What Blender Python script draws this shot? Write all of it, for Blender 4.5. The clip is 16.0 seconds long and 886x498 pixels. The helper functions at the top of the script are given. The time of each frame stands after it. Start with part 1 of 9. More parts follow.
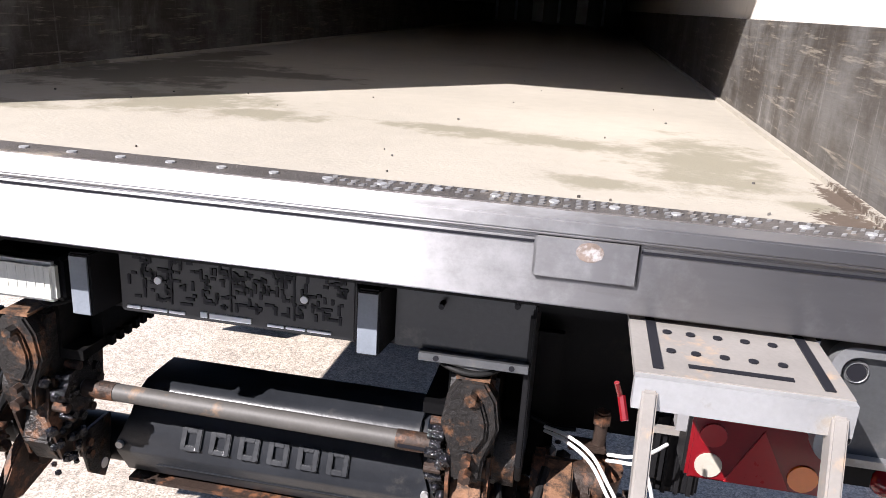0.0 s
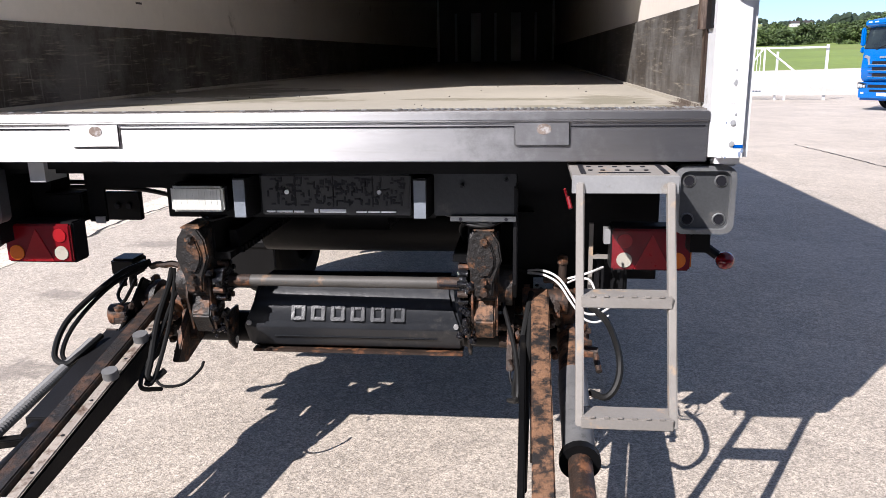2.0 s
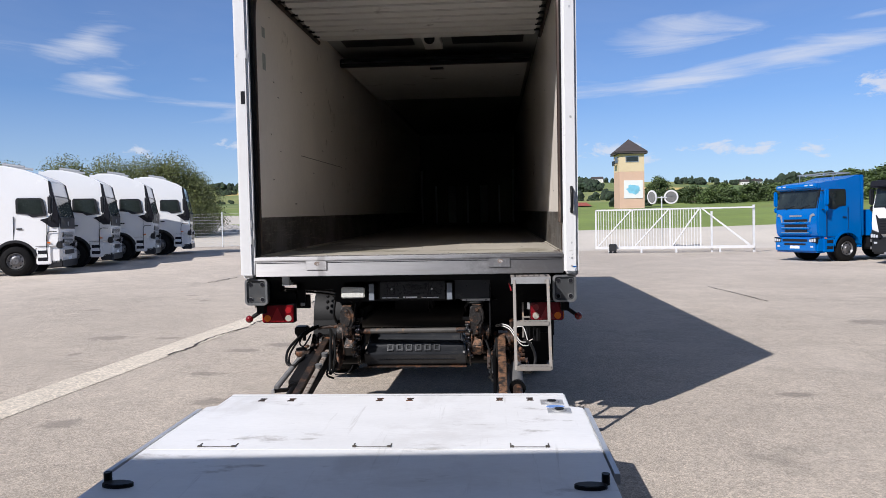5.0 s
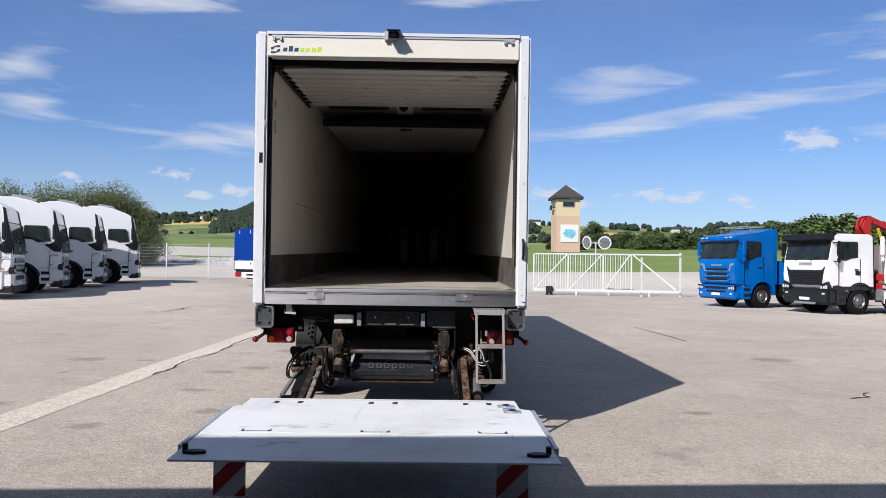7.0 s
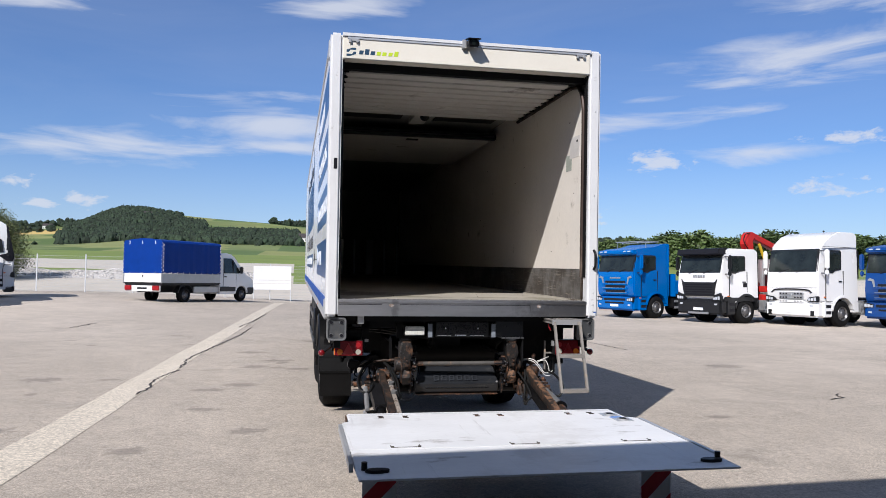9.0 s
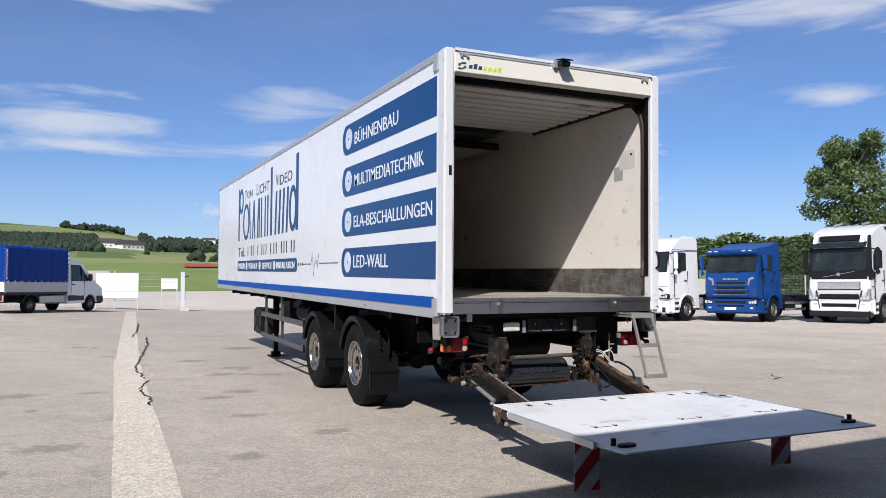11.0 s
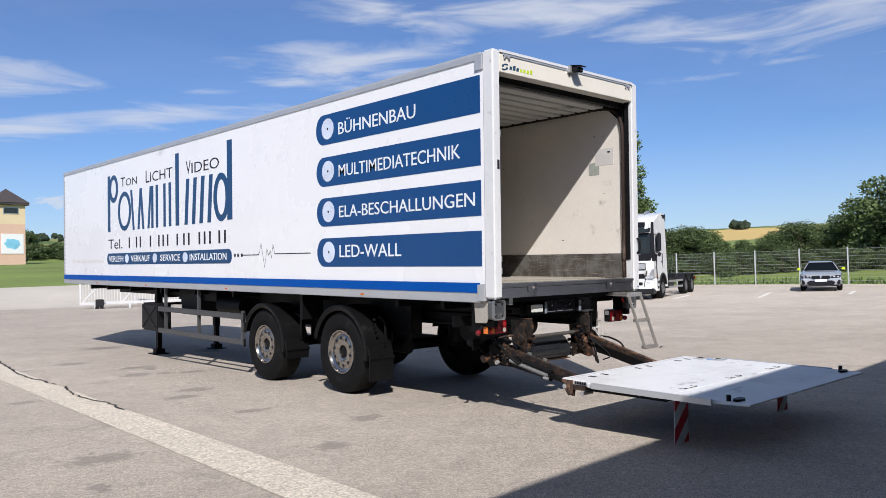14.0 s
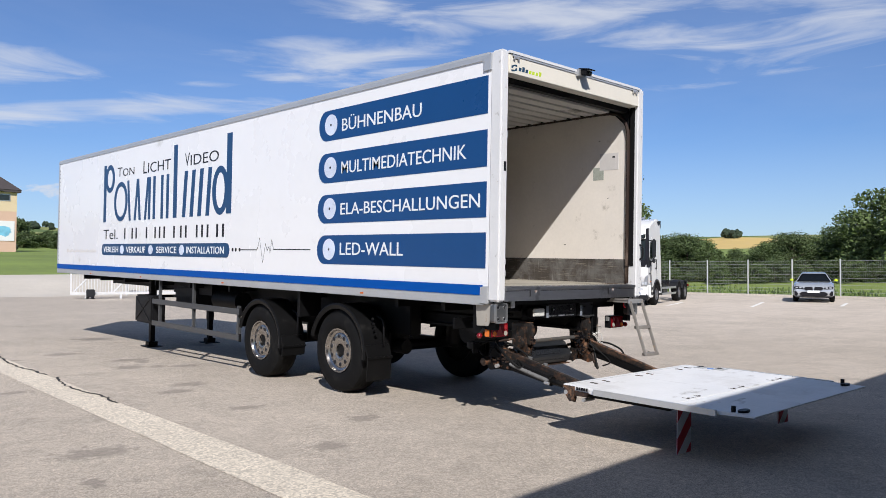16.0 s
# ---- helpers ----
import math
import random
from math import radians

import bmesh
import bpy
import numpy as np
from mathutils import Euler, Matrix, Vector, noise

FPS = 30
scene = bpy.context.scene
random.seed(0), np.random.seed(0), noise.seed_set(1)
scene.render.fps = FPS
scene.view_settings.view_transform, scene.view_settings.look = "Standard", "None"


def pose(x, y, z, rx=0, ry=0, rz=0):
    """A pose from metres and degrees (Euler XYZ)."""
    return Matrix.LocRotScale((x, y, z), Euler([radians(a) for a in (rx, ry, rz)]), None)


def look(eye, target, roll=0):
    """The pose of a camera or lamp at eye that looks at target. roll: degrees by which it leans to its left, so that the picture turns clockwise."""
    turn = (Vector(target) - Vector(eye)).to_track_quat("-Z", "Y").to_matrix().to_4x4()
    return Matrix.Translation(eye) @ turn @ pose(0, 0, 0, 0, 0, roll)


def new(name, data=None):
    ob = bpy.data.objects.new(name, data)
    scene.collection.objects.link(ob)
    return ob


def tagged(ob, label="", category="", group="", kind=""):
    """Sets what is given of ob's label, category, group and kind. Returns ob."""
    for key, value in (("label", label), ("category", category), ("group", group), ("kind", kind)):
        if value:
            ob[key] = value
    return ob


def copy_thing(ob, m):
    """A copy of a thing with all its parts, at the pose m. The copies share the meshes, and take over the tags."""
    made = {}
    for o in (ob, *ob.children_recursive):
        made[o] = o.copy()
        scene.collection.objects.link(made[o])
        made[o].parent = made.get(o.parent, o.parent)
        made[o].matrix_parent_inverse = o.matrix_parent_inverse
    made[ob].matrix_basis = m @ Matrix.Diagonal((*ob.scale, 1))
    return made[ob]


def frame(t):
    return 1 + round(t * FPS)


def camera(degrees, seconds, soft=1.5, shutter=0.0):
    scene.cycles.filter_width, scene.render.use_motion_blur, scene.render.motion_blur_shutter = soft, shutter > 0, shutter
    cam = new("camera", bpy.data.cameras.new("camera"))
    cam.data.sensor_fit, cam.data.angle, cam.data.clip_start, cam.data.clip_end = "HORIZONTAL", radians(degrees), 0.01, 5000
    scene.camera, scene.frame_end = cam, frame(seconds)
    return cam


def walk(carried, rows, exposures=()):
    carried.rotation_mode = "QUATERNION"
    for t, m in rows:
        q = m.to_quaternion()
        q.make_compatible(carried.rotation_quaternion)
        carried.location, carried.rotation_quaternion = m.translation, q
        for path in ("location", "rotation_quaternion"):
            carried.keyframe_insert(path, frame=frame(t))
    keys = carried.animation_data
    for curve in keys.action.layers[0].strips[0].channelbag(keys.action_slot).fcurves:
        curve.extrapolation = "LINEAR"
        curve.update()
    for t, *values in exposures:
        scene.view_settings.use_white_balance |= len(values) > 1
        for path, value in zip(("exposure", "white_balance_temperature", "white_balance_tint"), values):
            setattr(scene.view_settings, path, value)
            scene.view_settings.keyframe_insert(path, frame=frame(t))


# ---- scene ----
cam = camera(59.8, 16.0, 0.62)
# the yard is level; the trailer stands nose-up on it by this many degrees
NOSE_UP = 1.146
STAND = pose(0, 0, -0.01, NOSE_UP)
PATH = [
    (0, (0.667, -1.156, 1.701), (0.347, 0.72, 1.086), 3.6),
    (0.5, (0.606, -1.501, 1.734), (0.41, 0.401, 1.147), 1.3),
    (1, (0.628, -1.772, 1.807), (0.554, 0.129, 1.191), -1.0),
    (1.5, (0.608, -1.975, 1.783), (0.503, -0.078, 1.159), -1.2),
    (1.8, (0.591, -2.176, 1.563), (0.427, -0.236, 1.106), -0.4),
    (2, (0.65, -2.292, 1.558), (0.437, -0.365, 1.07), -0.9),
    (2.2, (0.712, -2.52, 1.49), (0.462, -0.572, 1.094), -1.2),
    (2.5, (0.725, -2.795, 1.553), (0.493, -0.836, 1.219), -1.8),
    (3, (0.616, -3.369, 1.57), (0.515, -1.385, 1.334), -1.9),
    (3.5, (0.692, -3.968, 1.59), (0.664, -1.976, 1.415), -2.1),
    (4, (0.692, -4.588, 1.662), (0.602, -2.594, 1.526), -1.4),
    (4.2, (0.74, -4.837, 1.678), (0.603, -2.846, 1.546), -1.2),
    (6.3, (0.421, -6.916, 1.772), (0.346, -4.917, 1.755), -0.4),
    (6.5, (0.403, -7.037, 1.779), (0.359, -5.038, 1.768), 0.1),
    (7, (0.385, -7.194, 1.778), (0.413, -5.194, 1.779), 0.8),
    (7.5, (0.167, -7.2, 1.751), (0.274, -5.203, 1.766), 1.1),
    (8, (-0.317, -7.107, 1.746), (-0.118, -5.117, 1.768), 1.1),
    (8.5, (-0.873, -6.975, 1.725), (-0.586, -4.996, 1.756), 1.1),
    (9, (-1.556, -6.931, 1.718), (-1.179, -4.967, 1.759), 1.0),
    (9.5, (-2.208, -6.784, 1.703), (-1.739, -4.841, 1.751), 0.8),
    (9.7, (-2.484, -6.775, 1.673), (-1.974, -4.842, 1.726), 0.8),
    (11.8, (-5.217, -6.417, 1.643), (-4.193, -4.699, 1.7), 0.0),
    (12, (-5.404, -6.379, 1.673), (-4.338, -4.687, 1.731), -0.1),
    (12.5, (-5.93, -6.142, 1.649), (-4.741, -4.535, 1.706), -0.4),
    (13, (-6.386, -5.903, 1.644), (-5.109, -4.364, 1.695), -0.7),
    (13.5, (-6.641, -5.582, 1.636), (-5.312, -4.089, 1.676), -0.8),
    (14, (-6.901, -5.375, 1.651), (-5.551, -3.9, 1.678), -0.7),
    (14.5, (-6.942, -5.307, 1.671), (-5.593, -3.831, 1.69), -0.5),
    (15, (-6.946, -5.276, 1.666), (-5.601, -3.796, 1.686), 0.0),
    (15.5, (-6.94, -5.261, 1.666), (-5.59, -3.786, 1.69), 0.5),
    (16, (-6.929, -5.24, 1.66), (-5.564, -3.778, 1.687), 1.0),
]
EXPOSURES = [(0, 1.16, 6200, 17), (0.8, 1.0, 6200, 15), (1.5, 0.80, 6200, 15), (2.2, 0.66, 6200, 16), (2.5, 0.58, 6200, 16), (3.5, 0.34, 6230, 16), (4.2, 0.17, 6200, 15), (6.3, 0.05, 6150, 13), (9.7, 0.04, 6160, 13), (11.8, 0.04, 6170, 13), (16, 0.03, 6250, 12)]
walk(cam, [(t, STAND @ look(eye, target, roll)) for t, eye, target, roll in PATH], EXPOSURES)

# ---- sky, sun, exposure ----
SUN_AZ, SUN_EL = 216.2, 39.4
world = bpy.data.worlds.new("sky")
scene.world = world
world.use_nodes = True
wn, wl = world.node_tree.nodes, world.node_tree.links
wn.clear()
w_out, w_bg, w_sky = wn.new("ShaderNodeOutputWorld"), wn.new("ShaderNodeBackground"), wn.new("ShaderNodeTexSky")
w_sky.sky_type, w_sky.sun_disc = "NISHITA", False
w_sky.sun_elevation, w_sky.sun_rotation = radians(SUN_EL), radians(SUN_AZ)
w_sky.air_density, w_sky.dust_density, w_sky.ozone_density = 1.0, 0.1, 4.0
w_bg.inputs["Strength"].default_value = 0.08
# thin cirrus streaks and small fair-weather clouds over the sky
w_tc, w_sep = wn.new("ShaderNodeTexCoord"), wn.new("ShaderNodeSeparateXYZ")
wl.new(w_tc.outputs["Generated"], w_sep.inputs[0])


def w_math(op, a, b=None, clamp=False):
    n = wn.new("ShaderNodeMath")
    n.operation, n.use_clamp = op, clamp
    for k, v in enumerate((a, b)):
        if v is None:
            continue
        if isinstance(v, (int, float)):
            n.inputs[k].default_value = v
        else:
            wl.new(v, n.inputs[k])
    return n.outputs[0]


# azimuth and height over the horizon, in degrees
w_az = w_math("MULTIPLY", w_math("ARCTAN2", w_sep.outputs["X"], w_sep.outputs["Y"]), 57.2958)
w_el = w_math("MULTIPLY", w_math("ARCSINE", w_sep.outputs["Z"]), 57.2958)
w_dir = wn.new("ShaderNodeCombineXYZ")
wl.new(w_az, w_dir.inputs[0])
wl.new(w_el, w_dir.inputs[1])


def w_noise(sx, sy, turn, off, detail, rough, distort):
    mp = wn.new("ShaderNodeMapping")
    mp.inputs["Scale"].default_value, mp.inputs["Rotation"].default_value, mp.inputs["Location"].default_value = (sx, sy, 1), (0, 0, radians(turn)), (off, off * 0.7, 0)
    wl.new(w_dir.outputs[0], mp.inputs["Vector"])
    noi = wn.new("ShaderNodeTexNoise")
    noi.inputs["Scale"].default_value, noi.inputs["Detail"].default_value = 1.0, detail
    noi.inputs["Roughness"].default_value, noi.inputs["Distortion"].default_value = rough, distort
    wl.new(mp.outputs[0], noi.inputs["Vector"])
    return noi.outputs["Fac"]


def w_clouds(banks, grain, lo, hi, most):
    """Clouds gathered in banks (azimuth, height, half width, half height, tilt) and torn into shape by a noise."""
    near = None
    for az, el, w, h, tilt in banks:
        mp = wn.new("ShaderNodeMapping")
        mp.vector_type = "TEXTURE"
        mp.inputs["Location"].default_value, mp.inputs["Rotation"].default_value, mp.inputs["Scale"].default_value = (az, el, 0), (0, 0, radians(tilt)), (w, h, 1)
        wl.new(w_dir.outputs[0], mp.inputs["Vector"])
        ln = wn.new("ShaderNodeVectorMath")
        ln.operation = "LENGTH"
        wl.new(mp.outputs[0], ln.inputs[0])
        near = ln.outputs["Value"] if near is None else w_math("MINIMUM", near, ln.outputs["Value"])
    ramp = wn.new("ShaderNodeMapRange")
    ramp.interpolation_type = "SMOOTHSTEP"
    ramp.inputs["From Min"].default_value, ramp.inputs["From Max"].default_value, ramp.inputs["To Max"].default_value = lo, hi, most
    wl.new(w_math("SUBTRACT", w_math("MULTIPLY", grain, 3.4), w_math("MULTIPLY", near, 0.6)), ramp.inputs["Value"])
    return ramp.outputs[0]


CIRRUS = ((21, 11.2, 11, 0.8, 5), (15, 10.5, 4.5, 1.3, 4), (12.5, 13.0, 4, 1.4, 0), (25.5, 13.0, 3, 0.4, 2), (36, 15.2, 7.5, 1.5, 5), (50, 18.0, 15, 1.1, -2), (63, 16.4, 9, 1.9, -4), (71, 16.2, 6, 1.4, 0), (-28, 13.0, 2, 1.2, 20), (-27.5, 10.3, 2.6, 1.0, 0), (-21, 10.5, 2.2, 0.5, 0), (-17.5, 8.5, 6, 1.4, 3), (-19, 17.5, 4.5, 0.9, 3), (-11, 9.0, 6, 1.0, 2), (-2.5, 11.2, 5, 1.5, 3), (-1, 9.4, 4, 0.6, 0), (3, 19.5, 3.5, 0.9, 8), (34.5, 9.1, 4.5, 0.6, -2), (52, 12.4, 2.5, 0.5, 0), (-55, 13, 14, 2.4, 4), (100, 14, 18, 2.5, 0), (150, 20, 26, 4, 8), (-110, 22, 24, 4, -6), (-165, 16, 20, 3, 5))
PUFFS = ((-14.5, 5.1, 1.3, 0.6, 0), (-18.4, 6.1, 1.2, 0.4, 0), (-24.9, 5.5, 1.2, 0.4, 0), (-17.3, 4.7, 1.4, 0.4, 0), (15.4, 5.2, 1.9, 0.45, 0), (18.5, 5.0, 1.8, 0.4, 0), (21.9, 4.8, 1.3, 0.5, 0), (10.6, 4.6, 1.6, 0.55, 0), (26.6, 8.6, 2.0, 0.8, 8), (37.3, 6.4, 2.4, 0.75, 0), (38.6, 9.7, 2.6, 0.4, 0), (8.3, 5.3, 2.6, 0.6, 0), (-40, 6, 3, 0.8, 0), (-48, 5, 2.5, 0.6, 0))
w_cirrus = w_clouds(CIRRUS, w_noise(0.075, 0.5, 7, 3.7, 9, 0.57, 0.6), 0.72, 2.0, 0.8)
w_puff = w_clouds(PUFFS, w_noise(0.5, 1.1, 0, 9.2, 9, 0.62, 0.3), 0.95, 1.75, 0.8)
w_veil = w_math("MULTIPLY", w_noise(0.05, 0.22, -4, 21.0, 7, 0.6, 0.6), 0.16)
w_haze = wn.new("ShaderNodeMapRange")
w_haze.interpolation_type = "SMOOTHSTEP"
w_haze.inputs["From Min"].default_value, w_haze.inputs["From Max"].default_value, w_haze.inputs["To Max"].default_value = 13.0, 0.0, 0.34
wl.new(w_el, w_haze.inputs["Value"])
w_cover = w_math("MAXIMUM", w_math("MAXIMUM", w_cirrus, w_puff), w_math("MAXIMUM", w_veil, w_haze.outputs[0]))
w_mix = wn.new("ShaderNodeMix")
w_mix.data_type = "RGBA"
wl.new(w_cover, w_mix.inputs["Factor"])
w_tint = wn.new("ShaderNodeMix")
w_tint.data_type, w_tint.blend_type = "RGBA", "MULTIPLY"
w_tint.inputs["Factor"].default_value = 1
# bluer towards the horizon; unseen upper sky tinted warm to make shade less blue
w_high = wn.new("ShaderNodeMapRange")
w_high.inputs["From Min"].default_value, w_high.inputs["From Max"].default_value = 0.34, 0.62
wl.new(w_sep.outputs["Z"], w_high.inputs["Value"])
w_hue = wn.new("ShaderNodeMix")
w_hue.data_type = "RGBA"
w_hue.inputs["A"].default_value, w_hue.inputs["B"].default_value = (0.755, 0.985, 1.29, 1), (1.30, 1.03, 0.87, 1)
wl.new(w_high.outputs[0], w_hue.inputs["Factor"])
wl.new(w_hue.outputs["Result"], w_tint.inputs["B"])
wl.new(w_sky.outputs[0], w_tint.inputs["A"])
wl.new(w_tint.outputs["Result"], w_mix.inputs["A"])
w_mix.inputs["B"].default_value = (8.6, 8.9, 9.4, 1)
wl.new(w_mix.outputs["Result"], w_bg.inputs["Color"])
wl.new(w_bg.outputs[0], w_out.inputs[0])

sun = new("sun", bpy.data.lights.new("sun", "SUN"))
sun.data.energy, sun.data.angle, sun.data.color = 5.0, radians(0.5), (1.0, 0.955, 0.89)
sun_from = Vector((math.sin(radians(SUN_AZ)) * math.cos(radians(SUN_EL)), math.cos(radians(SUN_AZ)) * math.cos(radians(SUN_EL)), math.sin(radians(SUN_EL))))
sun.matrix_world = look(sun_from * 60, (0, 0, 0))


# ---- materials ----
def mat(name, color, rough=0.6, metal=0.0, vary=0.12, scale=3.0, bump=0.0, bump_scale=60.0, dirt=None, dirt_amount=0.4, dirt_scale=2.0, island=0.0, per_object=0.0, stretch=(1, 1, 1), coat=0.0):
    """Principled surface with two scales of variation, optional dirt patches, bump and random shade per piece."""
    m = bpy.data.materials.new(name)
    m.use_nodes = True
    nt = m.node_tree
    n, l = nt.nodes, nt.links
    b = n["Principled BSDF"]
    b.inputs["Metallic"].default_value = metal
    b.inputs["Coat Weight"].default_value = coat
    tc, mp = n.new("ShaderNodeTexCoord"), n.new("ShaderNodeMapping")
    l.new(tc.outputs["Object"], mp.inputs["Vector"])
    mp.inputs["Scale"].default_value = stretch

    def noise_node(sc, detail=6.0, rough_=0.6):
        t = n.new("ShaderNodeTexNoise")
        t.inputs["Scale"].default_value, t.inputs["Detail"].default_value, t.inputs["Roughness"].default_value = sc, detail, rough_
        l.new(mp.outputs[0], t.inputs["Vector"])
        return t

    big, fine = noise_node(scale), noise_node(scale * 17, 4.0)
    add = n.new("ShaderNodeMath")
    add.operation = "MULTIPLY_ADD"
    l.new(fine.outputs["Fac"], add.inputs[0])
    add.inputs[1].default_value = 0.5
    l.new(big.outputs["Fac"], add.inputs[2])
    ramp = n.new("ShaderNodeMapRange")
    ramp.inputs["From Min"].default_value, ramp.inputs["From Max"].default_value = 0.45, 1.05
    ramp.inputs["To Min"].default_value, ramp.inputs["To Max"].default_value = 1 - vary, 1 + vary
    l.new(add.outputs[0], ramp.inputs["Value"])
    value = ramp.outputs[0]
    for amount, source in ((island, "island"), (per_object, "object")):
        if amount:
            src = n.new("ShaderNodeNewGeometry").outputs["Random Per Island"] if source == "island" else n.new("ShaderNodeObjectInfo").outputs["Random"]
            mr = n.new("ShaderNodeMapRange")
            mr.inputs["To Min"].default_value, mr.inputs["To Max"].default_value = 1 - amount, 1 + amount
            l.new(src, mr.inputs["Value"])
            mu = n.new("ShaderNodeMath")
            mu.operation = "MULTIPLY"
            l.new(value, mu.inputs[0])
            l.new(mr.outputs[0], mu.inputs[1])
            value = mu.outputs[0]
    mul = n.new("ShaderNodeMix")
    mul.data_type, mul.blend_type = "RGBA", "MULTIPLY"
    mul.inputs["Factor"].default_value = 1
    mul.inputs["A"].default_value = (*color, 1)
    l.new(value, mul.inputs["B"])
    col = mul.outputs["Result"]
    rv = n.new("ShaderNodeMapRange")
    rv.inputs["To Min"].default_value, rv.inputs["To Max"].default_value = max(0.02, rough - 0.1), min(1, rough + 0.1)
    l.new(big.outputs["Fac"], rv.inputs["Value"])
    l.new(rv.outputs[0], b.inputs["Roughness"])
    if dirt:
        dn = noise_node(dirt_scale, 9.0, 0.68)
        dr = n.new("ShaderNodeMapRange")
        dr.interpolation_type = "SMOOTHSTEP"
        dr.inputs["From Min"].default_value, dr.inputs["From Max"].default_value = 0.62 - dirt_amount * 0.3, 0.74 - dirt_amount * 0.2
        l.new(dn.outputs["Fac"], dr.inputs["Value"])
        dm = n.new("ShaderNodeMix")
        dm.data_type = "RGBA"
        l.new(dr.outputs[0], dm.inputs["Factor"])
        l.new(col, dm.inputs["A"])
        dm.inputs["B"].default_value = (*dirt, 1)
        col = dm.outputs["Result"]
        if metal:
            ms = n.new("ShaderNodeMapRange")
            ms.inputs["To Min"].default_value, ms.inputs["To Max"].default_value = metal, metal * 0.3
            l.new(dr.outputs[0], ms.inputs["Value"])
            l.new(ms.outputs[0], b.inputs["Metallic"])
    l.new(col, b.inputs["Base Color"])
    if bump:
        bn = noise_node(bump_scale, 5.0)
        bp = n.new("ShaderNodeBump")
        bp.inputs["Strength"].default_value, bp.inputs["Distance"].default_value = bump, 0.01
        l.new(bn.outputs["Fac"], bp.inputs["Height"])
        l.new(bp.outputs[0], b.inputs["Normal"])
    return m


def glass(name, color, rough=0.05, alpha=1.0):
    m = bpy.data.materials.new(name)
    m.use_nodes = True
    b = m.node_tree.nodes["Principled BSDF"]
    b.inputs["Base Color"].default_value = (*color, 1)
    b.inputs["Roughness"].default_value = rough
    b.inputs["Transmission Weight"].default_value = 1 - alpha
    b.inputs["Specular IOR Level"].default_value = 0.35
    return m


M_WHITE = mat("white_skin", (0.87, 0.87, 0.875), 0.28, vary=0.03, scale=0.6, dirt=(0.62, 0.61, 0.58), dirt_amount=0.0, dirt_scale=1.3, coat=0.2)
M_POST = mat("white_post_paint", (0.72, 0.72, 0.72), 0.35, vary=0.05, scale=2.0, dirt=(0.45, 0.44, 0.42), dirt_amount=0.02, dirt_scale=9.0)
M_CREAM = mat("cream_header_paint", (0.80, 0.75, 0.64), 0.35, vary=0.04, scale=2.0)
M_LINING = mat("cream_lining", (0.82, 0.76, 0.68), 0.45, vary=0.07, scale=1.5, dirt=(0.42, 0.37, 0.30), dirt_amount=0.08, dirt_scale=2.6)
M_KICK = mat("scuffed_black_kick_panel", (0.06, 0.052, 0.045), 0.45, vary=0.5, scale=3.5, dirt=(0.26, 0.23, 0.185), dirt_amount=0.28, dirt_scale=70.0, stretch=(1, 0.07, 1.0), bump=0.4, bump_scale=30)
M_FLOOR = mat("worn_sealed_floor", (0.393, 0.361, 0.302), 0.7, vary=0.12, scale=1.2, bump=0.15, bump_scale=90, dirt=(0.33, 0.295, 0.24), dirt_amount=0.12, dirt_scale=1.5)
M_ALU = mat("brushed_aluminium", (0.50, 0.495, 0.50), 0.52, 0.97, vary=0.14, scale=1.6, dirt=(0.30, 0.28, 0.27), dirt_amount=0.1, dirt_scale=2.4, stretch=(0.35, 1, 1.6), bump=0.04, bump_scale=25)
M_GALV = mat("galvanised_steel", (0.50, 0.50, 0.50), 0.45, 0.6, vary=0.15, scale=6.0, dirt=(0.34, 0.30, 0.25), dirt_amount=0.15, dirt_scale=9)
M_RAIL = mat("grey_aluminium_rail", (0.56, 0.57, 0.58), 0.4, 0.5, vary=0.08, scale=2.0)
M_LADDER = mat("dusty_galvanised_ladder", (0.275, 0.255, 0.232), 0.6, 0.2, vary=0.15, scale=8, dirt=(0.42, 0.30, 0.20), dirt_amount=0.2, dirt_scale=11)
M_TREAD = mat("worn_tread_plate", (0.16, 0.148, 0.14), 0.45, 0.5, vary=0.35, scale=5, bump=0.5, bump_scale=160, dirt=(0.30, 0.26, 0.21), dirt_amount=0.22, dirt_scale=7)
M_BLUE = mat("dark_blue_vinyl", (0.004, 0.058, 0.20), 0.3, vary=0.05, scale=0.8)
M_STRIPE = mat("bright_blue_stripe", (0.0005, 0.075, 0.36), 0.45, vary=0.04, scale=0.8)
M_STRIPE.node_tree.nodes["Principled BSDF"].inputs["Specular IOR Level"].default_value = 0.12
M_DISC = mat("silver_blue_disc", (0.66, 0.72, 0.85), 0.3, vary=0.18, scale=3.0)
M_LETTER = mat("white_vinyl_letter", (0.80, 0.82, 0.84), 0.35, vary=0.03)
M_INK = mat("black_vinyl_letter", (0.016, 0.016, 0.02), 0.4, vary=0.05)
M_POWER = mat("slate_blue_vinyl", (0.010, 0.058, 0.155), 0.35, vary=0.05)
M_FAINT = mat("faded_pale_lettering", (0.66, 0.63, 0.60), 0.4, vary=0.06)
M_LIME = mat("lime_vinyl", (0.52, 0.68, 0.03), 0.4, vary=0.05)
M_NAVY = mat("navy_vinyl", (0.02, 0.06, 0.11), 0.4, vary=0.05)
M_BLACK = mat("black_chassis_paint", (0.005, 0.005, 0.0055), 0.5, vary=0.3, scale=4.0, dirt=(0.016, 0.014, 0.012), dirt_amount=0.2, dirt_scale=5.0, bump=0.1, bump_scale=40)
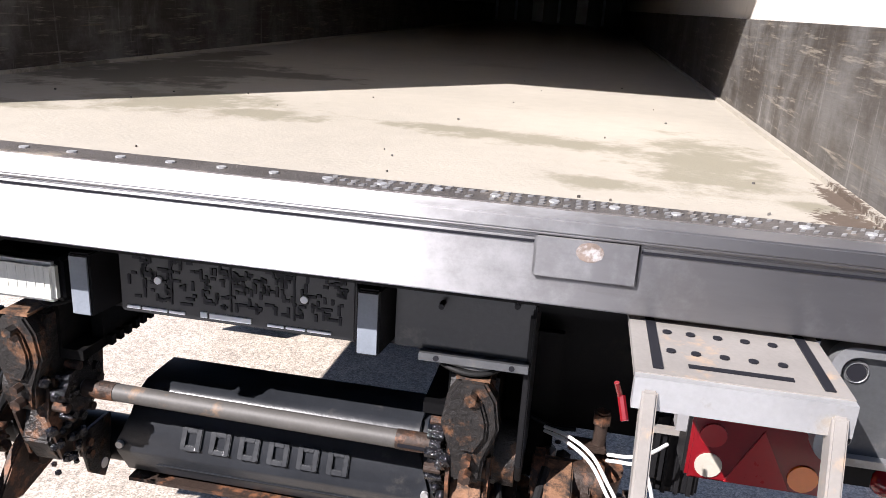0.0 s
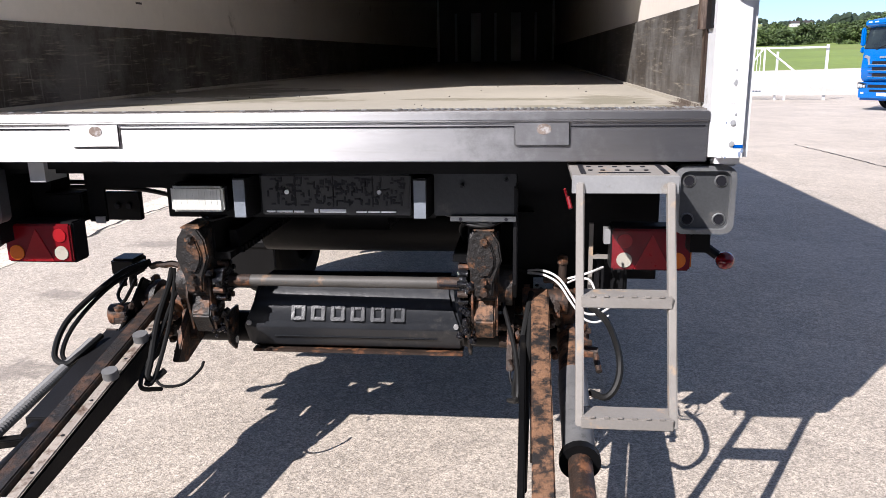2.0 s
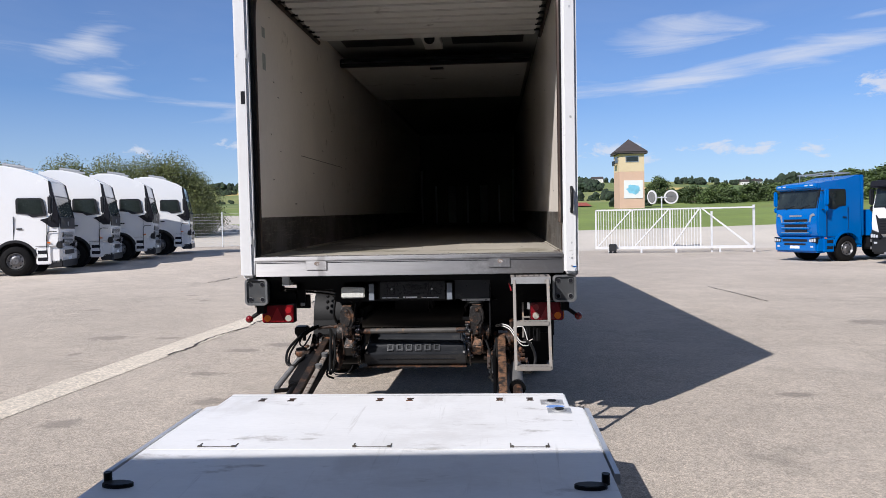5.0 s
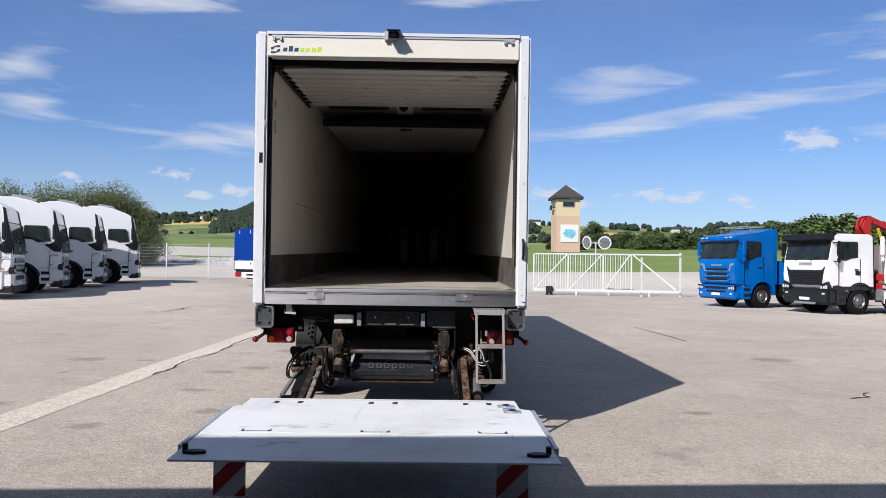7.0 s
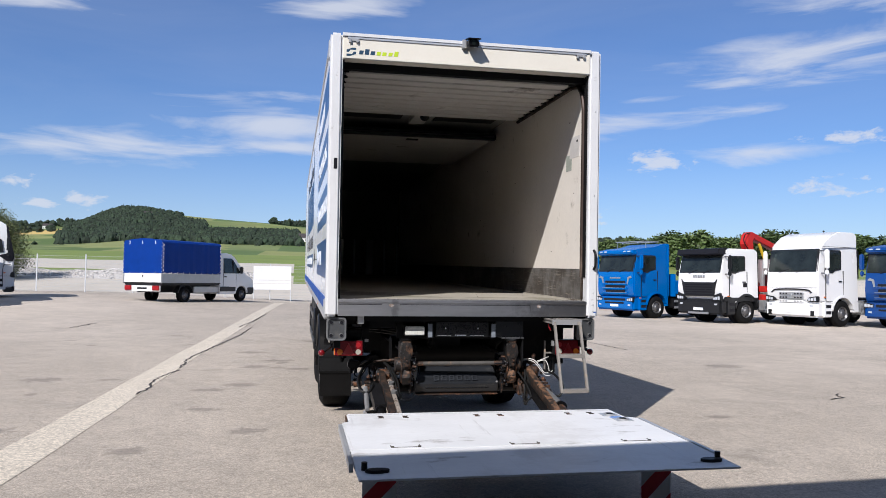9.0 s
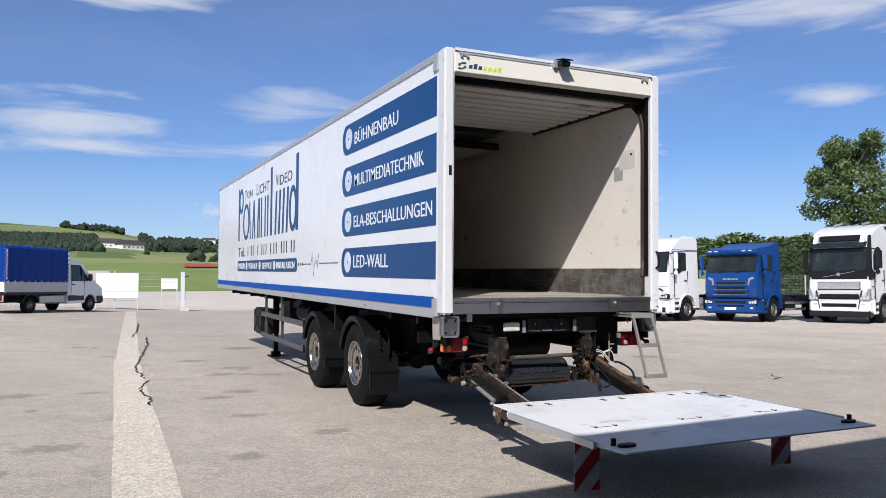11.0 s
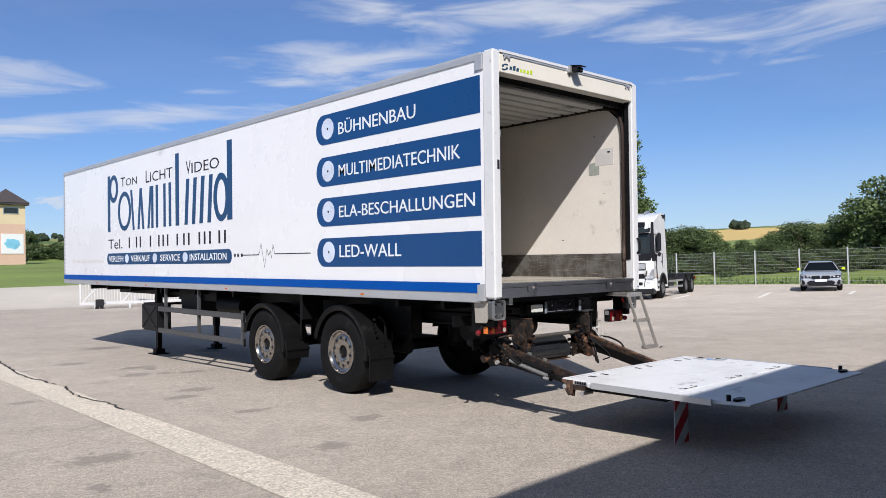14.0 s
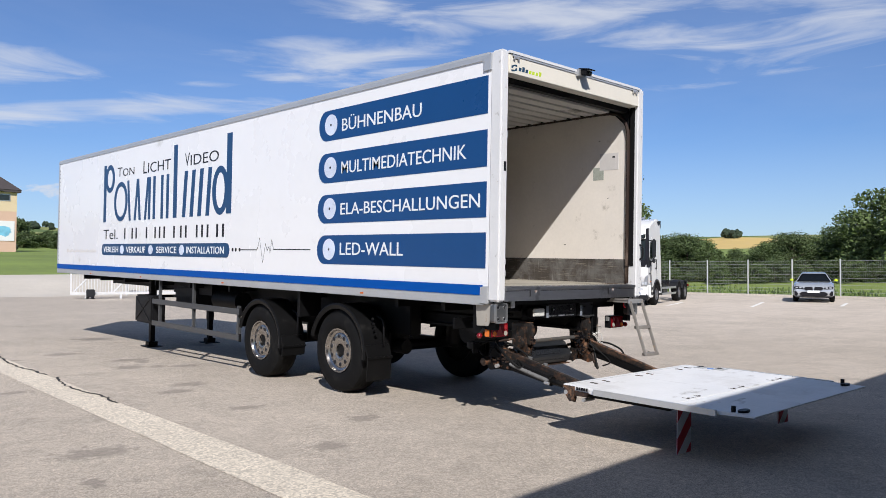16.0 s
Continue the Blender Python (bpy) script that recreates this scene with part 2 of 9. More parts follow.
M_PLASTIC = mat("black_plastic", (0.011, 0.011, 0.012), 0.45, vary=0.2, scale=6, bump=0.08, bump_scale=120)
M_COVER = mat("semi_gloss_black_cover", (0.02, 0.022, 0.026), 0.32, vary=0.25, scale=5, bump=0.1, bump_scale=50, dirt=(0.07, 0.066, 0.062), dirt_amount=0.14, dirt_scale=6)
M_RUBBER = mat("tyre_rubber", (0.0065, 0.0065, 0.0068), 0.8, vary=0.3, scale=5, dirt=(0.016, 0.015, 0.014), dirt_amount=0.2, dirt_scale=5, bump=0.1, bump_scale=70)
M_FLAP = mat("dusty_mudguard_plastic", (0.006, 0.006, 0.0063), 0.42, vary=0.3, scale=3, dirt=(0.02, 0.019, 0.018), dirt_amount=0.12, dirt_scale=3)
M_RUST = mat("rusty_greased_steel", (0.035, 0.022, 0.016), 0.6, 0.2, vary=0.4, scale=14, dirt=(0.20, 0.085, 0.04), dirt_amount=0.42, dirt_scale=16, bump=0.4, bump_scale=70)
M_RUSTBAR = mat("weathered_steel_bar", (0.085, 0.08, 0.074), 0.6, 0.1, vary=0.25, scale=10, dirt=(0.24, 0.15, 0.09), dirt_amount=0.2, dirt_scale=9)
M_RIM = mat("polished_wheel_rim", (0.34, 0.32, 0.30), 0.2, 0.95, vary=0.2, scale=9, dirt=(0.12, 0.09, 0.065), dirt_amount=0.38, dirt_scale=12)
M_PLATFORM = mat("white_painted_platform", (0.80, 0.80, 0.80), 0.5, vary=0.07, scale=3, dirt=(0.42, 0.40, 0.38), dirt_amount=0.16, dirt_scale=5, stretch=(0.4, 1, 1), bump=0.05, bump_scale=90)
M_RED = mat("red_reflector", (0.32, 0.008, 0.012), 0.3, vary=0.15, scale=6, coat=0.2)
M_REDDK = mat("dark_red_lens", (0.17, 0.004, 0.008), 0.22, vary=0.2, scale=10, coat=0.25)
M_ORANGE = mat("orange_lens", (0.75, 0.17, 0.01), 0.2, vary=0.1, scale=8, coat=0.9)
M_LENS = mat("clear_lamp_lens", (0.74, 0.74, 0.68), 0.2, 0.1, vary=0.2, scale=25, stretch=(4, 1, 0.3), coat=1.0)
M_FLAGW = mat("white_reflective_cloth", (0.70, 0.70, 0.70), 0.6, vary=0.12, scale=6)
M_FLAGR = mat("red_reflective_cloth", (0.48, 0.02, 0.03), 0.5, vary=0.12, scale=6)
M_CABLE = mat("black_cable", (0.012, 0.012, 0.012), 0.5, vary=0.2)
M_WIRE = mat("white_cable", (0.68, 0.67, 0.64), 0.5, vary=0.1)
M_SHUTTER = mat("grey_shutter_slat", (0.60, 0.58, 0.54), 0.5, vary=0.10, scale=2, dirt=(0.25, 0.23, 0.2), dirt_amount=0.1)
M_STICKER = mat("grey_sticker", (0.36, 0.38, 0.33), 0.5, vary=0.2, scale=30)
# greenish patches painted into the pane colour as reflections of the greenery
M_GLASSDK = mat("dark_glass_painted_reflections", (0.02, 0.026, 0.024), 0.1, vary=0.6, scale=1.7, dirt=(0.075, 0.09, 0.075), dirt_amount=0.1, dirt_scale=1.6)
M_DULL_LENS = mat("clouded_lamp_lens", (0.42, 0.39, 0.33), 0.3, vary=0.15, scale=20)
for m_ in (M_BLACK, M_PLASTIC, M_RUBBER, M_FLAP, M_INK, M_CABLE, M_KICK):
    m_.node_tree.nodes["Principled BSDF"].inputs["Specular IOR Level"].default_value = 0.16

M_GREYBLUE = mat("scraped_blue_grey", (0.22, 0.27, 0.38), 0.6, vary=0.2, scale=20)
M_BUFFER = mat("dull_zinc_buffer", (0.13, 0.135, 0.14), 0.35, 0.6, vary=0.2, scale=8, dirt=(0.16, 0.15, 0.14), dirt_amount=0.2, dirt_scale=9)
M_GUARD = mat("dull_aluminium_guard", (0.085, 0.088, 0.092), 0.42, 0.35, vary=0.15, scale=3, dirt=(0.20, 0.19, 0.18), dirt_amount=0.15, dirt_scale=4)
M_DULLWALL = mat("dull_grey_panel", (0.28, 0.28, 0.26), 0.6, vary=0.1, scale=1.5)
M_TGREYK = mat("dull_grey_rubber", (0.13, 0.13, 0.13), 0.6, vary=0.25, scale=12, dirt=(0.06, 0.06, 0.06), dirt_amount=0.2, dirt_scale=14)


def stains(m, spots, color, soft=0.25, scale=4.0, strength=0.85, rough=None):
    """Soaked-in stains with ragged outlines; each spot is x, y and its two half widths."""
    nt = m.node_tree
    n, l = nt.nodes, nt.links
    b = n["Principled BSDF"]
    tc, no = n.new("ShaderNodeTexCoord"), n.new("ShaderNodeTexNoise")
    no.inputs["Scale"].default_value, no.inputs["Detail"].default_value, no.inputs["Roughness"].default_value = scale, 9, 0.7
    l.new(tc.outputs["Object"], no.inputs["Vector"])
    total = None
    for x, y, rx, ry in spots:
        mp = n.new("ShaderNodeMapping")
        mp.vector_type = "POINT"
        mp.inputs["Location"].default_value = (-x / rx, -y / ry, 0)
        mp.inputs["Scale"].default_value = (1 / rx, 1 / ry, 0)
        l.new(tc.outputs["Object"], mp.inputs["Vector"])
        ln = n.new("ShaderNodeVectorMath")
        ln.operation = "LENGTH"
        l.new(mp.outputs[0], ln.inputs[0])
        if total is None:
            total = ln.outputs["Value"]
        else:
            mi = n.new("ShaderNodeMath")
            mi.operation = "MINIMUM"
            l.new(total, mi.inputs[0])
            l.new(ln.outputs["Value"], mi.inputs[1])
            total = mi.outputs[0]
    ma = n.new("ShaderNodeMath")
    ma.operation = "MULTIPLY_ADD"
    l.new(no.outputs["Fac"], ma.inputs[0])
    ma.inputs[1].default_value = -3.2
    l.new(total, ma.inputs[2])
    mr = n.new("ShaderNodeMapRange")
    mr.interpolation_type = "SMOOTHSTEP"
    mr.inputs["From Min"].default_value, mr.inputs["From Max"].default_value = -0.75 + soft, -0.75 - soft
    mr.inputs["To Max"].default_value = strength
    l.new(ma.outputs[0], mr.inputs["Value"])
    mx = n.new("ShaderNodeMix")
    mx.data_type = "RGBA"
    l.new(mr.outputs[0], mx.inputs["Factor"])
    l.new(b.inputs["Base Color"].links[0].from_socket, mx.inputs["A"])
    mx.inputs["B"].default_value = (*color, 1)
    l.new(mx.outputs["Result"], b.inputs["Base Color"])


def scratches(m, color, scale, stretch, lo, hi, amount):
    """Worn scratches: a stretched noise laid over a material's colour."""
    n, l = m.node_tree.nodes, m.node_tree.links
    b = n["Principled BSDF"]
    tc, mp, no, mr, mx = n.new("ShaderNodeTexCoord"), n.new("ShaderNodeMapping"), n.new("ShaderNodeTexNoise"), n.new("ShaderNodeMapRange"), n.new("ShaderNodeMix")
    mp.inputs["Scale"].default_value = stretch
    no.inputs["Scale"].default_value, no.inputs["Detail"].default_value, no.inputs["Roughness"].default_value, no.inputs["Distortion"].default_value = scale, 8, 0.7, 0.3
    mr.interpolation_type = "SMOOTHSTEP"
    mr.inputs["From Min"].default_value, mr.inputs["From Max"].default_value, mr.inputs["To Max"].default_value = lo, hi, amount
    mx.data_type = "RGBA"
    mx.inputs["B"].default_value = (*color, 1)
    l.new(tc.outputs["Object"], mp.inputs["Vector"])
    l.new(mp.outputs[0], no.inputs["Vector"])
    l.new(no.outputs["Fac"], mr.inputs["Value"])
    l.new(mr.outputs[0], mx.inputs["Factor"])
    l.new(b.inputs["Base Color"].links[0].from_socket, mx.inputs["A"])
    l.new(mx.outputs["Result"], b.inputs["Base Color"])


def brushed(m, amount):
    """Brushed metal: the gloss spreads across the brushing, along the first axis of the map "brushing"."""
    n, l = m.node_tree.nodes, m.node_tree.links
    b, tg = n["Principled BSDF"], n.new("ShaderNodeTangent")
    tg.direction_type, tg.uv_map = "UV_MAP", "brushing"
    b.inputs["Anisotropic"].default_value = amount
    l.new(tg.outputs[0], b.inputs["Tangent"])


brushed(M_ALU, 0.8)
scratches(M_KICK, (0.20, 0.195, 0.185), 2.2, (1, 1, 1), 0.40, 0.62, 0.65)
scratches(M_KICK, (0.33, 0.32, 0.30), 34.0, (1, 1.0, 0.07), 0.56, 0.70, 0.45)
scratches(M_KICK, (0.36, 0.27, 0.15), 40.0, (1, 0.05, 1.2), 0.60, 0.74, 0.4)
scratches(M_ALU, (0.42, 0.41, 0.40), 30.0, (0.05, 1, 1.4), 0.56, 0.72, 0.5)
scratches(M_PLATFORM, (0.50, 0.485, 0.47), 22.0, (1.0, 0.06, 1), 0.58, 0.72, 0.45)
scratches(M_PLATFORM, (0.60, 0.585, 0.57), 1.6, (1, 1, 1), 0.50, 0.70, 0.5)
stains(M_FLOOR, ((0.95, 0.62, 0.16, 0.36), (0.58, 0.72, 0.26, 0.10), (0.30, 0.78, 0.16, 0.07), (0.70, 0.30, 0.12, 0.06), (1.08, 0.28, 0.06, 0.05), (-0.45, 0.85, 0.30, 0.22), (-0.15, 0.75, 0.18, 0.10), (-0.8, 0.55, 0.2, 0.08)), (0.19, 0.175, 0.12), 0.42, 11.0, 0.72)
stains(M_FLOOR, ((-0.85, 1.55, 0.42, 0.5), (-0.6, 1.7, 0.4, 0.2), (-1.05, 2.3, 0.12, 0.5)), (0.10, 0.09, 0.07), 0.2, 4.0, 0.8)
stains(M_FLOOR, ((1.12, 0.18, 0.06, 0.08), (1.15, 0.35, 0.03, 0.15)), (0.06, 0.035, 0.022), 0.12, 75.0, 0.85)
stains(M_ALU, ((0.72, -0.03, 0.035, 0.2), (-0.66, -0.03, 0.03, 0.2), (1.0, 0.0, 0.5, 0.4)), (0.13, 0.12, 0.115), 0.5, 9.0, 0.4)


# ---- building tools ----
def box(bm, x0, x1, y0, y1, z0, z1):
    r = bmesh.ops.create_cube(bm, size=1.0, matrix=Matrix.Translation(((x0 + x1) / 2, (y0 + y1) / 2, (z0 + z1) / 2)) @ Matrix.Diagonal((abs(x1 - x0), abs(y1 - y0), abs(z1 - z0), 1)))
    return r["verts"]


def cyl(bm, p0, p1, r0, r1=None, seg=16):
    p0, p1 = Vector(p0), Vector(p1)
    d = p1 - p0
    m = Matrix.Translation((p0 + p1) / 2) @ d.to_track_quat("Z", "Y").to_matrix().to_4x4()
    return bmesh.ops.create_cone(bm, cap_ends=True, segments=seg, radius1=r0, radius2=r0 if r1 is None else r1, depth=d.length, matrix=m)["verts"]


def ball(bm, c, r, sub=2, scale=(1, 1, 1)):
    return bmesh.ops.create_icosphere(bm, subdivisions=sub, radius=r, matrix=Matrix.Translation(c) @ Matrix.Diagonal((*scale, 1)))["verts"]


def prism(bm, pts, axis, a, b):
    """A polygon pushed along an axis. pts are (y, z) for x, (x, z) for y and (x, y) for z."""
    def put(p, v):
        return (v, p[0], p[1]) if axis == "x" else (p[0], v, p[1]) if axis == "y" else (p[0], p[1], v)
    lo, hi = [bm.verts.new(put(p, a)) for p in pts], [bm.verts.new(put(p, b)) for p in pts]
    n = len(pts)
    faces = [bm.faces.new(lo), bm.faces.new(list(reversed(hi)))]
    faces += [bm.faces.new((lo[(i + 1) % n], lo[i], hi[i], hi[(i + 1) % n])) for i in range(n)]
    bmesh.ops.recalc_face_normals(bm, faces=faces)
    return lo + hi


def tube(bm, pts, r, seg=8):
    """A round bar along a smooth line through the points."""
    pts = [Vector(p) for p in pts]
    if len(pts) > 2:
        ext = [pts[0] * 2 - pts[1], *pts, pts[-1] * 2 - pts[-2]]
        fine = []
        for i in range(1, len(ext) - 2):
            a, b, c, d = ext[i - 1 : i + 3]
            for k in range(6):
                u = k / 6
                fine.append(0.5 * ((2 * b) + (c - a) * u + (2 * a - 5 * b + 4 * c - d) * u * u + (3 * b - a - 3 * c + d) * u ** 3))
        pts = fine + [pts[-1]]
    rings, side = [], None
    for i, p in enumerate(pts):
        t = (pts[min(i + 1, len(pts) - 1)] - pts[max(i - 1, 0)]).normalized()
        side = t.orthogonal().normalized() if side is None else (side - t * side.dot(t)).normalized()
        up = t.cross(side)
        rings.append([bm.verts.new(p + side * (r * math.cos(2 * math.pi * k / seg)) + up * (r * math.sin(2 * math.pi * k / seg))) for k in range(seg)])
    for a, b in zip(rings, rings[1:]):
        for k in range(seg):
            bm.faces.new((a[k], a[(k + 1) % seg], b[(k + 1) % seg], b[k]))
    bm.faces.new(list(reversed(rings[0])))
    bm.faces.new(rings[-1])


def lathe(bm, profile, center, seg=32, axis="x", caps=True):
    """A turned shape: profile of (along, radius) about an axis through center."""
    cx, cy, cz = center
    rings = []
    for a, r in profile:
        ring = []
        for k in range(seg):
            c, s = r * math.cos(2 * math.pi * k / seg), r * math.sin(2 * math.pi * k / seg)
            ring.append(bm.verts.new((cx + a, cy + c, cz + s) if axis == "x" else (cx + c, cy + a, cz + s) if axis == "y" else (cx + c, cy + s, cz + a)))
        rings.append(ring)
    faces = []
    for a, b in zip(rings, rings[1:]):
        for k in range(seg):
            faces.append(bm.faces.new((a[k], a[(k + 1) % seg], b[(k + 1) % seg], b[k])))
    if caps:
        faces += [bm.faces.new(rings[0]), bm.faces.new(rings[-1])]
    bmesh.ops.recalc_face_normals(bm, faces=faces)


def soften(bm, width=0.004, seg=2):
    bmesh.ops.bevel(bm, geom=[e for e in bm.edges if len(e.link_faces) == 2 and e.calc_face_angle(0) > 0.5], offset=width, segments=seg, affect="EDGES", clamp_overlap=True)


def part(name, bm, material, parent, label="", smooth=False, bevel=0.0):
    if bevel:
        soften(bm, bevel)
    me = bpy.data.meshes.new(name)
    bm.to_mesh(me)
    bm.free()
    for p in me.polygons:
        p.use_smooth = smooth
    if smooth:
        me.set_sharp_from_angle(angle=radians(38))
    me.materials.append(material)
    ob = new(name, me)
    if parent:
        ob.parent = parent
    if label:
        ob["label"] = label
    return ob


def thing(name, m, label, category, group="", kind=""):
    ob = new(name)
    ob.matrix_world = m
    ob.empty_display_size = 0.2
    return tagged(ob, label, category, group, kind)


def one(bm_fill, *args, **kw):
    bm = bmesh.new()
    bm_fill(bm, *args, **kw)
    return bm


def boxes(*dims):
    bm = bmesh.new()
    for d in dims:
        box(bm, *d)
    return bm


SIDE = Matrix(((0, 0, -1, 0), (-1, 0, 0, 0), (0, 1, 0, 0), (0, 0, 0, 1)))
REAR = Matrix(((1, 0, 0, 0), (0, 0, -1, 0), (0, 1, 0, 0), (0, 0, 0, 1)))


def lettering(body, x0, x1, y0, y1, frame_m, depth, bold=0.0):
    """Writing as a mesh that fills the rectangle, in the plane of frame_m (u to the right, v up, w out)."""
    cu = bpy.data.curves.new("writing", "FONT")
    cu.body, cu.extrude, cu.offset, cu.resolution_u = body, 0.02, bold, 3
    ob = new("writing", cu)
    dg = bpy.context.evaluated_depsgraph_get()
    dg.update()
    me = bpy.data.meshes.new_from_object(ob.evaluated_get(dg))
    bpy.data.objects.remove(ob)
    bm = bmesh.new()
    bm.from_mesh(me)
    bpy.data.meshes.remove(me)
    lo = [min(v.co[k] for v in bm.verts) for k in range(2)]
    hi = [max(v.co[k] for v in bm.verts) for k in range(2)]
    for v in bm.verts:
        u = x0 + (v.co.x - lo[0]) / (hi[0] - lo[0]) * (x1 - x0)
        w = y0 + (v.co.y - lo[1]) / (hi[1] - lo[1]) * (y1 - y0)
        v.co = frame_m @ Vector((u, w, depth if v.co.z > 0 else 0))
    return bm


def flat_shape(pts, frame_m, depth):
    bm = bmesh.new()
    prism(bm, pts, "z", 0, depth)
    bmesh.ops.transform(bm, matrix=frame_m, verts=bm.verts)
    return bm


def ellipse(cx, cy, rx, ry, n=32, a0=0.0, a1=360.0):
    return [(cx + rx * math.cos(radians(a0 + (a1 - a0) * k / (n - 1))), cy + ry * math.sin(radians(a0 + (a1 - a0) * k / (n - 1)))) for k in range(n)][: n if a1 - a0 < 360 else n - 1]


def ss(u):
    u = min(1.0, max(0.0, u))
    return u * u * (3 - 2 * u)


# ---- the ground: yard, verge, fields and hills in one sheet ----
SKYLINE = ((-180, 2.0), (-40, 2.4), (-24, 2.8), (-19, 2.9), (-16.5, 3.15), (-14.4, 3.5), (-13, 4.15), (-11.8, 4.6), (-10.2, 4.6), (-9, 4.4), (-7, 4.2), (-5, 4.1), (-2, 4.0), (1, 3.85), (4, 3.3), (9, 3.0), (14, 2.8), (20, 2.45), (28, 2.3), (45, 2.1), (56, 2.3), (62, 2.45), (67, 2.5), (80, 2.4), (180, 2.0))
RISE = ((40, 0.2), (50, 0.55), (58, 1.0), (65, 1.4), (80, 2.2), (125, 3.8), (250, 8.4))


def interp(table, v):
    for (a, p), (b, q) in zip(table, table[1:]):
        if v <= b:
            return p + (q - p) * (max(v, a) - a) / (b - a)
    return table[-1][1]


def ground_z(x, y):
    lift = 0.62 * ss((5 - x) / 19) * ss((y - 6) / 30) + 0.15 * ss((x - 22) / 14)
    out = max(x - 38.6, y - 41.5, -62 - x, -45 - y, 0.0)
    if out <= 0:
        return lift
    r, az = math.hypot(x, y + 6), math.degrees(math.atan2(x, y + 6))
    if r < 250:
        z = interp(RISE, r)
    else:
        sky = interp(SKYLINE, az)
        u = min(1.0, (r - 250) / 1250)
        el = 1.5 + (sky - 1.5) * (u ** 0.7)
        z = 1.8 + r * math.tan(radians(el)) if r < 1500 else 1.8 + 1500 * math.tan(radians(sky)) - (r - 1500) * 0.02
        z += 5 * noise.noise(Vector((x / 170, y / 170, 0))) * ss((r - 250) / 300)
    w = ss(out / 9)
    return lift * (1 - w) + max(z, lift) * w


def spread(stops):
    out = [stops[0][0]]
    for (a, step), (b, _) in zip(stops, stops[1:]):
        n = max(1, round((b - a) / step))
        out += [a + (b - a) * k / n for k in range(1, n + 1)]
    return out


GX = spread([(-4300, 350), (-1500, 70), (-300, 20), (-62, 4), (38.6, 3), (60, 8), (150, 30), (600, 80), (1700, 300), (4300, 1)])
GY = spread([(-4300, 350), (-300, 25), (-45, 4), (41.5, 2), (54, 3), (66, 5), (71, 8), (119, 16), (150, 25), (600, 60), (1700, 300), (4300, 1)])
M_ASPHALT = mat("sunlit_pale_asphalt", (0.441, 0.382, 0.316), 0.85, vary=0.10, scale=0.35, bump=0.4, bump_scale=120, dirt=(0.31, 0.272, 0.225), dirt_amount=0.12, dirt_scale=0.55)


def speckle(m, scale, amount):
    """Adds the light and dark stones of an aggregate to a material's colour."""
    nt = m.node_tree
    n, l = nt.nodes, nt.links
    b = n["Principled BSDF"]
    old = b.inputs["Base Color"].links[0].from_socket
    tc, vo, no = n.new("ShaderNodeTexCoord"), n.new("ShaderNodeTexVoronoi"), n.new("ShaderNodeTexNoise")
    vo.inputs["Scale"].default_value, no.inputs["Scale"].default_value, no.inputs["Detail"].default_value = scale, scale * 0.35, 6
    l.new(tc.outputs["Object"], vo.inputs["Vector"])
    l.new(tc.outputs["Object"], no.inputs["Vector"])
    sep = n.new("ShaderNodeSeparateColor")
    l.new(vo.outputs["Color"], sep.inputs[0])
    add = n.new("ShaderNodeMath")
    add.operation = "ADD"
    l.new(sep.outputs[0], add.inputs[0])
    l.new(no.outputs["Fac"], add.inputs[1])
    mr = n.new("ShaderNodeMapRange")
    mr.inputs["From Min"].default_value, mr.inputs["From Max"].default_value = 0.3, 1.7
    mr.inputs["To Min"].default_value, mr.inputs["To Max"].default_value = 1 - amount, 1 + amount
    l.new(add.outputs[0], mr.inputs["Value"])
    mu = n.new("ShaderNodeMix")
    mu.data_type, mu.blend_type = "RGBA", "MULTIPLY"
    mu.inputs["Factor"].default_value = 1
    l.new(old, mu.inputs["A"])
    l.new(mr.outputs[0], mu.inputs["B"])
    l.new(mu.outputs["Result"], b.inputs["Base Color"])


speckle(M_ASPHALT, 170.0, 0.52)
speckle(M_ASPHALT, 80.0, 0.22)
stains(M_ASPHALT, ((26, 16, 17, 26), (-16, 22, 9, 12)), (0.62, 0.54, 0.455), 0.9, 0.25, 0.9)
stains(M_ASPHALT, ((-1, 12.3, 0.419, 0.335), (0.3, 9.7, 0.251, 0.419), (-2.3, 4.7, 0.293, 0.209), (-1.8, 8, 0.335, 0.209), (-2.2, 7, 0.251, 0.251), (-2.7, 4.2, 0.251, 0.167), (3.4, 1.4, 0.167, 0.1), (-4.6, 1.5, 0.335, 0.251), (6.5, 6.5, 0.419, 0.335), (-2, 1.2, 0.209, 0.167), (-2.6, 2.6, 0.251, 0.126), (-3, 0.4, 0.167, 0.167), (-5.2, 5.5, 0.335, 0.251), (-2.4, 9.6, 0.335, 0.251)), (0.19, 0.165, 0.14), 0.3, 8.0, 0.6)
rnd = random.Random(30)
stains(M_ASPHALT, [(rnd.uniform(-9, -1.4), rnd.uniform(-0.5, 15), rnd.uniform(0.08, 0.24), rnd.uniform(0.06, 0.18)) for _ in range(22)], (0.205, 0.178, 0.152), 0.2, 11.0, 0.6)
speckle(M_ASPHALT, 3.0, 0.08)
speckle(M_ASPHALT, 30.0, 0.13)
M_GRASS = mat("meadow_grass", (0.18, 0.24, 0.05), 0.9, vary=0.3, scale=0.08, bump=0.6, bump_scale=6, dirt=(0.21, 0.23, 0.06), dirt_amount=0.3, dirt_scale=0.03)
M_FARMLAND = mat("hill_fields", (0.16, 0.20, 0.062), 0.9, vary=0.25, scale=0.012, dirt=(0.23, 0.24, 0.085), dirt_amount=0.35, dirt_scale=0.004)
M_CORN = mat("ripe_grain_field", (0.60, 0.43, 0.15), 0.9, vary=0.12, scale=0.03)
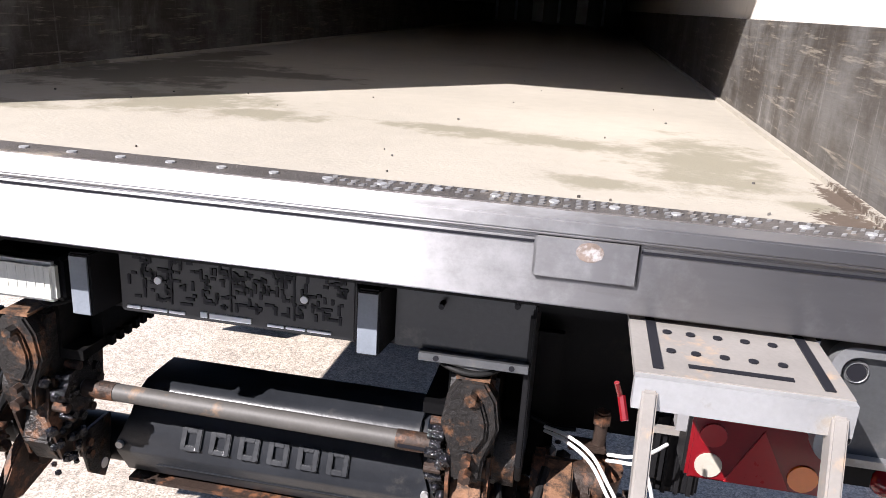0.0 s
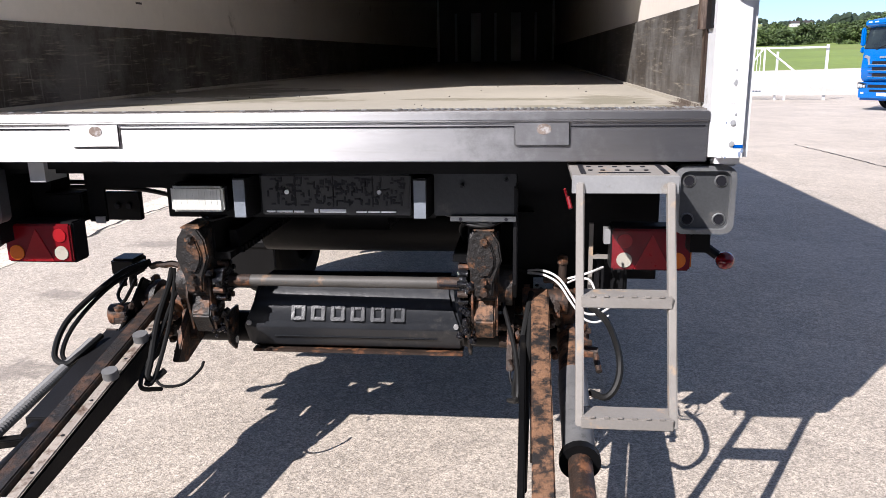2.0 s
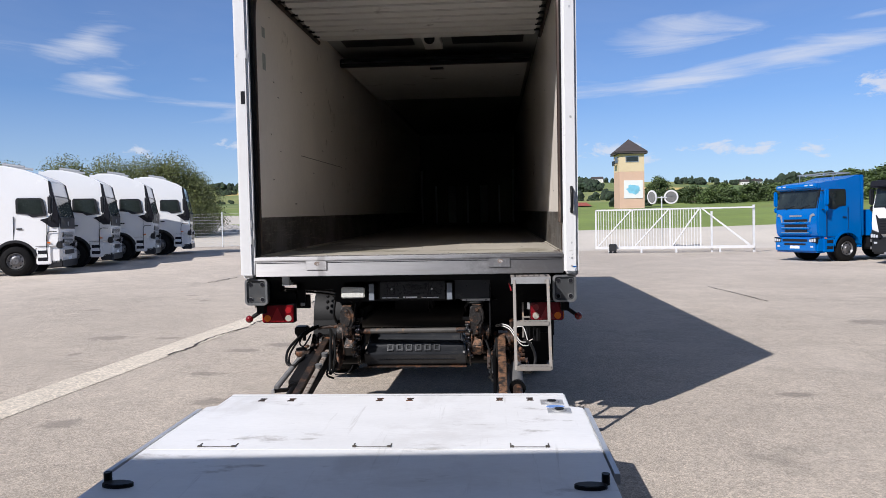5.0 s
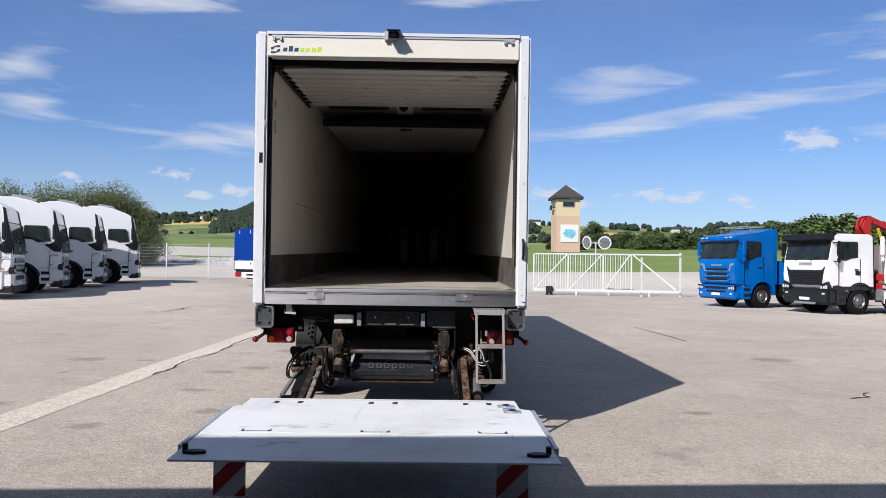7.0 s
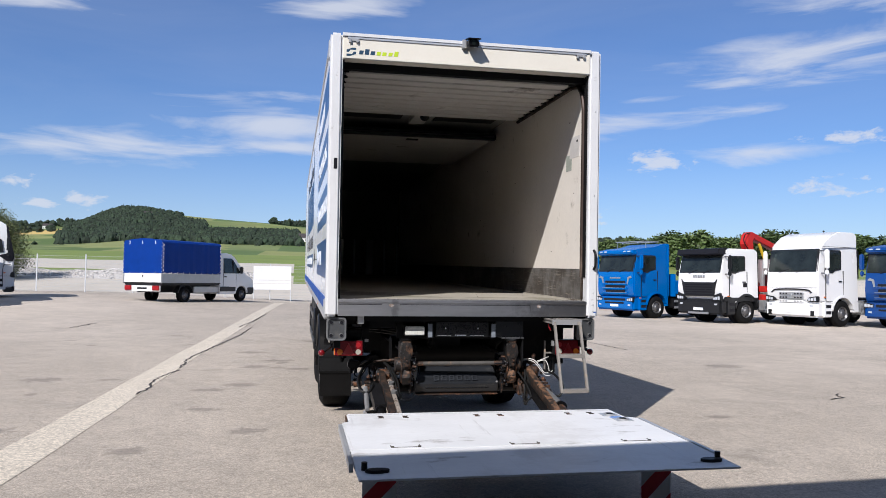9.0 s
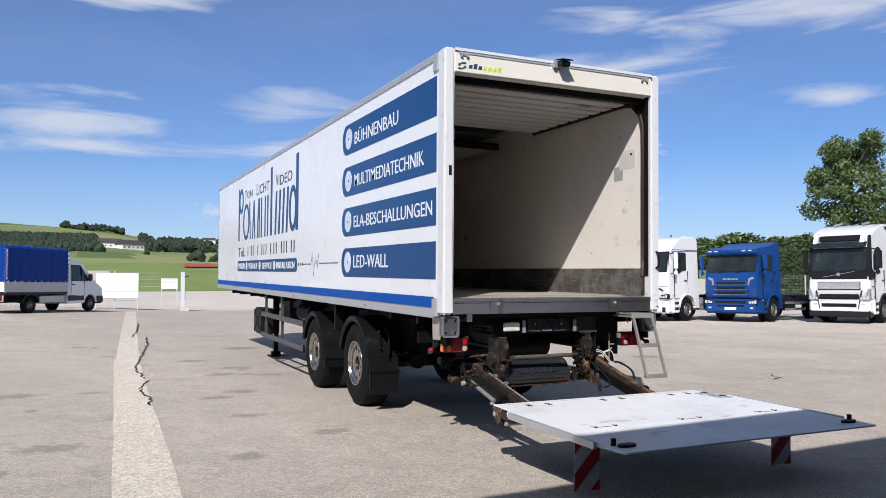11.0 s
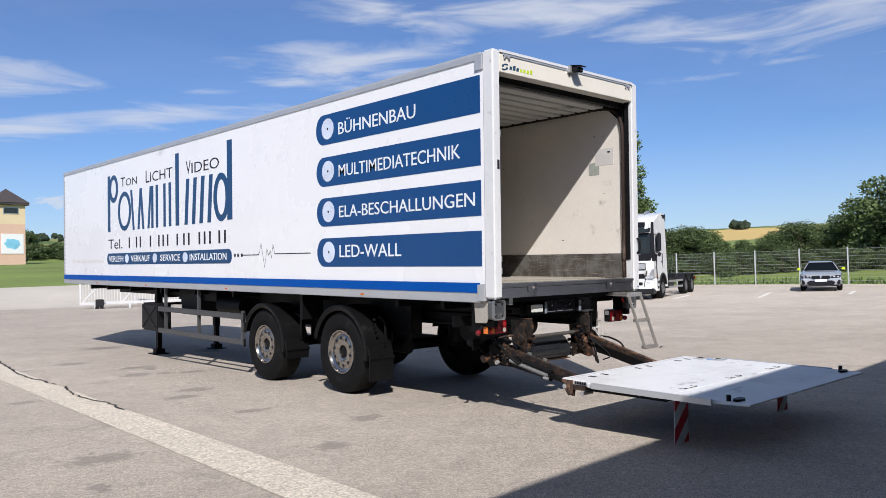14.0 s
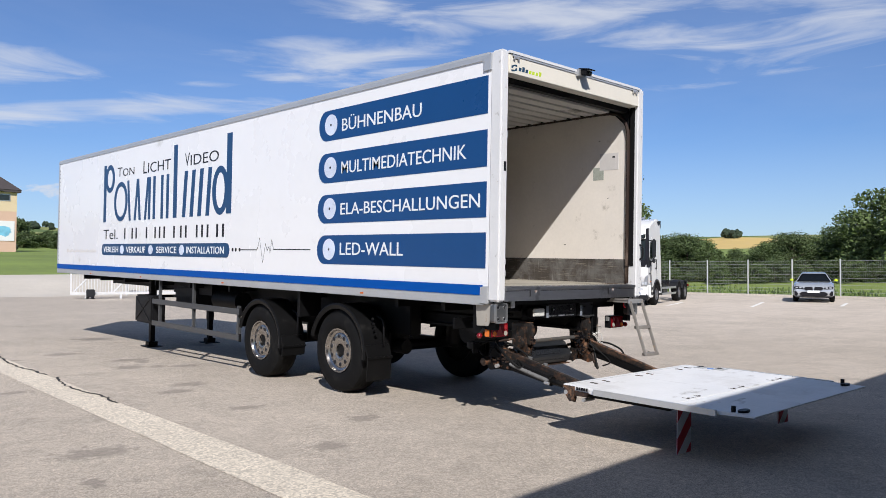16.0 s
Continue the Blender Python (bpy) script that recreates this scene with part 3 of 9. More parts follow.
M_MEADOW = mat("mown_pale_meadow", (0.24, 0.26, 0.085), 0.9, vary=0.2, scale=0.02, dirt=(0.17, 0.22, 0.06), dirt_amount=0.3, dirt_scale=0.008)
M_PASTURE = mat("deep_green_pasture", (0.095, 0.15, 0.036), 0.9, vary=0.2, scale=0.02)
M_ROAD = mat("pale_concrete_road", (0.56, 0.51, 0.44), 0.85, vary=0.1, scale=0.3, bump=0.2, bump_scale=40)


def cover(x, y):
    """Which surface lies there: 0 asphalt, 1 grass, 2 fields, 3 grain, 4 road, 5 mown meadow, 6 pasture."""
    if -62 < x < 38.6 and -45 < y < 41.5:
        return 0
    r, az = math.hypot(x, y + 6), math.degrees(math.atan2(x, y + 6))
    if x < -3 and x > -90 and 41.5 < y < 119:
        return 1 if 66 < y < 71 else 4
    if (43.5 if x > 24 else 41.5) < y < 54 and x < 70:
        return 4
    if r < 260:
        return 1
    if 320 < r and ((-20.5 < az < -15.5 and 900 < r < 1150) or (56 < az < 68 and r < 1250) or (10.5 < az < 14.5 and 900 < r < 1150)):
        return 3
    # patchwork of fields, long across the slope
    cell = noise.cell(Vector((az * 0.28 + math.floor(r / 170) * 3.7, math.floor(r / 170) * 1.9, 5.5)))
    return 5 if cell > 0.25 else 6 if cell < -0.35 else 2


bm = bmesh.new()
grid = [[bm.verts.new((x, y, ground_z(x, y))) for x in GX] for y in GY]
for j in range(len(GY) - 1):
    for i in range(len(GX) - 1):
        f = bm.faces.new((grid[j][i], grid[j][i + 1], grid[j + 1][i + 1], grid[j + 1][i]))
        f.material_index = cover((GX[i] + GX[i + 1]) / 2, (GY[j] + GY[j + 1]) / 2)
ground = part("ground", bm, M_ASPHALT, None, smooth=False)
for p in ground.data.polygons:
    p.use_smooth = True
for m in (M_GRASS, M_FARMLAND, M_CORN, M_ROAD, M_MEADOW, M_PASTURE):
    ground.data.materials.append(m)
tagged(ground, "pale worn asphalt yard running out to meadows and hills", "ground", kind="structure")
# faces keep their own surface
for p, (j, i) in zip(ground.data.polygons, ((j, i) for j in range(len(GY) - 1) for i in range(len(GX) - 1))):
    p.material_index = cover((GX[i] + GX[i + 1]) / 2, (GY[j] + GY[j + 1]) / 2)


def on_ground(name, pts, width, material, label, category, lift=0.004, wobble=0.0, kind="structure"):
    """A flat band that follows the ground along a line."""
    bm = bmesh.new()
    rnd = random.Random(len(name) + len(pts))
    last = None
    path = []
    for (ax, ay), (bx, by) in zip(pts, pts[1:]):
        n = max(1, int(math.hypot(bx - ax, by - ay) / 0.9))
        path += [(ax + (bx - ax) * k / n, ay + (by - ay) * k / n) for k in range(n)]
    path.append(pts[-1])
    for k, (x, y) in enumerate(path):
        tx, ty = path[min(k + 1, len(path) - 1)][0] - path[max(k - 1, 0)][0], path[min(k + 1, len(path) - 1)][1] - path[max(k - 1, 0)][1]
        d = math.hypot(tx, ty)
        nx, ny = -ty / d, tx / d
        w0, w1 = (width / 2 * (1 + wobble * rnd.uniform(-1, 1)) for _ in range(2))
        pair = [bm.verts.new((x + nx * s, y + ny * s, ground_z(x + nx * s, y + ny * s) + lift)) for s in (w0, -w1)]
        if last:
            bm.faces.new((last[0], last[1], pair[1], pair[0]))
        last = pair
    bmesh.ops.recalc_face_normals(bm, faces=bm.faces)
    if bm.faces[:][0].normal.z < 0:
        bmesh.ops.reverse_faces(bm, faces=bm.faces)
    return tagged(part(name, bm, material, None), label, category, kind=kind)


M_SEAM = mat("pale_resurfaced_strip", (0.62, 0.55, 0.45), 0.85, vary=0.1, scale=1.2, bump=0.3, bump_scale=70)
speckle(M_SEAM, 60.0, 0.4)
M_CRACK = mat("dark_open_crack", (0.035, 0.03, 0.027), 0.9, vary=0.1)
M_LINE = mat("worn_white_road_paint", (0.82, 0.80, 0.76), 0.8, vary=0.2, scale=4)
on_ground("pavement_strip", [(-4.1, -14), (-3.9, -1), (-3.62, 9), (-3.1, 20), (-2.3, 36)], 0.46, M_SEAM, "pale straight patch strip in the asphalt", "pavement", wobble=0.05)


def crack(pts, width, lift=0.008):
    rnd = random.Random(int(abs(pts[0][0] * 31 + pts[0][1] * 7)))
    path = []
    for (ax, ay), (bx, by) in zip(pts, pts[1:]):
        n = max(2, int(math.hypot(bx - ax, by - ay) / 0.12))
        path += [(ax + (bx - ax) * k / n + rnd.uniform(-0.03, 0.03), ay + (by - ay) * k / n + rnd.uniform(-0.03, 0.03)) for k in range(n)]
    on_ground("asphalt_crack", path, width, M_CRACK, "thin jagged dark crack in the asphalt", "crack", lift=lift, wobble=0.6)


crack([(-3.56, 3.8), (-3.52, 4.4), (-3.6, 5.6), (-3.4, 6.7)], 0.03)
crack([(-3.45, 6.9), (-3.5, 8.5), (-3.34, 10.2), (-3.2, 11.4), (-2.9, 14.5), (-2.78, 16.8)], 0.035)
crack([(-7.6, 15.8), (-7.5, 16.4), (-7.3, 17.7)], 0.05)
crack([(5.9, 13.6), (6.0, 11.6), (6.05, 9.7)], 0.03)
crack([(5.7, 2.45), (6.0, 2.6), (6.05, 2.85), (6.26, 2.98)], 0.03)
crack([(-3.15, 16.8), (-2.85, 20), (-2.6, 24)], 0.04)
for x, y, ang, ln in ((25.6, 10.0, 18, 4.2), (28.3, 7.3, 15, 2.9), (24.2, 13.25, 17, 3.0), (21.6, 16.2, 17, 3.0)):
    on_ground("parking_line", [(x, y), (x + ln * math.cos(radians(ang)), y + ln * math.sin(radians(ang)))], 0.16, M_LINE, "worn white painted parking line on asphalt", "road marking", lift=0.006)


# ---- the box trailer with its tail lift ----
trailer = thing("box_trailer", STAND, "white box semi-trailer with open rear, blue lettering and lowered tail lift", "trailer")
L, W, TOP, FLOOR = 13.87, 1.275, 3.785, 1.39

# body shell
side_l = part("side_wall", boxes((-W, -1.205, 0.14, L, 1.28, 3.71)), M_WHITE, trailer, "white smooth panel with blue lettering")
part("side_wall", boxes((1.205, W, 0.14, L, 1.28, 3.71)), M_WHITE, trailer)
part("front_wall", boxes((-1.205, 1.205, L - 0.08, L, 1.28, 3.71)), M_WHITE, trailer)
part("roof", boxes((-W + 0.03, W - 0.03, 0.14, L, 3.69, 3.775)), M_WHITE, trailer)
for s in (-1, 1):
    bm = bmesh.new()
    prism(bm, [(s * 1.287, 3.70), (s * 1.287, 3.755), (s * 1.25, 3.79), (s * 1.19, 3.79), (s * 1.19, 3.70)], "y", 0.2, L + 0.005)
    part("roof_rail", bm, M_RAIL, trailer, "grey aluminium rail")
    bm = bmesh.new()
    prism(bm, [(s * 1.284, 1.20), (s * 1.284, 1.30), (s * 1.2, 1.30), (s * 1.2, 1.20)], "y", 0.2, L + 0.005)
    part("bottom_rail", bm, M_RAIL, trailer, "grey aluminium rail", bevel=0.006)
    part("front_corner_profile", boxes((s * 1.283, s * 1.2, L - 0.06, L + 0.008, 1.3, 3.7)), M_RAIL, trailer)
    for z0, z1 in ((3.585, 3.76), (1.215, 1.395)):
        bm = boxes((s * 1.20, s * 1.292, 0.13, 0.245, z0, z1))
        part("corner_cap", bm, M_RAIL, trailer, "grey cast corner cap", bevel=0.008)
part("underbody", boxes((-1.2, 1.2, 0.1, L - 0.02, 1.21, 1.285)), M_BLACK, trailer)
# rivets along the front edge of the lettered side
bm = bmesh.new()
for k in range(26):
    cyl(bm, (-1.276, 13.80, 1.42 + k * 0.085), (-1.281, 13.80, 1.42 + k * 0.085), 0.011, seg=6)
tagged(part("rivet_row", bm, M_INK, side_l), kind="stuff")

# lettered side: stripes, discs and words (u runs from the nose to the rear)
def stripe(z0, z1, y_left, y_right):
    h = (z1 - z0) / 2
    zc = (z0 + z1) / 2
    r = 0.17
    pts = [(-y_right, z0), (-y_right, z1)]
    pts += [(-y_left + r + 1.0 * r * math.cos(radians(a)) * 1.0, zc + (h - 0.0) * math.sin(radians(a)) ** 1 * 1.0) for a in range(90, 271, 10)]
    return flat_shape(pts[::-1], Matrix.Translation((-W, 0, 0)) @ SIDE, 0.003)


for z0, z1, word, u0, u1, w0, w1 in (
    (3.155, 3.545, "BÜHNENBAU", 2.71, 1.20, 3.25, 3.44),
    (2.613, 2.993, "MULTIMEDIATECHNIK", 2.71, 0.48, 2.715, 2.868),
    (2.095, 2.462, "ELA-BESCHALLUNGEN", 2.71, 0.27, 2.198, 2.345),
    (1.575, 1.942, "LED-WALL", 2.71, 1.48, 1.693, 1.848),
):
    st = part("blue_stripe", stripe(z0, z1, 3.22, 0.18), M_BLUE, side_l, "dark blue vinyl stripe with white word")
    zc = (z0 + z1) / 2 + 0.005
    on = Matrix.Translation((-W - 0.003, 0, 0)) @ SIDE
    part("disc_emblem", flat_shape(ellipse(-2.95, zc, 0.135, 0.135), on, 0.003), M_DISC, st)
    part("disc_hub", flat_shape(ellipse(-2.95, zc, 0.016, 0.016, 12), Matrix.Translation((-W - 0.006, 0, 0)) @ SIDE, 0.002), M_INK, st)
    part("word", lettering(word, -u0, -u1, w0, w1, on, 0.003, 0.0015), M_LETTER, st, "white vinyl word")
part("long_stripe", boxes((-1.2885, -1.28, 0.21, L - 0.02, 1.302, 1.405)), M_STRIPE, side_l, "bright blue stripe along the bottom")
FACE = Matrix.Translation((-W, 0, 0)) @ SIDE


def bar_u(pts):
    return flat_shape(pts, FACE, 0.003)


def ring_shape(cx, cy, rx, ry, t, a0=0, a1=360, n=36):
    """A flat band along an ellipse."""
    bm = bmesh.new()
    outer = [(cx + rx * math.cos(radians(a0 + (a1 - a0) * k / n)), cy + ry * math.sin(radians(a0 + (a1 - a0) * k / n))) for k in range(n + 1)]
    inner = [(cx + (rx - t) * math.cos(radians(a0 + (a1 - a0) * k / n)), cy + (ry - t * 0.8) * math.sin(radians(a0 + (a1 - a0) * k / n))) for k in range(n + 1)]
    for k in range(n):
        prism(bm, [outer[k], outer[k + 1], inner[k + 1], inner[k]], "z", 0, 0.003)
    bmesh.ops.remove_doubles(bm, verts=bm.verts, dist=0.0004)
    bmesh.ops.transform(bm, matrix=FACE, verts=bm.verts)
    return bm


def join_shapes(*items):
    out = bmesh.new()
    for b in items:
        me = bpy.data.meshes.new("tmp")
        b.to_mesh(me)
        b.free()
        out.from_mesh(me)
        bpy.data.meshes.remove(me)
    return out


# the firm's emblem: tall strokes, hoops and slants, as plain shapes
def stroke(u, z0, z1, t=0.105):
    return bar_u([(u, z0), (u + t, z0), (u + t, z1), (u, z1)])


def slant(u0, z0, u1, z1, t=0.10):
    return bar_u([(u0, z0), (u0 + t, z0), (u1 + t, z1), (u1, z1)])


E0, E1 = 2.295, 3.07
emblem = [
    stroke(-11.18, E0, 3.44, 0.15), ring_shape(-10.83, 3.16, 0.26, 0.28, 0.12),
    ring_shape(-10.22, 2.68, 0.36, 0.385, 0.11),
    *[slant(-9.78 + k * 0.25, E0, -9.78 + k * 0.25 + (0.12 if k % 2 else -0.12), E1) for k in range(4)],
    stroke(-8.84, E0, E1), stroke(-8.62, E0, E1), stroke(-8.27, E0, E1), stroke(-8.03, E0, E1, 0.11),
    stroke(-7.73, E0, 3.55, 0.15),
    *[slant(-7.36 + k * 0.3, E0, -7.36 + k * 0.3 + 0.08, E1, 0.13) for k in range(4)],
    ring_shape(-5.95, 2.68, 0.28, 0.385, 0.13), stroke(-5.74, 2.31, 3.55, 0.17),
]
for k, shape in enumerate(emblem):
    for v in shape.verts:
        if v.co.x < -W - 0.001:
            v.co.x -= 0.0007 * (k % 3)
    part("emblem_stroke", shape, M_POWER, side_l, "slate blue emblem stroke")


def small_caps(word, y0, y1, z0, z1):
    """A word whose first letter stands taller than the rest."""
    cut = y0 - (y0 - y1) * (0.16 if len(word) > 3 else 0.30)
    part("initial", lettering(word[0], -y0, -(cut + 0.02), z0, z1, FACE, 0.003, -0.004), M_INK, side_l, "thin black vinyl letter")
    part("word", lettering(word[1:], -(cut - 0.02), -y1, z0, z0 + (z1 - z0) * 0.8, FACE, 0.003, -0.004), M_INK, side_l, "thin black vinyl word")


for word, y0, y1, z0, z1 in (("TON", 10.42, 9.55, 3.17, 3.35), ("LICHT", 9.1, 7.86, 3.15, 3.38), ("VIDEO", 7.28, 6.02, 3.15, 3.37)):
    small_caps(word, y0, y1, z0, z1)
# the telephone line, shown as bars
part("word", lettering("Tel.", -11.15, -10.35, 1.945, 2.14, FACE, 0.003, -0.003), M_INK, side_l, "thin black vinyl word")
for u, wd in ((-10.0, 0.28), (-9.62, 0.6), (-8.92, 0.3), (-8.52, 0.72), (-7.7, 0.16), (-7.42, 0.5), (-6.8, 0.62), (-6.06, 0.46)):
    for d in range(max(1, int(wd / 0.2))):
        part("number_bar", boxes((-W - 0.003, -W, -(u + d * 0.2 + 0.062), -(u + d * 0.2), 1.95, 2.155)), M_INK, side_l)
pill = part("blue_pill", flat_shape([(-5.7 + 0.1 * math.cos(radians(a)), 1.742 + 0.112 * math.sin(radians(a))) for a in range(-90, 91, 15)] + [(-11.13 + 0.1 * math.cos(radians(a)), 1.742 + 0.112 * math.sin(radians(a))) for a in range(90, 271, 15)], FACE, 0.003), M_POWER, side_l, "slate blue pill with four white words")
on = Matrix.Translation((-W - 0.003, 0, 0)) @ SIDE
for word, y0, y1 in (("VERLEIH", 11.12, 10.3), ("VERKAUF", 9.88, 8.93), ("SERVICE", 8.42, 7.55), ("INSTALLATION", 7.15, 5.78)):
    part("word", lettering(word, -y0, -y1, 1.685, 1.80, on, 0.003, 0.004), M_LETTER, pill)
for y in (10.1, 8.68, 7.34):
    part("dot_emblem", flat_shape(ellipse(-y, 1.742, 0.10, 0.085, 20), on, 0.003), M_DISC, pill)
bm = bmesh.new()
for y in (5.5, 5.4, 5.28):
    prism(bm, [(-p[0], p[1]) for p in ellipse(y, 1.752, 0.028, 0.028, 14)], "z", 0, 0.003)
bmesh.ops.transform(bm, matrix=FACE, verts=bm.verts)
pulse = join_shapes(bm, *[flat_shape([(-a, za - 0.006), (-b, zb - 0.006), (-b, zb + 0.006), (-a, za + 0.006)], FACE, 0.003) for (a, za), (b, zb) in zip(
    ((5.28, 1.752), (4.78, 1.752), (4.74, 1.79), (4.70, 1.92), (4.60, 1.57), (4.53, 1.84), (4.48, 1.74), (4.43, 1.80), (4.40, 1.70), (4.36, 1.90), (4.31, 1.76)),
    ((4.78, 1.752), (4.74, 1.79), (4.70, 1.92), (4.60, 1.57), (4.53, 1.84), (4.48, 1.74), (4.43, 1.80), (4.40, 1.70), (4.36, 1.90), (4.31, 1.76), (3.38, 1.758)))])
part("pulse_line", pulse, M_INK, side_l, "thin black heartbeat line")
bm = bmesh.new()
for k in range(18):
    box(bm, -W - 0.002, -W, 11.55 + k * 0.11, 11.55 + k * 0.11 + 0.085, 1.68, 1.72 + 0.012 * (k % 3))
tagged(part("faint_line", bm, M_FAINT, side_l, "faded pale line of small print"), kind="stuff")

# the front group of the lettering sits a little closer together
for ob in [o for o in side_l.children_recursive if o.name.split(".")[0] in ("emblem_stroke", "word", "initial", "number_bar", "blue_pill", "dot_emblem", "faint_line")]:
    if min(v.co.y for v in ob.data.vertices) > 5:
        for v in ob.data.vertices:
            v.co.y = 5.6 + (v.co.y - 5.6) * 0.966

# rear frame
for s in (-1, 1):
    bm = boxes((s * 1.172, s * 1.282, -0.012, 0.145, 1.24, TOP))
    post = part("rear_post", bm, M_POST, trailer, "chipped white painted corner post", bevel=0.02, smooth=True)
    part("rubber_seal", boxes((s * (1.153 if s < 0 else 1.163), s * 1.172, 0.04, 0.10, 1.40 if s < 0 else 1.62, 3.56)), M_PLASTIC, post)
    if s > 0:
        bm = bmesh.new()
        tube(bm, [(1.232, -0.012, 1.70), (1.232, -0.05, 1.73), (1.232, -0.055, 1.79), (1.232, -0.05, 1.85), (1.232, -0.012, 1.88)], 0.012)
        part("grab_handle", bm, M_PLASTIC, post, "black grab handle")
        bm = bmesh.new()
        for z in (1.30, 1.36, 3.2, 2.4):
            cyl(bm, (1.23, -0.016, z), (1.23, -0.011, z), 0.008, seg=8)
        part("rivets", bm, M_RAIL, post)
        rnd = random.Random(8)
        for q in range(10):
            bm = bmesh.new()
            cx, cz, w = rnd.uniform(1.20, 1.262), 1.26 + 0.5 * rnd.random() ** 2, rnd.uniform(0.002, 0.007)
            prism(bm, [(cx + w * rnd.uniform(0.5, 1.3) * math.cos(a), cz + 1.3 * w * rnd.uniform(0.5, 1.4) * math.sin(a)) for a in (0.2, 1.3, 2.3, 3.4, 4.4, 5.4)], "y", -0.0135, -0.0105)
            part("paint_chip", bm, M_GREYBLUE if q % 2 else M_RAIL, post)
        part("paint_mark", boxes((1.235, 1.262, -0.0135, -0.011, 1.288, 1.297)), M_STRIPE, post)
    else:
        part("lock_slot", boxes((-1.234, -1.203, -0.0145, -0.01, 2.56, 2.655)), M_INK, post)
        for z in (1.5, 1.62, 2.9):
            part("scrape", boxes((-1.19, -1.18, -0.0135, -0.011, z, z + 0.06)), M_RAIL, post)
header = part("rear_header", boxes((-1.172, 1.172, -0.008, 0.13, 3.555, 3.755)), M_CREAM, trailer, "cream painted header", bevel=0.006)
part("gutter", boxes((-1.175, 1.175, -0.022, 0.14, 3.757, 3.785)), M_POST, header)
# grey strip put in as the shade line below the gutter
part("gutter_shade", boxes((-1.13, 1.13, -0.016, -0.0085, 3.735, 3.755)), M_RAIL, header)
for x in (-1.12, 1.03):
    bm = bmesh.new()
    box(bm, x, x + 0.085, -0.02, -0.0085, 3.715, 3.735)
    box(bm, x, x + 0.02, -0.03, -0.0085, 3.70, 3.73)
    box(bm, x + 0.065, x + 0.085, -0.03, -0.0085, 3.70, 3.73)
    part("door_stop", bm, M_GALV, header)
RF = Matrix.Translation((0, -0.008, 0)) @ REAR
part("firm_mark", join_shapes(flat_shape([(-1.14, 3.635), (-1.085, 3.655), (-1.055, 3.655), (-1.055, 3.637), (-1.105, 3.637), (-1.12, 3.615), (-1.14, 3.615)], RF, 0.002), flat_shape([(-1.055, 3.60), (-1.11, 3.58), (-1.14, 3.58), (-1.14, 3.598), (-1.09, 3.598), (-1.075, 3.62), (-1.055, 3.62)], RF, 0.002)), M_NAVY, header, "dark blue mark of two hooked shapes")
part("firm_bar", join_shapes(*[flat_shape([(u, 3.60), (u + 0.038, 3.60), (u + 0.045, h), (u + 0.007, h)], RF, 0.002) for u, h in ((-1.03, 3.635), (-0.978, 3.65), (-0.926, 3.635))]), M_NAVY, header)
part("firm_bar", join_shapes(*[flat_shape([(u, 3.60), (u + 0.036, 3.60), (u + 0.043, h), (u + 0.007, h)], RF, 0.002) for u, h in ((-0.872, 3.632), (-0.82, 3.632), (-0.765, 3.632), (-0.712, 3.645))]), M_LIME, header, "lime bars")
# reversing camera on the header
bm = bmesh.new()
prism(bm, [(-0.03, 3.79), (-0.03, 3.735), (-0.125, 3.712), (-0.138, 3.765)], "x", -0.045, 0.055)
camera_box = part("reversing_camera", bm, M_PLASTIC, header, "black reversing camera under a tilted hood", bevel=0.008)
bm = bmesh.new()
prism(bm, [(-0.02, 3.806), (-0.02, 3.797), (-0.165, 3.768), (-0.168, 3.778)], "x", -0.056, 0.066)
part("hood", bm, M_PLASTIC, camera_box, bevel=0.003)
part("bracket", boxes((-0.085, -0.05, -0.05, -0.009, 3.715, 3.79), (-0.05, 0.07, -0.028, -0.009, 3.735, 3.79)), M_GALV, camera_box)
bm = bmesh.new()
cyl(bm, (0.005, -0.128, 3.742), (0.005, -0.140, 3.739), 0.02)
part("lens", bm, M_GLASSDK, camera_box)

# sill, tread strip and latches
M_STAIN = mat("dried_rust_smear", (0.22, 0.17, 0.14), 0.6, vary=0.4, scale=40, dirt=(0.42, 0.40, 0.39), dirt_amount=0.45, dirt_scale=50)
bm = bmesh.new()
prism(bm, [(-0.02, 1.245), (-0.02, 1.36), (-0.032, 1.368), (-0.032, 1.392), (0.05, 1.394), (0.05, 1.245)], "x", -1.17, 1.17)
sill = part("rear_sill", bm, M_ALU, trailer, "scratched bare aluminium rear sill", bevel=0.003)
for x in (-0.695, 0.695):
    bm = boxes((x - 0.082, x + 0.082, -0.029, -0.02, 1.292, 1.366))
    soften(bm, 0.006)
    sill.location.y = 0.03
    lp = part("latch_plate", bm, M_ALU, sill)
    part("latch_stain", flat_shape(ellipse(x + 0.005, 1.343, 0.022, 0.016, 12), Matrix.Translation((0, -0.029, 0)) @ REAR, 0.0012), M_STAIN, lp)
for ob in (sill, *[o for o in sill.children if o.name.startswith("latch_plate")]):
    uv = ob.data.uv_layers.new(name="brushing")
    for lp_ in ob.data.loops:
        co = ob.data.vertices[lp_.vertex_index].co
        uv.data[lp_.index].uv = (co.z + co.y, co.x)
part("sill_groove", boxes((-1.16, 1.16, -0.0225, -0.0195, 1.348, 1.352)), M_INK, sill)
tread = part("tread_strip", boxes((-1.17, 1.17, 0.05, 0.125, 1.35, 1.396)), M_TREAD, trailer, "worn dark tread strip with screws")
for k in range(24):
    bm = bmesh.new()
    cyl(bm, (-1.12 + k * 0.0975, 0.088, 1.396), (-1.12 + k * 0.0975, 0.088, 1.3985), 0.009, seg=8)
    part("screw", bm, M_RAIL, tread)
bm = bmesh.new()
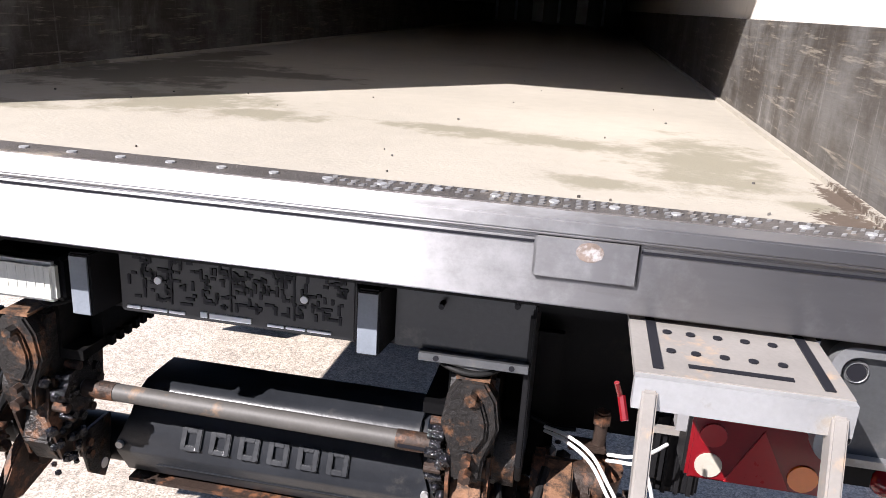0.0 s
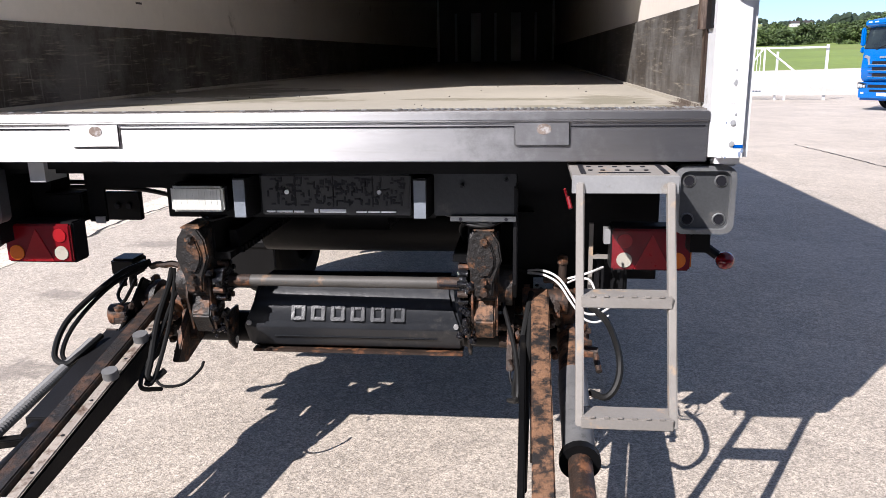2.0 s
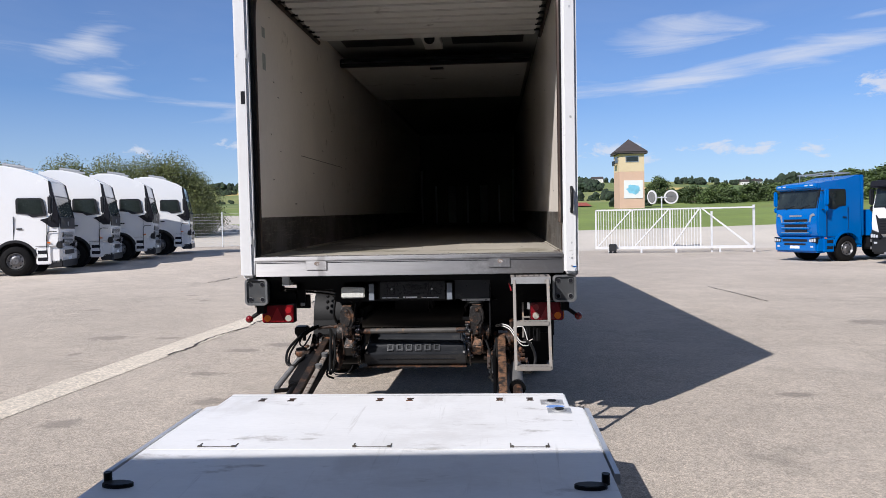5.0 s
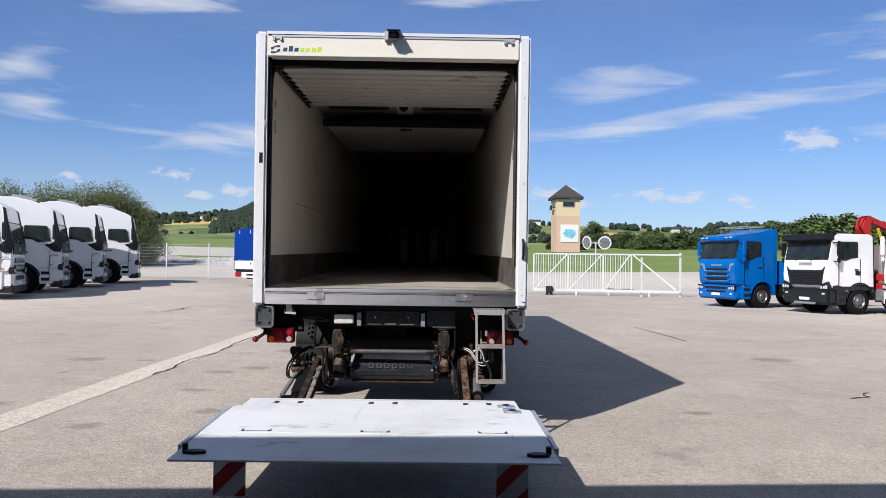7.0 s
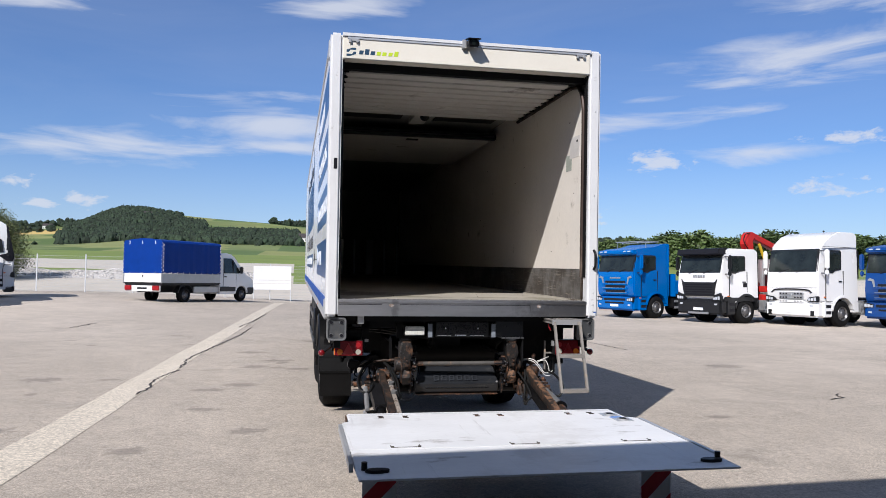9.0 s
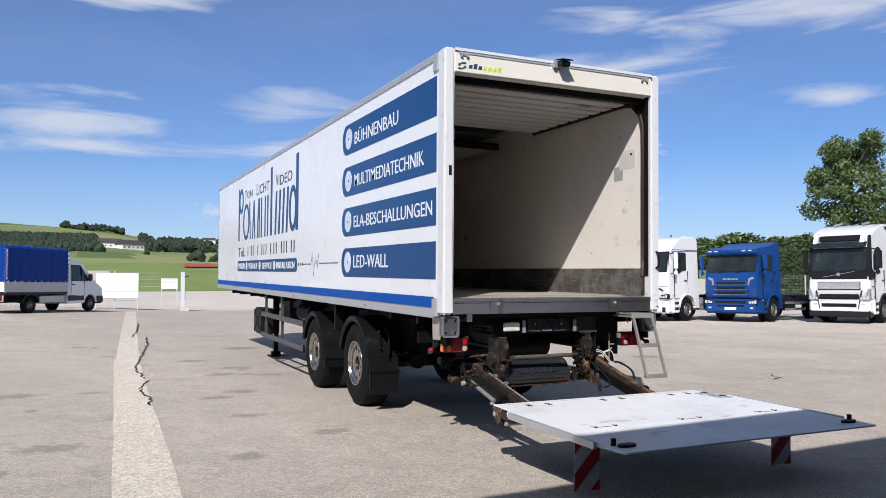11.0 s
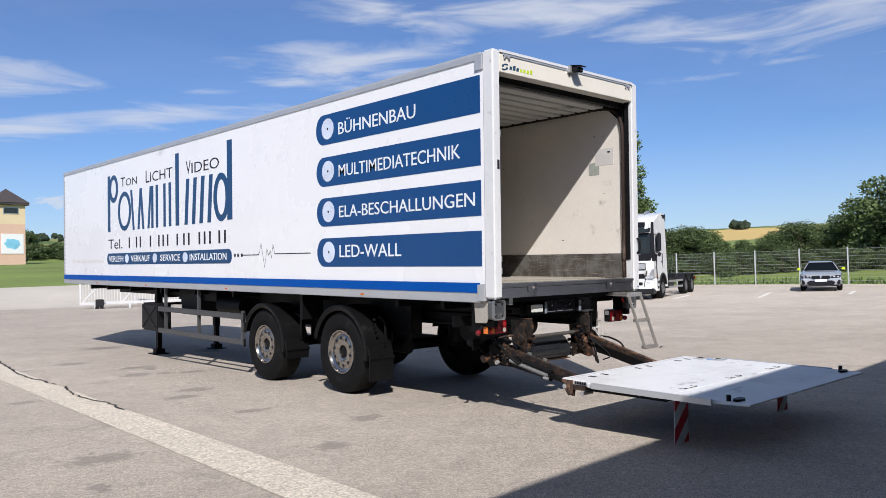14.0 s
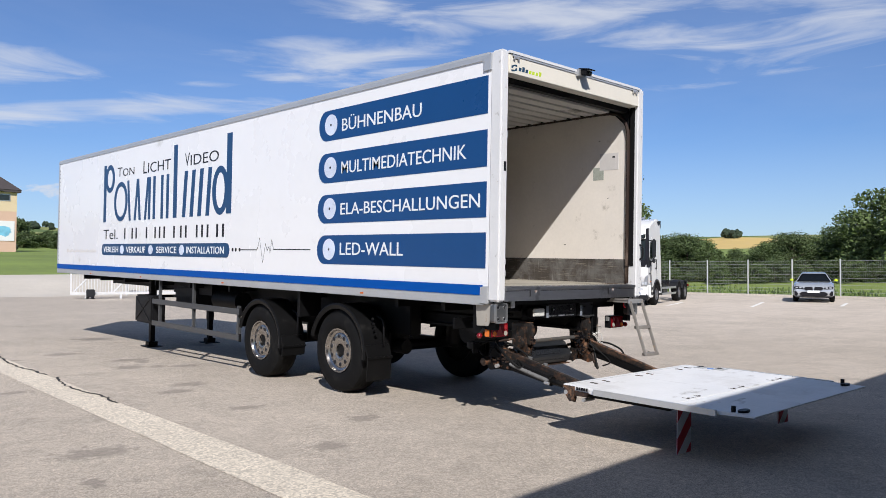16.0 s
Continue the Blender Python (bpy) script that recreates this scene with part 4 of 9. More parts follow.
rnd = random.Random(5)
for k in range(46):
    for j in range(3):
        if rnd.random() < 0.8:
            x, y = 0.25 + k * 0.02, 0.058 + j * 0.022
            prism(bm, [(x, y), (x + 0.008, y + 0.004), (x + 0.012, y + 0.012), (x + 0.004, y + 0.008)], "z", 1.396, 1.399)
tagged(part("tread_pattern", bm, M_GALV, tread), kind="stuff")

# inside of the box
part("cargo_floor", boxes((-1.2, 1.2, 0.125, L - 0.08, 1.287, FLOOR)), M_FLOOR, trailer, "dusty stained cargo floor")
for s in (-1, 1):
    part("lining", boxes((s * 1.188, s * 1.205, 0.146, L - 0.08, 1.39, 3.69)), M_LINING, trailer, "cream wall lining")
    part("kick_panel", boxes((s * 1.178, s * 1.188, 0.15, L - 0.08, 1.39, 1.70)), M_KICK, trailer, "scuffed black kick panel")
    part("floor_strip", boxes((s * 1.163, s * 1.178, 0.15, L - 0.08, 1.39, 1.402)), M_FLOOR, trailer)
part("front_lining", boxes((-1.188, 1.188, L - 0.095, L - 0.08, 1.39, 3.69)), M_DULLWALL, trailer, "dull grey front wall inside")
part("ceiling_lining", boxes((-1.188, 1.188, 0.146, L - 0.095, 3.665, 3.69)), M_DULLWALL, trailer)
# roller shutter pushed open under the roof
M_TRACK = mat("worn_brown_track", (0.045, 0.028, 0.021), 0.5, 0.3, vary=0.35, scale=6, dirt=(0.20, 0.15, 0.115), dirt_amount=0.2, dirt_scale=9, stretch=(1, 1, 0.15))
for s in (-1, 1):
    part("track_web", boxes((s * 1.165, s * 1.171, 0.102, 0.150, 1.41, 3.30)), M_TRACK, trailer, "worn brown steel strip")
    part("track_lip", boxes((s * 1.178, s * 1.187, 0.152, 0.172, 1.71, 3.18)), M_LINING, trailer)
# backing coloured dark to give the shade in the gaps between slats
shutter = part("roller_shutter", boxes((-1.12, 1.12, 0.34, 2.34, 3.565, 3.575)), M_GUARD, trailer, "grey roller shutter run open under the roof")
for k in range(9):
    bm = boxes((-1.11, 1.11, 0.36 + k * 0.22, 0.36 + k * 0.22 + 0.172, 3.522, 3.565))
    part("slat", bm, M_SHUTTER, shutter, bevel=0.008)
    for s in (-1, 1):
        bm = bmesh.new()
        cyl(bm, (s * 1.09, 0.35 + k * 0.22, 3.53), (s * 1.165, 0.35 + k * 0.22, 3.53), 0.014, seg=8)
        part("roller", bm, M_PLASTIC, shutter)
for s in (-1, 1):
    bm = bmesh.new()
    tube(bm, [(s * 1.165, 0.13, 1.42 if s < 0 else 1.62), (s * 1.165, 0.13, 2.4), (s * 1.165, 0.13, 3.1), (s * 1.165, 0.15, 3.32), (s * 1.165, 0.24, 3.47), (s * 1.165, 0.42, 3.525), (s * 1.165, 1.0, 3.53), (s * 1.165, 2.4, 3.53)], 0.02)
    part("shutter_track", bm, M_TRACK, trailer, "worn brown roller shutter track")
for s in (-1, 1):
    bm = bmesh.new()
    prism(bm, [(0.105, 3.552), (0.105, 3.20), (0.13, 3.20), (0.20, 3.37), (0.33, 3.49), (0.52, 3.53), (0.52, 3.552)], "x", s * 1.172, s * 1.186)
    part("track_corner_plate", bm, M_PLASTIC, trailer, "dark plate behind the track's bend")
part("shutter_drum", boxes((-1.17, 1.17, 0.14, 0.22, 3.50, 3.66)), M_PLASTIC, trailer)
# raised partition and its bar further in
part("partition_bar", boxes((-1.12, 1.12, 3.28, 3.38, 3.44, 3.53)), M_PLASTIC, trailer, "black bar of the raised partition", bevel=0.01)
part("partition_edge", boxes((-1.1, 1.1, 3.272, 3.279, 3.475, 3.485)), M_ALU, trailer)
raised = part("raised_partition", boxes((-1.08, 1.08, 3.4, 6.1, 3.45, 3.5)), M_SHUTTER, trailer, "cream partition panel folded up under the roof")
part("partition_handle", boxes((-0.08, 0.08, 3.55, 3.62, 3.435, 3.45)), M_INK, raised)
for x in (-0.62, 0.62):
    part("roof_vent", boxes((x - 0.4, x + 0.4, 2.42, 3.2, 3.645, 3.664)), M_PLASTIC, trailer)
part("cross_bracket", boxes((-0.1, 0.1, 2.4, 3.25, 3.6, 3.66)), M_SHUTTER, trailer)
bm = bmesh.new()
ball(bm, (0, 2.55, 3.57), 0.06)
part("interior_lamp", bm, M_PLASTIC, trailer)
for x, w in ((-0.79, 0.05), (-0.39, 0.2), (0.0, 0.05), (0.41, 0.2), (0.80, 0.05), (-1.15, 0.05), (1.15, 0.05)):
    part("front_rib", boxes((x - w / 2, x + w / 2, L - 0.125, L - 0.095, 1.42, 2.36 if abs(x) < 1 else 2.75)), M_LETTER, trailer)
# worn notice on the right wall
part("notice", boxes((1.186, 1.188, 0.50, 0.66, 2.70, 2.86)), M_STICKER, trailer, "faded grey notice on the inner wall")
nt_ = part("notice", boxes((1.1855, 1.188, 0.28, 0.56, 2.82, 3.03)), M_FAINT, trailer, "torn pale notice with printed bars")
part("print_bar", boxes((1.1845, 1.1856, 0.33, 0.37, 2.97, 2.99)), M_INK, nt_)
for z in (2.86, 2.90, 2.93):
    part("print_bar", boxes((1.1845, 1.1856, 0.32, 0.50, z, z + 0.012)), M_FAINT, nt_)
for z0, z1 in ((3.16, 3.24), (2.90, 3.03)):
    part("notice", boxes((-1.188, -1.1855, 0.42, 0.50, z0, z1)), M_STICKER, trailer, "small grey notice on the inner wall")
bm = bmesh.new()
rnd = random.Random(9)
for k in range(26):
    y, z, s = rnd.uniform(0.4, 5), rnd.uniform(1.8, 3.4), rnd.choice((-1, 1))
    a, ln = rnd.uniform(-0.5, 0.5), rnd.uniform(0.01, 0.06)
    box(bm, s * 1.1865, s * 1.188, y, y + ln, z, z + 0.006 + 0.02 * abs(a) * rnd.random())
box(bm, -1.188, -1.1868, 1.6, 3.6, 2.28, 2.286)
tagged(part("wall_scuffs", bm, M_KICK, trailer), kind="stuff")
# mud and grit left on the floor
bm = bmesh.new()
rnd = random.Random(3)
for k in range(28):
    x, y, r = rnd.uniform(-1.1, 1.12), 0.16 + rnd.random() ** 2 * 2.2, rnd.uniform(0.001, 0.0035)
    if rnd.random() < 0.35:
        x = 1.15 - rnd.random() ** 2 * 0.25
        y = 0.15 + rnd.random() ** 2 * 0.4
    prism(bm, [(x + r * rnd.uniform(0.5, 1.4) * math.cos(a), y + r * rnd.uniform(0.5, 1.4) * math.sin(a)) for a in (0, 1.2, 2.4, 3.6, 4.9)], "z", FLOOR, FLOOR + 0.004)
tagged(part("grit", bm, M_KICK, trailer, "dark grit scattered on the floor"), kind="stuff")

# chassis
for s in (-1, 1):
    bm = boxes((s * 0.40, s * 0.52, 0.28, 12.6, 1.175, 1.21), (s * 0.40, s * 0.52, 0.28, 9.3, 0.86, 0.885), (s * 0.452, s * 0.468, 0.28, 12.6, 1.0, 1.18), (s * 0.452, s * 0.468, 0.28, 9.3, 0.88, 1.02))
    part("chassis_beam", bm, M_BLACK, trailer)
for y in (0.9, 1.7, 3.75, 5.8, 7.2, 8.6, 10.1, 11.4, 12.4):
    part("cross_member", boxes((-1.15, 1.15, y, y + 0.06, 1.10, 1.21)), M_BLACK, trailer)
part("rear_crossbeam", boxes((-0.93, 1.15, 0.30, 0.42, 1.115, 1.244)), M_BLACK, trailer, "black crossbeam")
part("lamp_panel", boxes((-0.605, 0.345, 0.262, 0.278, 1.018, 1.246)), M_BLACK, trailer, "black panel carrying the lamp and plate", bevel=0.003)
panel = part("side_panel", boxes((0.345, 0.618, 0.222, 0.236, 1.036, 1.246)), M_COVER, trailer, "dull black steel panel", bevel=0.003)
part("panel_lip", boxes((0.40, 0.617, 0.200, 0.2215, 1.022, 1.038)), M_BUFFER, panel, "bare galvanised lip")
for x, z in ((0.44, 1.14), (0.585, 1.16), (0.435, 1.03), (0.585, 1.03)):
    bm = bmesh.new()
    cyl(bm, (x, 0.198, z), (x, 0.224, z), 0.006, seg=8)
    part("panel_bolt", bm, M_INK, panel)
part("top_rail_plate", boxes((0.62, 1.1, 0.24, 0.27, 1.15, 1.246)), M_BLACK, trailer)
# plates and brackets under the body beside the work lamp
tp_ = part("tool_plate", boxes((-1.26, -0.905, 0.63, 0.66, 0.925, 1.04)), M_BLACK, trailer, "dull black steel plate", bevel=0.003)
for x in (-0.95, -1.0):
    bm = bmesh.new()
    cyl(bm, (x, 0.62, 0.985), (x, 0.632, 0.985), 0.012, seg=10)
    part("plate_bolt", bm, M_INK, tp_)
part("hanger_plate", boxes((-0.925, -0.86, 0.30, 0.312, 0.99, 1.20)), M_BLACK, trailer)
part("hanger_tip", boxes((-0.90, -0.865, 0.292, 0.30, 0.985, 1.01)), M_GALV, trailer)
part("lamp_carrier", boxes((-1.08, -0.93, 0.27, 0.36, 0.995, 1.10)), M_BLACK, trailer, bevel=0.006)
part("light_bracket", boxes((-0.985, -0.93, 0.08, 0.2, 1.17, 1.244)), M_RAIL, trailer)
part("underbody_lip", boxes((-1.15, 1.15, 0.14, 0.30, 1.19, 1.243)), M_BLACK, trailer)
# number plate holder, shown with plain bars
M_WORN = mat("worn_blue_grey_rubber", (0.20, 0.225, 0.26), 0.5, vary=0.2, scale=9)
M_HOLDER = mat("grey_black_holder_plastic", (0.02, 0.02, 0.022), 0.42, vary=0.2, scale=12)
holder = part("plate_holder", boxes((-0.24, 0.27, 0.20, 0.225, 1.04, 1.178)), M_HOLDER, trailer, "black number plate holder with a white print line", bevel=0.004)
bm = bmesh.new()
rnd = random.Random(11)
for k in range(190):
    x, z = rnd.uniform(-0.225, 0.245), rnd.uniform(1.07, 1.164)
    w, h = (rnd.uniform(0.008, 0.024), 0.006) if rnd.random() < 0.5 else (0.006, rnd.uniform(0.008, 0.022))
    box(bm, x, min(x + w, 0.262), 0.1975, 0.201, z, min(z + h, 1.17))
for x in (-0.125, 0.005, 0.14):
    box(bm, x, x + 0.004, 0.197, 0.201, 1.07, 1.172)
tagged(part("holder_relief", bm, M_INK, holder), kind="stuff")
for x, w, h in ((-0.225, 0.03, 0.006), (-0.19, 0.055, 0.006), (-0.13, 0.035, 0.006), (-0.06, 0.014, 0.012), (-0.04, 0.09, 0.011), (0.085, 0.035, 0.005), (0.125, 0.04, 0.005), (0.17, 0.05, 0.005)):
    part("print_bar", boxes((x, x + w, 0.1965, 0.201, 1.050, 1.050 + h)), M_LETTER, holder)
for x in (-0.15, 0.165):
    bm = bmesh.new()
    cyl(bm, (x, 0.201, 1.12), (x, 0.192, 1.12), 0.008, seg=10)
    part("screw", bm, M_LETTER, holder)
for x in (-0.325, 0.283):
    bm = bmesh.new()
    prism(bm, [(x, 0.16), (x + 0.045, 0.16), (x + 0.058, 0.263), (x - 0.012, 0.263)], "z", 1.035, 1.172)
    rb = part("rubber_stop", bm, M_PLASTIC, trailer, "black rubber stop with a pale worn face", bevel=0.004)
    part("worn_face", boxes((x + 0.003, x + 0.042, 0.1565, 0.1605, 1.04, 1.165)), M_WORN, rb)
lamp = part("work_lamp", boxes((-0.545, -0.352, 0.172, 0.262, 1.053, 1.15)), M_PLASTIC, trailer, "rectangular work lamp with ribbed clear glass", bevel=0.008)
part("lens", boxes((-0.54, -0.357, 0.150, 0.176, 1.058, 1.145)), M_LENS, lamp, "ribbed clear glass", bevel=0.008)
for k in range(8):
    part("lens_rib", boxes((-0.528 + k * 0.021, -0.524 + k * 0.021, 0.149, 0.151, 1.085, 1.138)), M_LENS, lamp)

M_BUFRIM = mat("bright_worn_zinc", (0.27, 0.275, 0.28), 0.35, 0.55, vary=0.2, scale=9, dirt=(0.2, 0.19, 0.18), dirt_amount=0.15, dirt_scale=14)


def rounded(cx, cz, w, h, r, n=5):
    """The outline of a rectangle with round corners, by its half width and half height."""
    pts = []
    for q, (sx, sz) in enumerate(((1, 1), (-1, 1), (-1, -1), (1, -1))):
        for k in range(n + 1):
            a = math.pi / 2 * (q + k / n)
            pts.append((cx + sx * (w - r) + r * math.cos(a), cz + sz * (h - r) + r * math.sin(a)))
    return pts


# rubber dock buffers, tail lamps, side markers
for s in (-1, 1):
    x = s * 1.178
    bm = bmesh.new()
    prism(bm, rounded(x, 1.127, 0.084, 0.099, 0.028), "y", 0.046, 0.12)
    bf = part("dock_buffer", bm, M_BUFFER, trailer, "metal dock buffer with four bolt holes", bevel=0.006, smooth=True)
    bm = bmesh.new()
    outer, inner = rounded(x, 1.127, 0.088, 0.103, 0.032), rounded(x, 1.127, 0.073, 0.088, 0.024)
    rings = [[bm.verts.new((px, y, pz)) for px, pz in ring] for ring, y in ((outer, 0.06), (outer, 0.032), (inner, 0.030), (inner, 0.05))]
    for a, b in zip(rings, rings[1:]):
        for k in range(len(a)):
            bm.faces.new((a[k], a[k - 1], b[k - 1], b[k]))
    bmesh.ops.recalc_face_normals(bm, faces=bm.faces)
    part("buffer_rim", bm, M_BUFRIM, bf, "bright worn rim", smooth=True)
    for dx in (-0.046, 0.046):
        for z in (1.068, 1.184):
            bm = bmesh.new()
            lathe(bm, [(0.0, 0.017), (0.004, 0.020), (0.006, 0.017), (0.004, 0.0145)], (x + dx, 0.0405, z), 16, "y", caps=False)
            part("hole_collar", bm, M_BUFRIM, bf)
            bm = bmesh.new()
            cyl(bm, (x + dx, 0.0455, z), (x + dx, 0.0425, z), 0.0145, seg=16)
            part("bolt_hole", bm, M_INK, bf)
    bf.location.y = 0.0
    part("buffer_mount", boxes((x - 0.05, x + 0.05, 0.102, 0.2, 1.06, 1.2)), M_BLACK, trailer, bevel=0.01)
    part("lamp_arm", boxes((x - 0.02, x + 0.04, 0.1, 0.3, 0.95, 1.2)), M_BLACK, trailer)
    x0, x1 = sorted((s * 0.925, s * 1.18))
    tl = part("tail_lamp", boxes((x0, x1, 0.185, 0.27, 0.865, 1.012)), M_PLASTIC, trailer, "dark red tail lamp cluster", bevel=0.006)
    part("red_lens", boxes((x0 + 0.004, x1 - 0.004, 0.170, 0.187, 0.87, 1.007)), M_REDDK, tl, bevel=0.006)
    bm = bmesh.new()
    cyl(bm, (s * 1.135, 0.172, 0.905), (s * 1.135, 0.166, 0.905), 0.027)
    part("turn_lens", bm, M_ORANGE, tl, "orange lens")
    bm = bmesh.new()
    cyl(bm, (s * 0.968, 0.172, 0.905), (s * 0.968, 0.166, 0.905), 0.025)
    part("reverse_lens", bm, M_DULL_LENS, tl, "clouded clear lens")
    bm = bmesh.new()
    cyl(bm, (s * 0.968, 0.172, 0.968), (s * 0.968, 0.166, 0.968), 0.024)
    part("brake_lens", bm, M_RED, tl)
    bm = bmesh.new()
    prism(bm, [(s * 1.0, 0.876), (s * 1.115, 0.876), (s * 1.055, 0.99)], "y", 0.167, 0.172)
    part("triangle_reflector", bm, M_RED, tl)
    part("side_lens", boxes((s * 1.179, s * 1.186, 0.2, 0.26, 0.875, 1.0)), M_ORANGE, tl)
    bm = bmesh.new()
    tube(bm, [(s * 1.15, 0.29, 1.0), (s * 1.20, 0.26, 0.96), (s * 1.275, 0.235, 0.907)], 0.016)
    mk = part("marker_arm", bm, M_PLASTIC, trailer, "rubber arm with a red marker lamp")
    bm = bmesh.new()
    ball(bm, (s * 1.299, 0.225, 0.892), 0.031)
    part("marker_lamp", bm, M_REDDK, mk, smooth=True)
bm = bmesh.new()
prism(bm, [(0.125, 1.238), (0.125, 1.07), (0.17, 0.99), (0.33, 0.985), (0.35, 1.238)], "x", -1.236, -1.226)
part("bracket_plate", bm, mat("dusty_beige_plate", (0.40, 0.37, 0.32), 0.6, vary=0.15, scale=6, dirt=(0.25, 0.13, 0.07), dirt_amount=0.1, dirt_scale=12), trailer, "dusty beige bracket plate beside the tail lamp", bevel=0.003)
part("splash_plate", boxes((-1.2, -1.06, 0.30, 0.42, 0.90, 1.2)), M_BLACK, trailer)

# wheels
def wheel(parent, x_out, y, z, s, r=0.525, w=0.36, rim_r=0.285):
    """s: -1 for the left side. The tyre, its rim with ten holes and the hub."""
    bm = bmesh.new()
    prof = [(0.02, rim_r), (0.0, rim_r + 0.02), (-0.012, rim_r + 0.09), (0.0, r - 0.07), (0.035, r - 0.012), (0.07, r), (w - 0.07, r), (w - 0.035, r - 0.012), (w, r - 0.07), (w, rim_r + 0.02), (w - 0.02, rim_r)]
    lathe(bm, [(-s * a, q) for a, q in prof], (x_out, y, z), 40, caps=False)
    ty = part("tyre", bm, M_RUBBER, parent, "worn black tyre", smooth=True)
    bm = bmesh.new()
    for k in range(4):
        lathe(bm, [(-s * (0.085 + k * 0.055), r + 0.001), (-s * (0.085 + k * 0.055), r + 0.004), (-s * (0.115 + k * 0.055), r + 0.004), (-s * (0.115 + k * 0.055), r + 0.001)], (x_out, y, z), 40)
    part("tread_rib", bm, M_RUBBER, ty)
    bm = bmesh.new()
    prof = [(0.02, rim_r), (0.002, rim_r - 0.006), (0.004, rim_r - 0.022), (0.03, rim_r - 0.034), (0.042, rim_r - 0.06), (0.034, rim_r - 0.075), (0.03, 0.15), (0.034, 0.10), (0.040, 0.084), (0.09, 0.078)]
    lathe(bm, [(-s * a, q) for a, q in prof], (x_out, y, z), 48, caps=False)
    rm = part("rim", bm, M_RIM, parent, "polished rim with ten holes", smooth=True)
    for k in range(10):
        bm = bmesh.new()
        a = 2 * math.pi * k / 10 + 0.2
        c = (x_out - s * 0.036, y + 0.178 * math.cos(a), z + 0.178 * math.sin(a))
        lathe(bm, [(-s * 0.004, 0.031), (s * 0.006, 0.029), (s * 0.007, 0.025), (-s * 0.002, 0.024)], c, 14, caps=False)
        part("hole_collar", bm, M_RIM, rm, smooth=True)
        bm = bmesh.new()
        cyl(bm, c, (c[0] + s * 0.007, c[1], c[2]), 0.0242, seg=14)
        part("rim_hole", bm, M_INK, rm)
    bm = bmesh.new()
    lathe(bm, [(-s * 0.12, 0.079), (-s * 0.065, 0.077), (-s * 0.055, 0.066), (-s * 0.052, 0.02)], (x_out, y, z), 24)
    part("hub_cap", bm, M_BLACK, rm, smooth=True)


for s in (-1, 1):
    for y, z in ((2.79, 0.485), (4.72, 0.445)):
        w = part("wheel", boxes((s * 0.8, s * 0.88, y - 0.1, y + 0.1, z - 0.1, z + 0.1)), M_BLACK, trailer, "truck wheel with a polished rim")
        wheel(w, s * 1.225, y, z, s)
        # mudguard: an arc of sheet with a rolled edge, running down into a flap behind the wheel
        bm = bmesh.new()
        R0, a0, a1 = 0.60, -6, 165
        n = 20
        rows_ = []
        for k in range(n + 1):
            a = radians(a0 + (a1 - a0) * k / n)
            rows_.append([bm.verts.new((s * xx, y - (R0 - dr) * math.cos(a), z + (R0 - dr) * math.sin(a))) for xx, dr in ((1.245, 0.07), (1.262, 0.02), (1.25, 0.0), (0.86, 0.0))])
        for p, q in zip(rows_, rows_[1:]):
            for i in range(3):
                bm.faces.new((p[i], p[i + 1], q[i + 1], q[i]))
        bmesh.ops.recalc_face_normals(bm, faces=bm.faces)
        bmesh.ops.solidify(bm, geom=bm.faces[:], thickness=0.012)
        mg = part("mudguard", bm, M_FLAP, trailer, "dusty black plastic mudguard", smooth=True)
        yb, zb = y - 0.61, 0.17 if y < 3 else 0.28
        bm = bmesh.new()
        prism(bm, [(yb + 0.05, z + 0.12), (yb - 0.005, z + 0.12), (yb - 0.05, z - 0.02), (yb - 0.035, zb), (yb - 0.015, zb), (yb - 0.02, z - 0.02)], "x", s * 0.88, s * 1.245)
        part("mud_flap", bm, M_FLAP, mg, "black rubber mud flap", bevel=0.004)
        part("flap_bar", boxes((s * 0.87, s * 1.255, yb - 0.064, yb - 0.04, z - 0.05, z - 0.02)), M_FLAP, mg, bevel=0.004)
        bm = bmesh.new()
        tube(bm, [(s * 1.0, yb + 0.10, z + 0.46), (s * 1.0, yb - 0.02, z + 0.40), (s * 1.02, yb - 0.06, z + 0.2), (s * 1.0, yb - 0.03, z + 0.1)], 0.014, 7)
        part("guard_strap", bm, M_BLACK, mg)
        if y < 3:
            for k in range(4):
                bm = bmesh.new()
                ball(bm, (s * 1.1, yb + 0.06 - 0.02 * k, z + 0.43 - k * 0.06), 0.022, 1)
                part("guard_clamp", bm, M_BLACK, mg)
for y, z in ((2.79, 0.485), (4.72, 0.445)):
    bm = bmesh.new()
    cyl(bm, (-0.9, y, z), (0.9, y, z), 0.075)
    part("axle", bm, M_BLACK, trailer)
    for s in (-1, 1):
        bm = bmesh.new()
        cyl(bm, (s * 0.5, y - 0.35, z + 0.02), (s * 0.5, y - 0.35, z + 0.38), 0.13, seg=20)
        part("air_bellow", bm, M_PLASTIC, trailer, smooth=True)
        part("trailing_arm", boxes((s * 0.45, s * 0.55, y - 0.45, y + 0.5, z - 0.02, z + 0.08)), M_BLACK, trailer)
